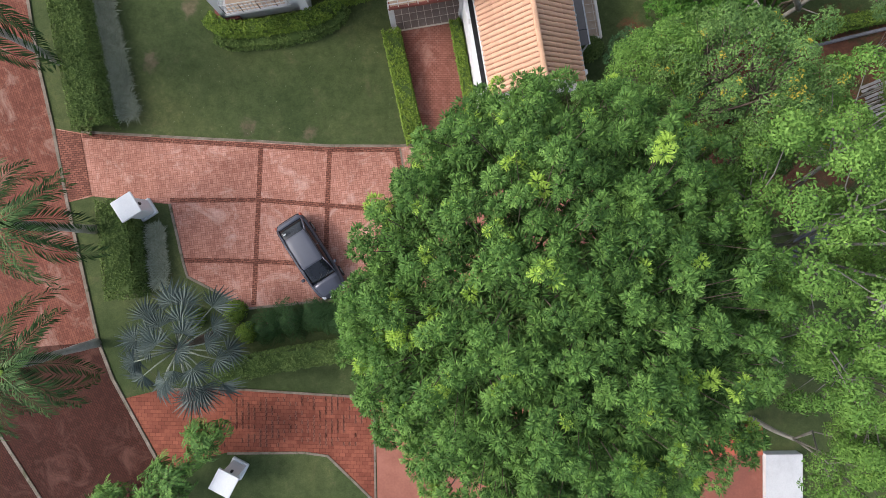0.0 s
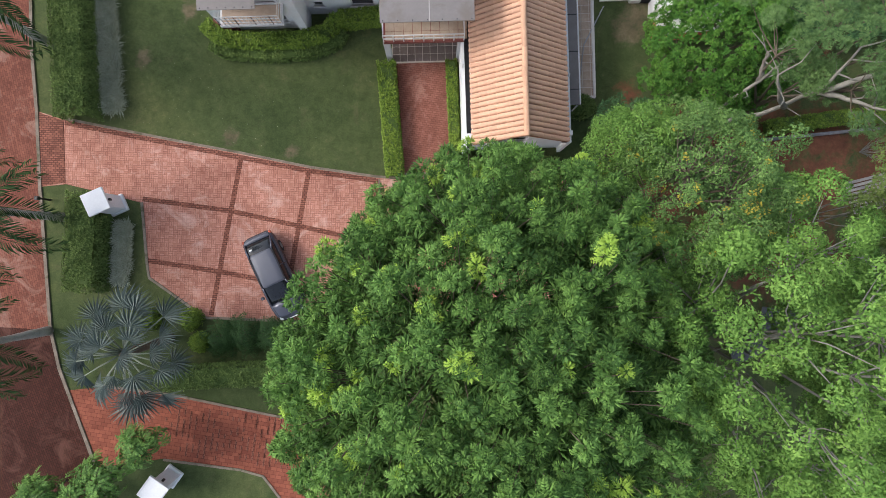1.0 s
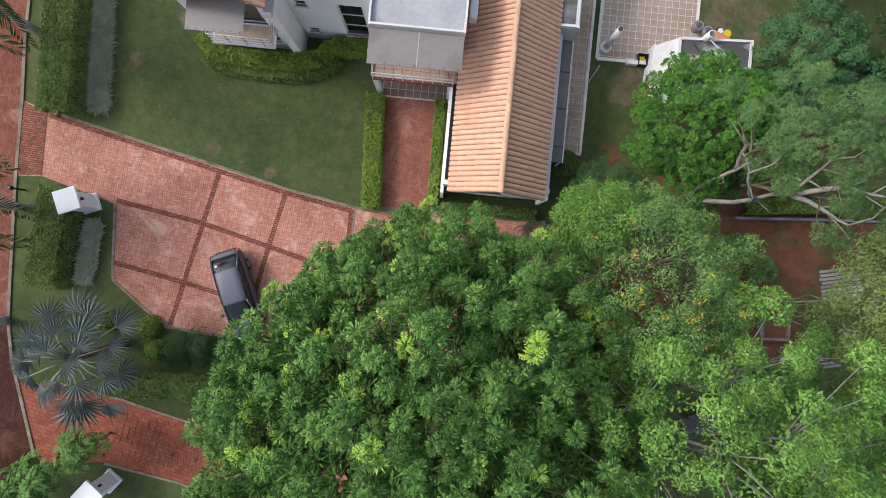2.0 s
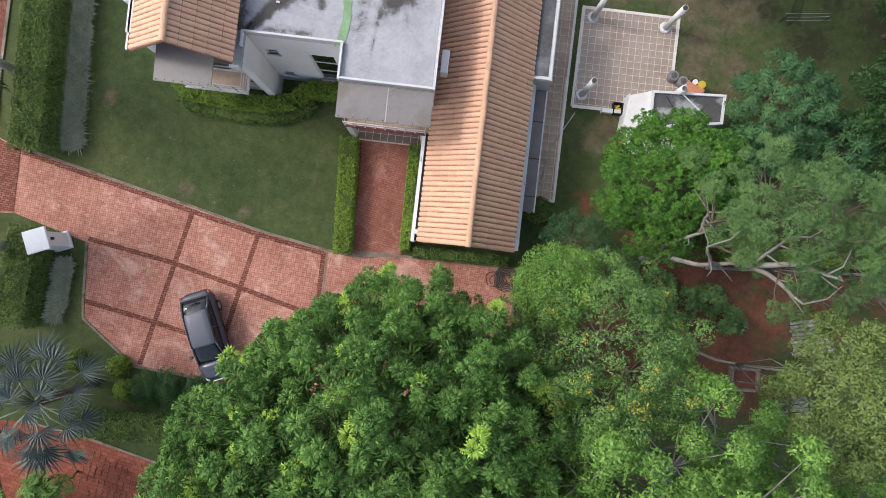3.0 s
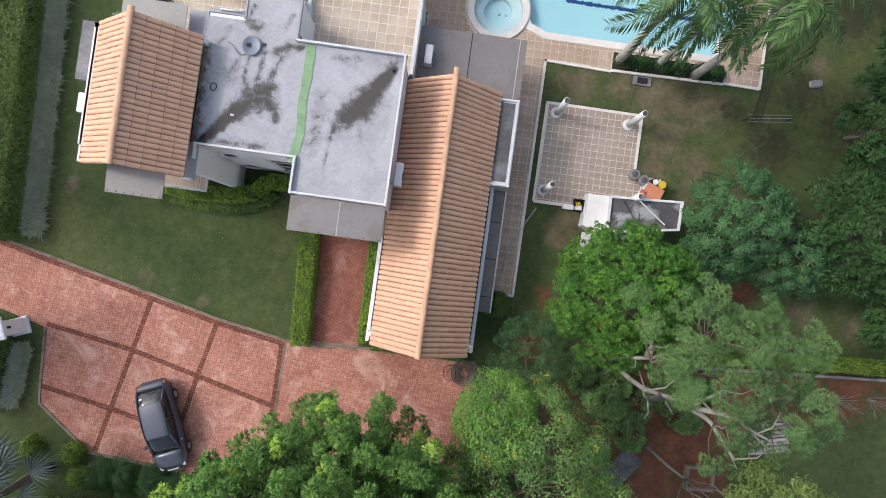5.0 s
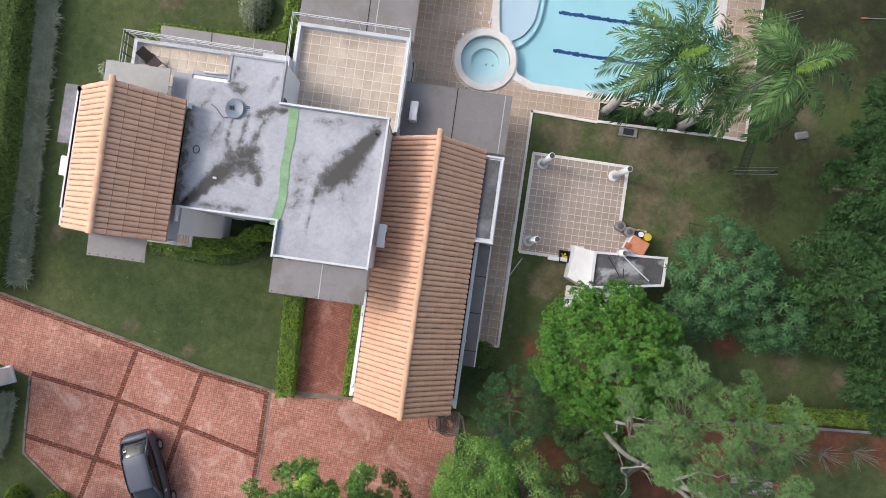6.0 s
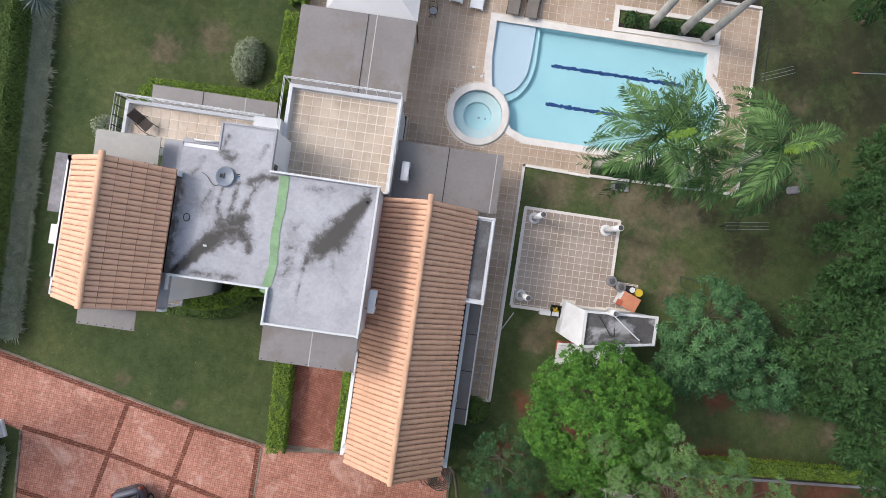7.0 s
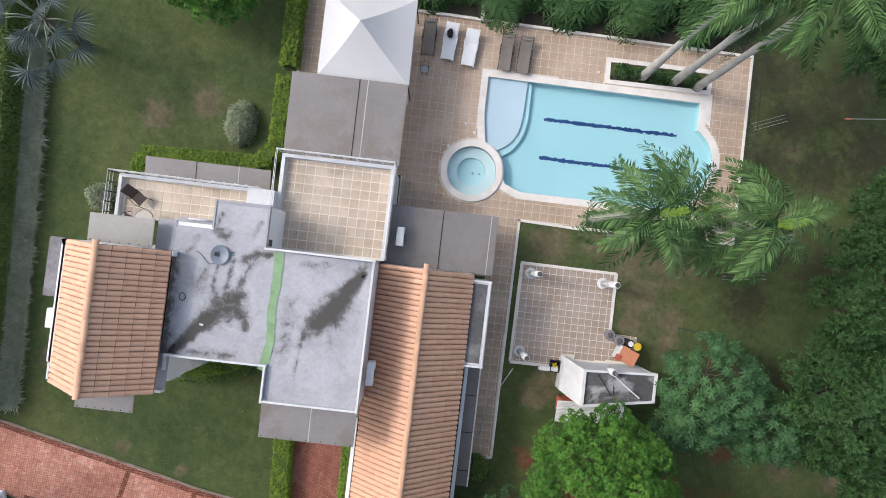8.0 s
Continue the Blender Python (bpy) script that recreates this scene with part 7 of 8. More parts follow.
def car(at, turn):
    t = thing("car", (*at, 0.03), label="dark grey compact hatchback with rounded corners parked on the driveway", category="car", turn=turn)

    def sec(x, w, zt, z0):
        return mirrored(x, [(0.80 * w, z0), (0.97 * w, z0 + 0.1), (w, (z0 + zt) / 2), (0.985 * w, zt - 0.12), (0.93 * w, zt - 0.04), (0.78 * w, zt), (0.4 * w, zt + 0.02), (0, zt + 0.027)])
    part("body", loft([sec(*k) for k in ((-2.28, 0.50, 0.68, 0.46), (-2.25, 0.64, 0.78, 0.38), (-2.16, 0.75, 0.88, 0.30), (-1.95, 0.82, 0.94, 0.24), (-1.3, 0.85, 0.96, 0.22), (0.0, 0.86, 0.96, 0.22), (1.0, 0.85, 0.93, 0.22), (1.5, 0.83, 0.88, 0.24),
                                         (1.85, 0.79, 0.81, 0.27), (2.05, 0.71, 0.74, 0.30), (2.18, 0.59, 0.66, 0.35), (2.25, 0.42, 0.58, 0.42))]), CARPAINT, t, smooth=True)

    def cab(x, w, wt, z):
        return mirrored(x, [(w, 0.88), (0.55 * w + 0.45 * wt, 0.5 * (0.88 + z)), (wt + 0.015, z - 0.05), (wt - 0.05, z - 0.008), (wt * 0.5, z + 0.012), (0, z + 0.018)])
    part("cabin", loft([cab(*k) for k in ((-1.98, 0.66, 0.63, 0.96), (-1.75, 0.72, 0.62, 1.13), (-1.5, 0.75, 0.61, 1.28), (-1.25, 0.77, 0.61, 1.38), (-0.8, 0.78, 0.62, 1.43), (0.0, 0.78, 0.62, 1.43), (0.35, 0.77, 0.61, 1.39), (0.7, 0.76, 0.61, 1.23), (1.05, 0.73, 0.62, 1.05), (1.28, 0.68, 0.60, 0.945))]), GLASS, t, "dark glass cabin", smooth=True)
    part("roof", panel(((-1.34, 0.52, 1.375), (-1.24, 0.565, 1.405), (-0.8, 0.59, 1.447), (0.0, 0.59, 1.45), (0.3, 0.575, 1.422), (0.40, 0.53, 1.40))), CARROOF, t, "dusty grey roof panel", smooth=True)
    part("bonnet", panel(((1.27, 0.66, 0.925), (1.5, 0.69, 0.895), (1.8, 0.65, 0.835), (2.0, 0.58, 0.775), (2.1, 0.48, 0.735)), 0.035), CARPAINT, t, smooth=True)
    tg = part("tailgate", panel(((-2.22, 0.54, 0.84), (-2.12, 0.64, 0.915), (-1.97, 0.70, 0.965)), 0.03), CARROOF, t, "grey tailgate shelf", smooth=True)
    bm = bmesh.new()
    tube(bm, [(-1.9, -0.25, 1.02), (-1.6, 0.15, 1.24)], 0.012, 5)
    part("wiper", bm, RUBBER, tg)
    part("sticker", boxed(-1.66, -1.56, -0.50, -0.36, 1.222, 1.236), RESIN, t, "small white sticker on the rear glass")
    for y0 in (-0.3, 0.12):
        bm = bmesh.new()
        tube(bm, [(1.24, y0, 0.985), (1.02, y0 + 0.36, 1.09)], 0.012, 5)
        part("wiper", bm, RUBBER, t)
    for s in (-1, 1):
        bm = bmesh.new()
        tube(bm, [(-1.25, s * 0.6, 1.42), (-1.1, s * 0.6, 1.47), (0.15, s * 0.6, 1.475), (0.3, s * 0.6, 1.42)], 0.016, 6)
        part("roof_rail", bm, STEEL, t)
        for pts, r in ((((-1.98, s * 0.68, 0.95), (-1.6, s * 0.665, 1.22), (-1.28, s * 0.60, 1.39)), 0.05), (((-0.4, s * 0.80, 0.92), (-0.38, s * 0.63, 1.42)), 0.03), (((1.3, s * 0.69, 0.93), (0.8, s * 0.655, 1.19), (0.36, s * 0.595, 1.40)), 0.036), (((-1.28, s * 0.605, 1.40), (-0.4, s * 0.625, 1.44), (0.36, s * 0.605, 1.405)), 0.03)):
            bm = bmesh.new()
            tube(bm, pts, r, 6)
            part("pillar", bm, CARPAINT, t, smooth=True)
        part("mirror", boxed(0.72, 0.88, min(s * 0.84, s * 1.03), max(s * 0.84, s * 1.03), 0.92, 1.05, bevel=0.04), CARPAINT, t)
        part("headlight", panel(((1.98, 0.10, 0.735), (2.10, 0.11, 0.70), (2.18, 0.07, 0.64)), 0.015), RESIN, t, "clear headlight").matrix_basis = Matrix.Translation((0, s * 0.55, 0))
        part("tail_light", boxed(-2.24, -2.08, min(s * 0.66, s * 0.78), max(s * 0.66, s * 0.78), 0.62, 0.86, bevel=0.03), BRICKRED, t, "red tail light")
        for x in (-1.36, 1.36):
            bm = bmesh.new()
            tube(bm, [(x, s * 0.68, 0.29), (x, s * 0.70, 0.30), (x, s * 0.865, 0.30)], [0.27, 0.295, 0.29], 20)
            wh = part("wheel", bm, RUBBER, t)
            bm = bmesh.new()
            tube(bm, [(x, s * 0.84, 0.30), (x, s * 0.875, 0.30)], [0.19, 0.17], 16)
            part("rim", bm, GALV, wh)
    part("grille", boxed(2.17, 2.27, -0.34, 0.22, 0.60, 0.64, bevel=0.012), RESIN, t, "pale front strip")
    part("front_bumper", panel(((2.08, 0.62, 0.48), (2.2, 0.56, 0.46), (2.29, 0.40, 0.42)), 0.02), RUBBER, t)
    part("rear_bumper", panel(((-2.33, 0.52, 0.50), (-2.27, 0.66, 0.54), (-2.15, 0.76, 0.56)), 0.02), STEEL, t)
    part("dashboard", boxed(0.7, 1.0, -0.6, 0.6, 0.84, 0.93, bevel=0.04), RUBBER, t)
    return t


car((-6.42, 0.0), -57.6)

# ---- gate pillars ----
def gate_pillar(at, turn, label):
    t = thing("gate_pillar", (*at, 0), label=label, category="gate pillar", group="gate pillars", turn=turn)
    part("plinth", boxed(-0.46, 0.46, -0.46, 0.46, 0, 0.22, bevel=0.04), WALL, t)
    part("shaft", boxed(-0.37, 0.37, -0.37, 0.37, 0.22, 1.98, bevel=0.015), WALL, t)
    part("cap", boxed(-0.56, 0.56, -0.56, 0.56, 1.98, 2.12, bevel=0.02), WALL, t)
    lamp = part("wall_lamp", boxed(0.37, 0.47, -0.06, 0.06, 1.4, 1.6, bevel=0.02), STEEL, t, "small dark wall lamp")
    return t


gate_pillar((-15.1, 2.5), 32, "white square gate pillar with overhanging cap beside the driveway")
gate_pillar((-10.45, -10.95), 62, "white square gate pillar with overhanging cap beside the lane")
bm = bmesh.new()
tube(bm, [(0, 0, 0), (0, 0, 0.9)], 0.05, 8)
t = thing("bollard_lamp", (-18.6, 2.3, 0), label="small dark bollard lamp on the verge", category="lamp")
part("post", bm, STEEL, t)
part("head", boxed(-0.1, 0.1, -0.1, 0.1, 0.9, 1.15, bevel=0.03), STEEL, t)

# ---- pool furniture ----
def lounger(at, turn, label, fabric, frame_mat, resin=False):
    t = thing("sun_lounger", (*at, 0.045), HOUSE, label, "sun lounger", "loungers by the pool", turn=turn)
    w = 0.31
    part("bed", boxed(-w, w, -0.95, 0.25, 0.30, 0.34, bevel=0.012), fabric, t)
    bm = bmesh.new()
    box(bm, -w, w, 0, 0.72, -0.02, 0.02, 0.01, Matrix.Translation((0, 0.25, 0.32)) @ pose(0, 0, 0, 24, 0, 0))
    back = part("backrest", bm, fabric, t)
    if not resin:
        bm = bmesh.new()
        tube(bm, [(-0.2, 0.75, 0.58), (0, 0.72, 0.60), (0.2, 0.75, 0.58)], 0.055, 6)
        part("head_roll", bm, fabric, back)
    for s in (-1, 1):
        bm = bmesh.new()
        tube(bm, [(s * w, -0.98, 0.28), (s * w, 0.25, 0.31), (s * w, 0.92, 0.60)], 0.028 if not resin else 0.045, 6)
        part("side_rail", bm, frame_mat, t)
        for y in (-0.75, 0.35):
            part("leg", boxed(s * w - 0.03, s * w + 0.03, y - 0.03, y + 0.03, 0, 0.3), frame_mat, t)
        bm = bmesh.new()
        tube(bm, [(s * (w + 0.03), -0.15, 0.31), (s * (w + 0.05), -0.1, 0.5), (s * (w + 0.05), 0.3, 0.52), (s * (w + 0.03), 0.35, 0.34)], 0.02, 6)
        part("armrest", bm, frame_mat, t)
    return t


lounger((4.65, 31.3), 0, "taupe fabric sun lounger under the tent edge", SLING, STEEL)
lounger((5.75, 31.2), -4, "white resin sun lounger holding a black bag", RESIN, RESIN, True)
lounger((6.85, 31.0), -4, "white resin sun lounger", RESIN, RESIN, True)
lounger((8.75, 31.0), -2, "taupe fabric sun lounger with head roll", SLING, STEEL)
lounger((9.72, 30.95), -2, "taupe fabric sun lounger with head roll", SLING, STEEL)
bm = bmesh.new()
bmesh.ops.create_icosphere(bm, subdivisions=2, radius=0.2)
for v in bm.verts:
    v.co = Vector((v.co.x * 0.85, v.co.y * 1.25, v.co.z * 0.5)) * (1 + 0.22 * noise.noise(v.co * 7))
b = solid("bag", bm, BLACKCLOTH, HOUSE @ pose(5.72, 31.55, 0.56), "crumpled black bag on the white lounger", "bag")


def garden_chair(at, turn, label, z=0.045, fabric=None):
    t = thing("garden_chair", (*at, z), HOUSE, label, "chair", "garden chairs", turn=turn)
    f = fabric or SLING
    part("seat", boxed(-0.24, 0.24, -0.24, 0.24, 0.40, 0.43, bevel=0.01), f, t)
    bm = bmesh.new()
    box(bm, -0.24, 0.24, 0, 0.62, -0.012, 0.012, 0.0, Matrix.Translation((0, 0.24, 0.42)) @ pose(0, 0, 0, 48, 0, 0))
    part("backrest", bm, f, t)
    for s in (-1, 1):
        bm = bmesh.new()
        tube(bm, [(s * 0.27, -0.32, 0.0), (s * 0.27, -0.18, 0.62), (s * 0.27, 0.26, 0.66), (s * 0.27, 0.36, 0.0)], 0.017, 6)
        part("leg", bm, STEEL, t)
    return t


ch = thing("metal_stool", (4.6, 29.55, 0.045), HOUSE, "small round grey metal garden chair beside the tent", "chair")
bm = bmesh.new()
tube(bm, [(0, 0, 0.43), (0, 0, 0.455)], [0.2, 0.2], 18)
part("seat", bm, GALV, ch)
bm = bmesh.new()
tube(bm, [(0.22 * math.cos(a), 0.22 * math.sin(a), 0.45) for a in np.linspace(0, 6.28, 19)], 0.016, 5)
part("seat_ring", bm, STEEL, ch)
bm = bmesh.new()
tube(bm, [(-0.2, 0.1, 0.45), (-0.21, 0.26, 0.78), (0, 0.32, 0.84), (0.21, 0.26, 0.78), (0.2, 0.1, 0.45)], 0.016, 5)
part("backrest", bm, STEEL, ch)
for a in (0.7, 2.4, 3.9, 5.5):
    bm = bmesh.new()
    tube(bm, [(0.17 * math.cos(a), 0.17 * math.sin(a), 0.44), (0.25 * math.cos(a), 0.25 * math.sin(a), 0)], 0.014, 5)
    part("leg", bm, STEEL, ch)
garden_chair((-7.35, 20.95), 52, "dark brown folding deck chair on the balcony", 3.59, BROWNSLING)
tb = thing("round_table", (-6.9, 20.05, 3.59), HOUSE, "round glass-topped balcony table with metal rim", "table")
bm = bmesh.new()
tube(bm, [(0.42 * math.cos(a), 0.42 * math.sin(a), 0.7) for a in np.linspace(0, 6.28, 21)], 0.016, 6)
part("rim", bm, STEEL, tb)
bm = bmesh.new()
bmesh.ops.create_cone(bm, cap_ends=True, segments=24, radius1=0.41, radius2=0.41, depth=0.012, matrix=Matrix.Translation((0, 0, 0.7)))
part("top", bm, weathered("frosted_glass", (0.40, 0.37, 0.33), (0.35, 0.32, 0.28), (0.45, 0.42, 0.38), 0.2), tb)
for k in range(4):
    bm = bmesh.new()
    a = k * math.pi / 2
    tube(bm, [(0.34 * math.cos(a), 0.34 * math.sin(a), 0), (0.25 * math.cos(a), 0.25 * math.sin(a), 0.69)], 0.014, 6)
    part("leg", bm, STEEL, tb)
garden_chair((-7.75, 19.95), 160, "dark brown folding deck chair on the balcony", 3.59, BROWNSLING)

# party tent
tent = thing("party_tent", (1.85, 30.0, 0.04), HOUSE, "white peaked canvas party tent on slim posts", "tent")
bm = bmesh.new()
apex = Vector((-0.25, 0.25, 4.05))
half = [(-2.2, -2.1), (2.2, -2.1), (2.15, 2.1), (-2.2, 2.1)]
for i in range(4):
    p, q = Vector((*half[i], 2.75)), Vector((*half[(i + 1) % 4], 2.75))
    n = 6
    grid = []
    for r in range(n + 1):
        s = r / n
        sag = -0.16 * math.sin(math.pi * s)
        a, b = p.lerp(apex, s), q.lerp(apex, s)
        grid.append([bm.verts.new(a.lerp(b, c / n) + Vector((0, 0, sag + 0.05 * math.sin(math.pi * c / n) * (1 - s)))) for c in range(n + 1)])
    for r in range(n):
        for c in range(n):
            bm.faces.new((grid[r][c], grid[r][c + 1], grid[r + 1][c + 1], grid[r + 1][c]))
part("canopy", bm, CANVAS, tent, "white canvas canopy", smooth=True)
for i in range(4):
    p, q = half[i], half[(i + 1) % 4]
    part("valance", strip([p, q], 0.02, 2.5, 2.77), CANVAS, tent)
    bm = bmesh.new()
    tube(bm, [(p[0] * 0.985, p[1] * 0.985, 0), (p[0] * 0.985, p[1] * 0.985, 2.72)], 0.035, 8)
    part("post", bm, STEEL, tent)

# terrace north wall openings
solid("north_bed", prism([(3.95, 32.9), (21.8, 32.6), (21.8, 37.5), (3.95, 37.5)], -0.1, 0.02), DARKSOIL, HOUSE, "dark soil bed behind the terrace", "planting bed", kind="structure")
for u in (7.3, 8.15):
    solid("bed_wall", boxed(u - 0.1, u + 0.1, 32.7, 35.5, -0.1, 0.25), COPING, HOUSE, "low pale garden wall", "wall", kind="structure")

# fence
fence = thing("fence", (21.98, 20.4, 0), HOUSE, "dark painted iron fence with upright bars along the terrace", "fence")
for z in (0.2, 1.05):
    bm = bmesh.new()
    tube(bm, [(-0.4, 0, z), (0, 2.2, z), (0, 12.2, z)], 0.022, 5)
    part("rail", bm, STEEL, fence)
_bar = bmesh.new()
tube(_bar, [(0, 0, 0), (0, 0, 1.2)], [0.014, 0.01], 5)
_bar = data_of("bar", _bar, STEEL)
for k in range(72):
    s = k / 71
    y = 12.2 * s
    part("bar", _bar, None, fence, at=pose(-0.4 * max(0, 1 - y / 2.2), y, 0))

# clothes lines on poles east of the terrace
for (a, b) in (((21.2, 20.65), (23.5, 20.95)), ((22.0, 28.6), (23.75, 29.3))):
    lines = thing("clothes_line", (*a, 0), HOUSE, "thin green washing lines between two posts", "washing line")
    d = Vector((b[0] - a[0], b[1] - a[1], 0))
    for k in range(3):
        bm = bmesh.new()
        o = Vector((-d.y, d.x, 0)).normalized() * (k - 1) * 0.18
        tube(bm, [o + Vector((0, 0, 0.55)), o + d * 0.5 + Vector((0, 0, 0.51)), o + d + Vector((0, 0, 0.55))], 0.012, 5)
        part("line", bm, GALV, lines)
    for e in (Vector((0, 0, 0)), d):
        bm = bmesh.new()
        tube(bm, [e, e + Vector((0, 0, 0.58))], 0.03, 6)
        part("post", bm, STEEL, lines)

# ---- barbecue shed ----
shed = thing("barbecue_shed", (15.6, 14.6, 0), HOUSE, "white walled barbecue shed with dark flat roof", "shed")
_s = Matrix.Translation((-15.6, -14.6, 0))
SH = [(14.02, 13.57), (17.52, 14.15), (17.55, 15.57), (14.0, 15.38)]
part("wall", prism(offset_loop(SH, -0.06), 0, 2.5), WHITE, shed, at=_s)
part("roof", prism(SH, 2.45, 2.62), WHITE, shed, at=_s)
part("roof_bed", prism(offset_loop(SH, -0.11), 2.6, 2.63), CLINKER, shed, "dark cinder-covered roof bed", at=_s)
part("parapet", rim(offset_loop(SH, -0.11), 0.11, 2.6, 2.74, 0.0), WHITE, shed, at=_s)
part("side_wall", prism([(13.42, 15.62), (14.0, 15.35), (14.02, 13.6), (13.3, 13.95)], 0, 1.0), PAINT, shed, "white sloping side counter", at=_s)
bm = bmesh.new()
hi = [bm.verts.new((u, v, z)) for u, v, z in ((14.0, 15.37, 2.62), (14.02, 13.58, 2.62), (13.28, 13.95, 0.9), (13.4, 15.62, 0.6))]
bm.faces.new(hi)
r = bmesh.ops.extrude_face_region(bm, geom=list(bm.faces))
bmesh.ops.translate(bm, vec=(0.05, 0, -0.05), verts=[g for g in r["geom"] if isinstance(g, bmesh.types.BMVert)])
part("hood", bm, PAINT, shed, "white painted sloping hood", at=_s)
bm = bmesh.new()
tube(bm, [(15.28, 15.45, 2.3), (15.28, 15.45, 3.3)], 0.17, 14)
ch = part("chimney", bm, PAINT, shed, "round white chimney pipe", at=_s, smooth=True)
bm = bmesh.new()
tube(bm, [(15.28, 15.45, 3.25), (15.28, 15.45, 3.33)], 0.12, 12)
part("flue", bm, CLINKER, ch, "sooty open flue")
bm = bmesh.new()
tube(bm, [(15.35, 15.3, 2.95), (16.1, 14.75, 2.9), (16.75, 14.3, 2.85)], 0.035, 6)
part("stay", bm, PAINT, shed, "white slanting pipe on the roof", at=_s)
bm = bmesh.new()
tube(bm, [(16.75, 14.3, 2.6), (16.75, 14.3, 2.9)], 0.04, 6)
part("vent", bm, STEEL, shed, at=_s)
bm = bmesh.new()
tube(bm, [(14.7, 15.2, 2.66), (15.1, 14.7, 2.66), (15.35, 14.35, 2.66), (15.55, 14.3, 2.66), (15.5, 14.75, 2.66)], 0.02, 5)
part("hose", bm, RUBBER, shed, "black hose lying on the roof", at=_s)
lean = thing("lean_to", (14.9, 13.0, 0), HOUSE, "lean-to with white corrugated tin roof and red wall", "lean-to")
_l = Matrix.Translation((-14.9, -13.0, 0))
part("wall", boxed(13.45, 16.3, 12.75, 13.5, 0, 1.45), BRICKRED, lean, "red painted wall", at=_l)
bm = bmesh.new()
v_rows = 14
rows = []
for k in range(v_rows * 2 + 1):
    v = 12.45 + 1.1 * k / (v_rows * 2)
    z = 1.5 + 0.22 * k / (v_rows * 2) + 0.022 * (1 if k % 2 else -1)
    rows.append([bm.verts.new((u, v + (u - 13.1) * 0.07, z)) for u in (13.12, 14.8, 16.48)])
for r, s in zip(rows, rows[1:]):
    for k in range(2):
        bm.faces.new((r[k], r[k + 1], s[k + 1], s[k]))
part("roof", bm, TIN, lean, "stained white corrugated sheets", at=_l)

crate = thing("crate", (13.12, 15.0, 0.06), HOUSE, "black crate holding yellow fruit on the floor edge", "crate")
for a in ((-0.25, -0.21, -0.3, 0.3), (0.21, 0.25, -0.3, 0.3), (-0.25, 0.25, -0.3, -0.26), (-0.25, 0.25, 0.26, 0.3)):
    part("side", boxed(*a, 0, 0.35), BLACKCLOTH, crate)
part("bottom", boxed(-0.22, 0.22, -0.27, 0.27, 0.0, 0.03), BLACKCLOTH, crate)
_r2 = random.Random(3)
for k in range(9):
    bm = bmesh.new()
    bmesh.ops.create_icosphere(bm, subdivisions=1, radius=0.075)
    f = solid("fruit", bm, YELLOW, HOUSE @ pose(13.12 + _r2.uniform(-0.13, 0.13), 15.0 + _r2.uniform(-0.18, 0.18), 0.27), "round yellow fruit lying in the crate", "fruit", group="fruit in the crate", smooth=True)
oven = thing("clay_oven", (16.6, 16.05, 0.06), HOUSE, "brick grill under an orange clay board", "grill", turn=-22)
part("base", boxed(-0.42, 0.40, -0.36, 0.34, 0, 1.05), WHITE, oven)
part("board", boxed(-0.48, 0.46, -0.40, 0.36, 1.05, 1.12, bevel=0.015), ORANGE, oven, "orange clay board")
part("pan", boxed(-0.62, -0.35, -0.45, -0.15, 1.1, 1.2, bevel=0.02), BRICKRED, oven, "rusty tin pan")
t = thing("bucket", (17.1, 16.55, 0.0), HOUSE, "yellow plastic bucket beside the grill", "bucket")
bm = bmesh.new()
tube(bm, [(0, 0, 0.0), (0, 0, 0.9)], [0.17, 0.2], 14)
part("tub", bm, YELLOW, t)
bm = bmesh.new()
tube(bm, [(-0.32, -0.08, 0), (-0.32, -0.08, 0.75)], [0.2, 0.2], 14)
t = thing("drum", (16.75, 16.75, 0), HOUSE, "black drum with white lid beside the grill", "drum")
bm = bmesh.new()
tube(bm, [(0, -0.1, 0), (0, -0.1, 0.85)], 0.2, 14)
part("body", bm, BLACKCLOTH, t)
bm = bmesh.new()
tube(bm, [(0, -0.1, 0.85), (0, -0.1, 0.9)], 0.14, 14)
part("lid", bm, RESIN, t)
for at in ((15.75, 16.95), (16.25, 16.72)):
    t = thing("planter_pot", (*at, 0.06), HOUSE, "round green-grey concrete pot on the tiled floor", "pot", "concrete pots")
    bm = bmesh.new()
    tube(bm, [(0, 0, 0), (0, 0, 0.5), (0, 0, 0.55)], [0.2, 0.28, 0.24], 16)
    part("bowl", bm, OLDWOOD, t)
    bm = bmesh.new()
    tube(bm, [(0, 0, 0.5), (0, 0, 0.565)], [0.16, 0.16], 14)
    part("soil", bm, CLINKER, t)
solid("low_bench", boxed(12.3, 13.3, 14.72, 14.95, 0, 0.35, bevel=0.02), PAINT, HOUSE, "low white bench wall at the floor edge", "bench")
bm = bmesh.new()
tube(bm, [(11.0, 14.6, 0.05), (9.9, 12.6, 0.05), (9.6, 10.8, 0.05)], 0.035, 5)
solid("cable", bm, GALV, HOUSE, "pale cable lying across the lawn", "cable")

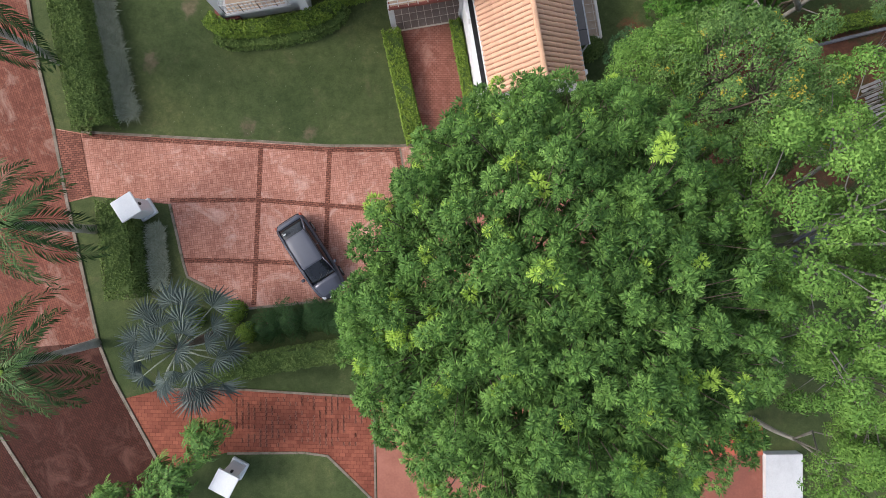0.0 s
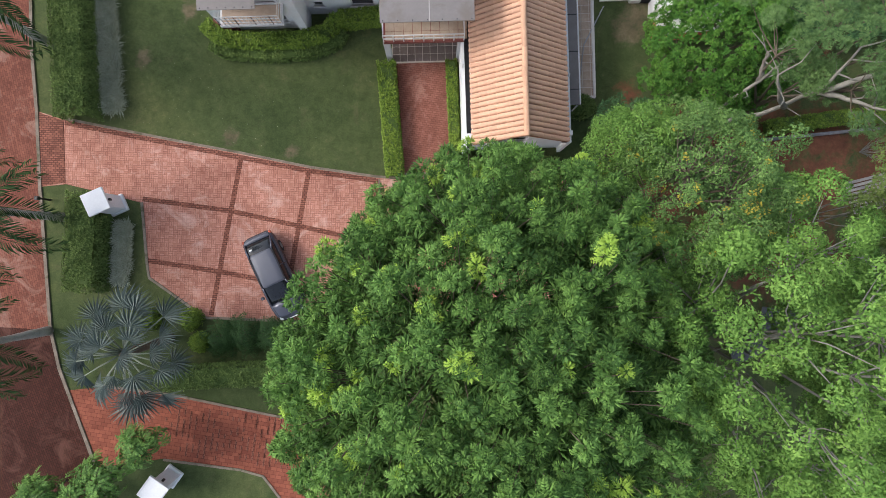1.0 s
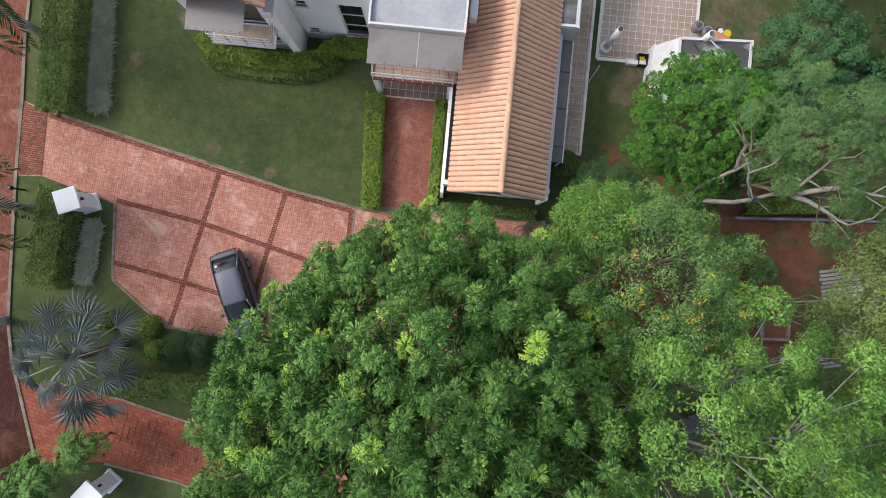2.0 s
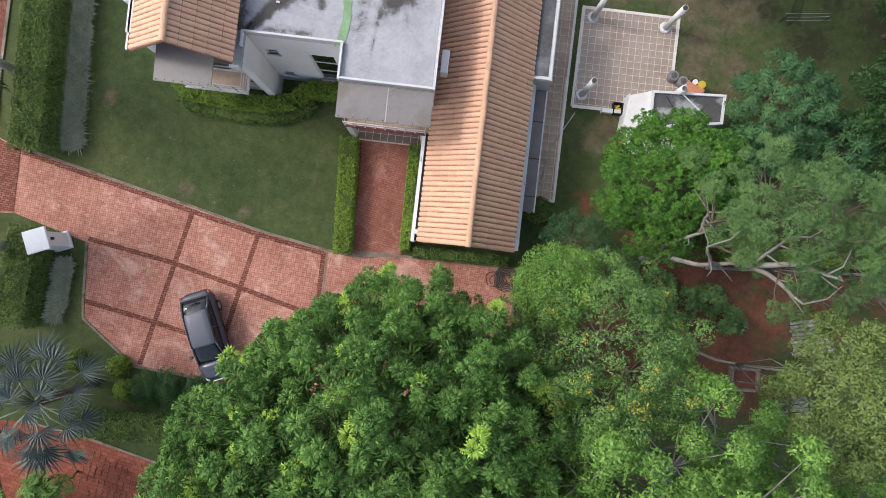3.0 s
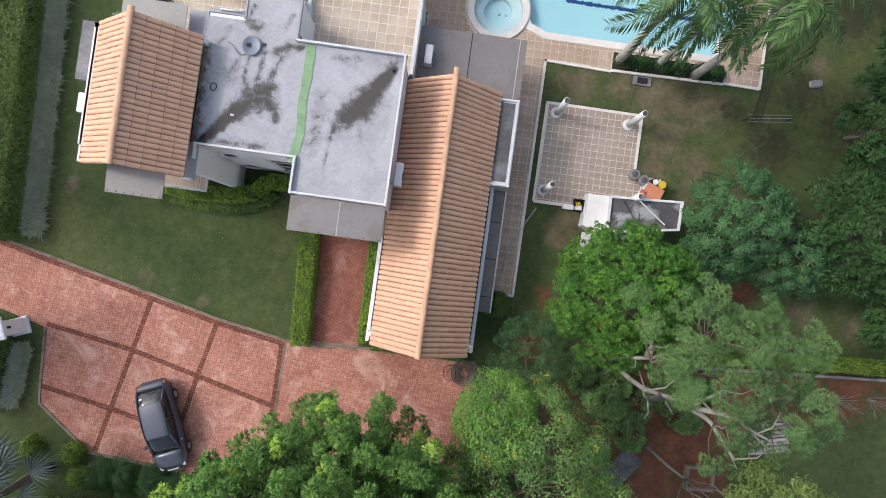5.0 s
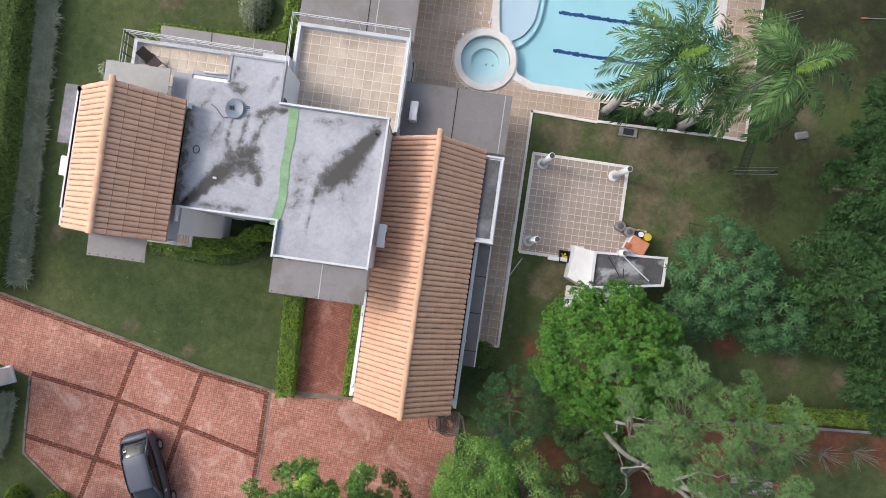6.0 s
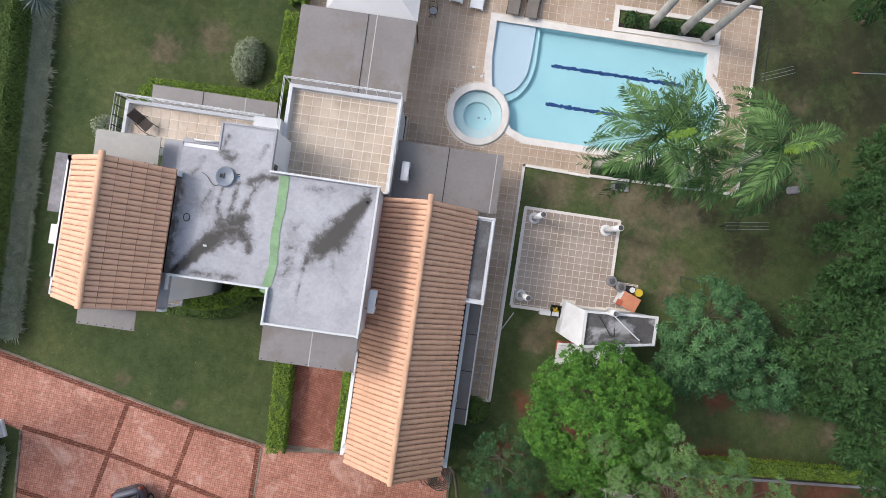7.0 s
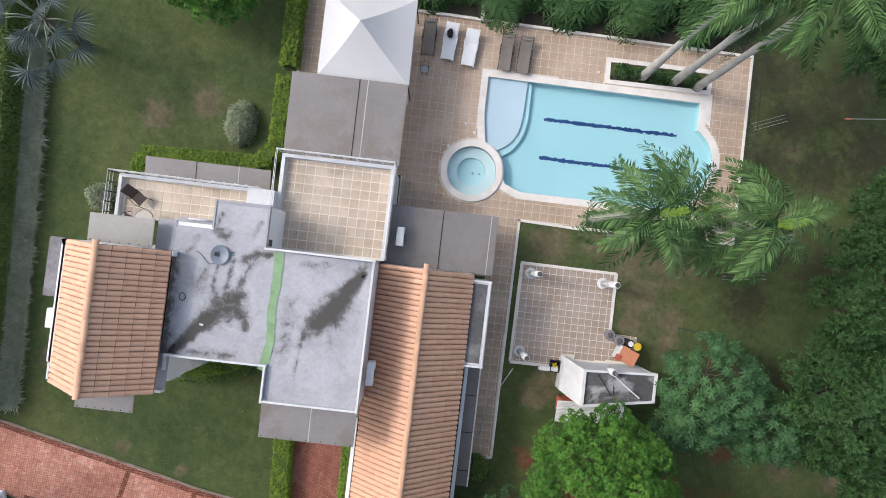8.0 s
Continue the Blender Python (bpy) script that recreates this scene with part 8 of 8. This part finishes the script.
# ---- small things in the garden ----
hose = thing("garden_hose", (8.4, 5.6, 0.03), HOUSE, "coiled dark green garden hose on the driveway corner", "hose")
bm = bmesh.new()
tube(bm, [((0.16 + 0.022 * k / 3) * math.cos(k * 0.5), (0.16 + 0.022 * k / 3) * math.sin(k * 0.5), 0.03 + 0.05 * (k % 12) / 12) for k in range(75)], 0.022, 5)
part("coil", bm, HOSE, hose)
bm = bmesh.new()
tube(bm, [(-0.2 + 0.45 * math.cos(k * 0.42) * (1 + 0.2 * math.sin(k)) - 0.02 * k, -0.1 + 0.4 * math.sin(k * 0.42), 0.03) for k in range(34)], 0.014, 5)
part("loose_end", bm, RUBBER, hose)
fr = thing("metal_rack", (20.1, 17.3, 0), HOUSE, "rusty metal rack lying on the grass", "rack")
P = [(-0.65, 0.4, 0.05), (0.65, 0.25, 0.05), (0.5, -0.42, 0.35), (-0.65, -0.12, 0.35), (-0.65, 0.4, 0.05)]
for a, b in zip(P, P[1:]):
    bm = bmesh.new()
    tube(bm, [a, b], 0.022, 5)
    part("bar", bm, HOSE, fr)
pl = thing("drain_box", (15.66, 21.95, 0), HOUSE, "small concrete drain box in the lawn", "drain box")
part("box", boxed(-0.5, 0.45, -0.22, 0.25, -0.05, 0.12, bevel=0.02), OLDWOOD, pl)
part("grate", boxed(-0.3, 0.25, -0.15, 0.18, 0.12, 0.135), STEEL, pl)
solid("stone", boxed(-0.35, 0.35, -0.2, 0.2, -0.05, 0.16, bevel=0.07), OLDWOOD, HOUSE @ pose(24.8, 23.1, 0, 0, 0, 15), "flat grey stone on the grass", "stone")

t = thing("pole", (27.3, 29.8, 0.02), HOUSE, "pale pole with an orange tip lying on the grass", "pole", turn=6)
bm = bmesh.new()
tube(bm, [(0.2, 0, 0.03), (2.6, 0.02, 0.03)], 0.025, 6)
part("shaft", bm, GALV, t)
bm = bmesh.new()
tube(bm, [(-0.15, 0, 0.03), (0.0, 0, 0.04), (0.25, 0, 0.03)], [0.03, 0.06, 0.04], 8)
part("tip", bm, ORANGE, t, "orange tip")

# tiny pale flowers strewn over the lawns
_fl = []
_rf = random.Random(8)
for _ in range(230):
    u, v = _rf.choice(((_rf.uniform(-14.2, -9.6), _rf.uniform(8, 32)), (_rf.uniform(-9.4, -2.8), _rf.uniform(24.2, 32)), (_rf.uniform(-13.5, -0.8), _rf.uniform(7.5, 12.2))))
    _fl.append(posed((u, v, 0.045), (_rf.uniform(-0.3, 0.3), _rf.uniform(-0.3, 0.3), 1), _rf.uniform(0, 6), _rf.uniform(0.6, 1.3)))
_petal = np.array([leaf((0, 0, 0), (math.cos(a), math.sin(a), 0.3), (-math.sin(a), math.cos(a), 0), 0.015, 0.012) for a in (0, 1.26, 2.51, 3.77, 5.03)])
solid("lawn_flowers", leaf_mesh("lawn_flowers", _petal, _fl, LEAF_SAGE), LEAF_SAGE, HOUSE, "tiny pale flowers scattered in the mown grass", "flowers", kind="stuff")

# brick bed, pallets and scrap under the trees
kb = thing("raised_bed", (20.6, 5.3, 0), label="square raised bed with pale brick walls", category="raised bed", turn=12)
for a in ((-0.75, 0.75, -0.62, -0.48), (-0.75, 0.75, 0.48, 0.62), (-0.75, -0.6, -0.48, 0.48), (0.6, 0.75, -0.48, 0.48)):
    part("side", boxed(*a, 0, 0.4, bevel=0.02), KERB, kb)
part("soil", boxed(-0.6, 0.6, -0.48, 0.48, 0, 0.2), SOIL, kb)
for n, (px, py, cnt) in enumerate(((23.5, 8.4, 9), (23.2, 4.7, 6))):
    pal = thing("timber_stack", (px, py, 0), label="loose stack of weathered grey planks on the soil", category="planks", group="plank stacks", turn=22)
    for k in range(cnt):
        part("plank", boxed(-1.1 + 0.04 * (k % 3), 1.1 - 0.05 * (k % 2), -0.9 + k * 0.2, -0.75 + k * 0.2, 0.02 + 0.05 * (k % 2), 0.09 + 0.05 * (k % 2), bevel=0.01), TIMBER, pal)
for k, (x, y) in enumerate(((19.6, 1.2), (18.2, -0.4), (16.6, 4.6))):
    bm = bmesh.new()
    box(bm, -1.0, 1.0, -0.6, 0.6, 0.0, 0.1, 0.02, pose(0, 0, 0.12, 6, 4, 30 * k))
    solid("tin_sheet", bm, SCRAP, Matrix.Translation((x, y, 0.02)), "bent dark scrap sheet lying under the trees", "scrap")
solid("garden_wall", strip([(17.2, 10.3), (21.3, 11.3), (31, 13.6)], 0.14, -0.1, 0.28), OLDWOOD, label="low grey garden wall beside the soil bed", category="wall", kind="structure")

# dead shrubs with bare twigs
for x, y in ((24.5, 10.9), (26.3, 11.2), (28.0, 11.8), (22.8, 10.5)):
    t = thing("bare_shrub", (x, y, 0), label="leafless brown shrub with thin twigs", category="shrub", group="bare shrubs")
    bm = bmesh.new()
    for k in range(14):
        a, r = k * 2.4, G.uniform(0.4, 0.9)
        e = Vector((math.cos(a) * r, math.sin(a) * r, G.uniform(0.8, 1.6)))
        tube(bm, [(0, 0, 0), e * 0.5 + Vector((0, 0, 0.15)), e], [0.02, 0.014, 0.006], 4)
        tube(bm, [e * 0.5 + Vector((0, 0, 0.15)), e * 0.8 + Vector((G.uniform(-0.3, 0.3), G.uniform(-0.3, 0.3), 0.3))], [0.012, 0.005], 4)
    part("twig_mass", bm, PALEBARK, t)

# neighbour's house
nbh = thing("neighbour_house", (16.9, -11, 0), label="neighbouring house with red terrace and white roof", category="house")
part("terrace_floor", boxed(-3.15, -0.02, -3.0, 0.6, -0.1, 0.3), weathered("brown_red_floor", (0.26, 0.085, 0.055), (0.18, 0.06, 0.042), (0.34, 0.14, 0.10), 0.8, 0.7, 8, 0.2), nbh, "worn brown-red terrace floor")
part("terrace_strip", boxed(-3.15, -0.02, 0.6, 2.1, -0.1, 0.34), BRICKRED, nbh, "orange-red terrace strip")
part("edge", boxed(-3.4, 0.0, -3.2, -3.0, -0.1, 0.4), WHITE, nbh)
part("block", boxed(0.0, 1.9, -4.5, 0.7, 0, 0.6), PAINT, nbh, "white terrace wall block")

# ---- tiles of the floors ----
tile_floor(terr, [(-1.05, 19.45), (3.8, 19.45), (3.8, 23.64), (-1.05, 23.64)], [], 0.435, TILE_PALE, 3.66, origin=(-1.0, 19.5), joint=0.04)
tile_floor(balN, [(-8.2, 20.14), (-2.4, 20.14), (-2.4, 21.84), (-8.2, 21.84)], [[(-2.95, 19.3), (-0.6, 19.3), (-0.6, 21.13), (-2.95, 21.13)], [(-8.8, 18), (-5.15, 18), (-5.15, 19.0), (-8.8, 19.0)]], 0.43, TILE_PALE, 3.58, joint=0.035, origin=(-8.2, 20.14))
tile_floor(pad, PAD, [offset_loop(SH, 0.05), [(13.3, 13.9), (14.1, 13.6), (14.1, 15.6), (13.4, 15.65)]], 0.356, TILE_GREY, 0.06, joint=0.026, origin=(10.93, 15.1))
tile_floor(deck, DECK, [offset_loop(POOL, 0.34), offset_loop(SPA, 0.37), offset_loop(PLANTER, 0.2), [(-1.2, 19), (4.1, 19), (4.1, 23.9), (-1.2, 23.9)]], 0.43, TILE, 0.03, origin=(9.35, 9.95))
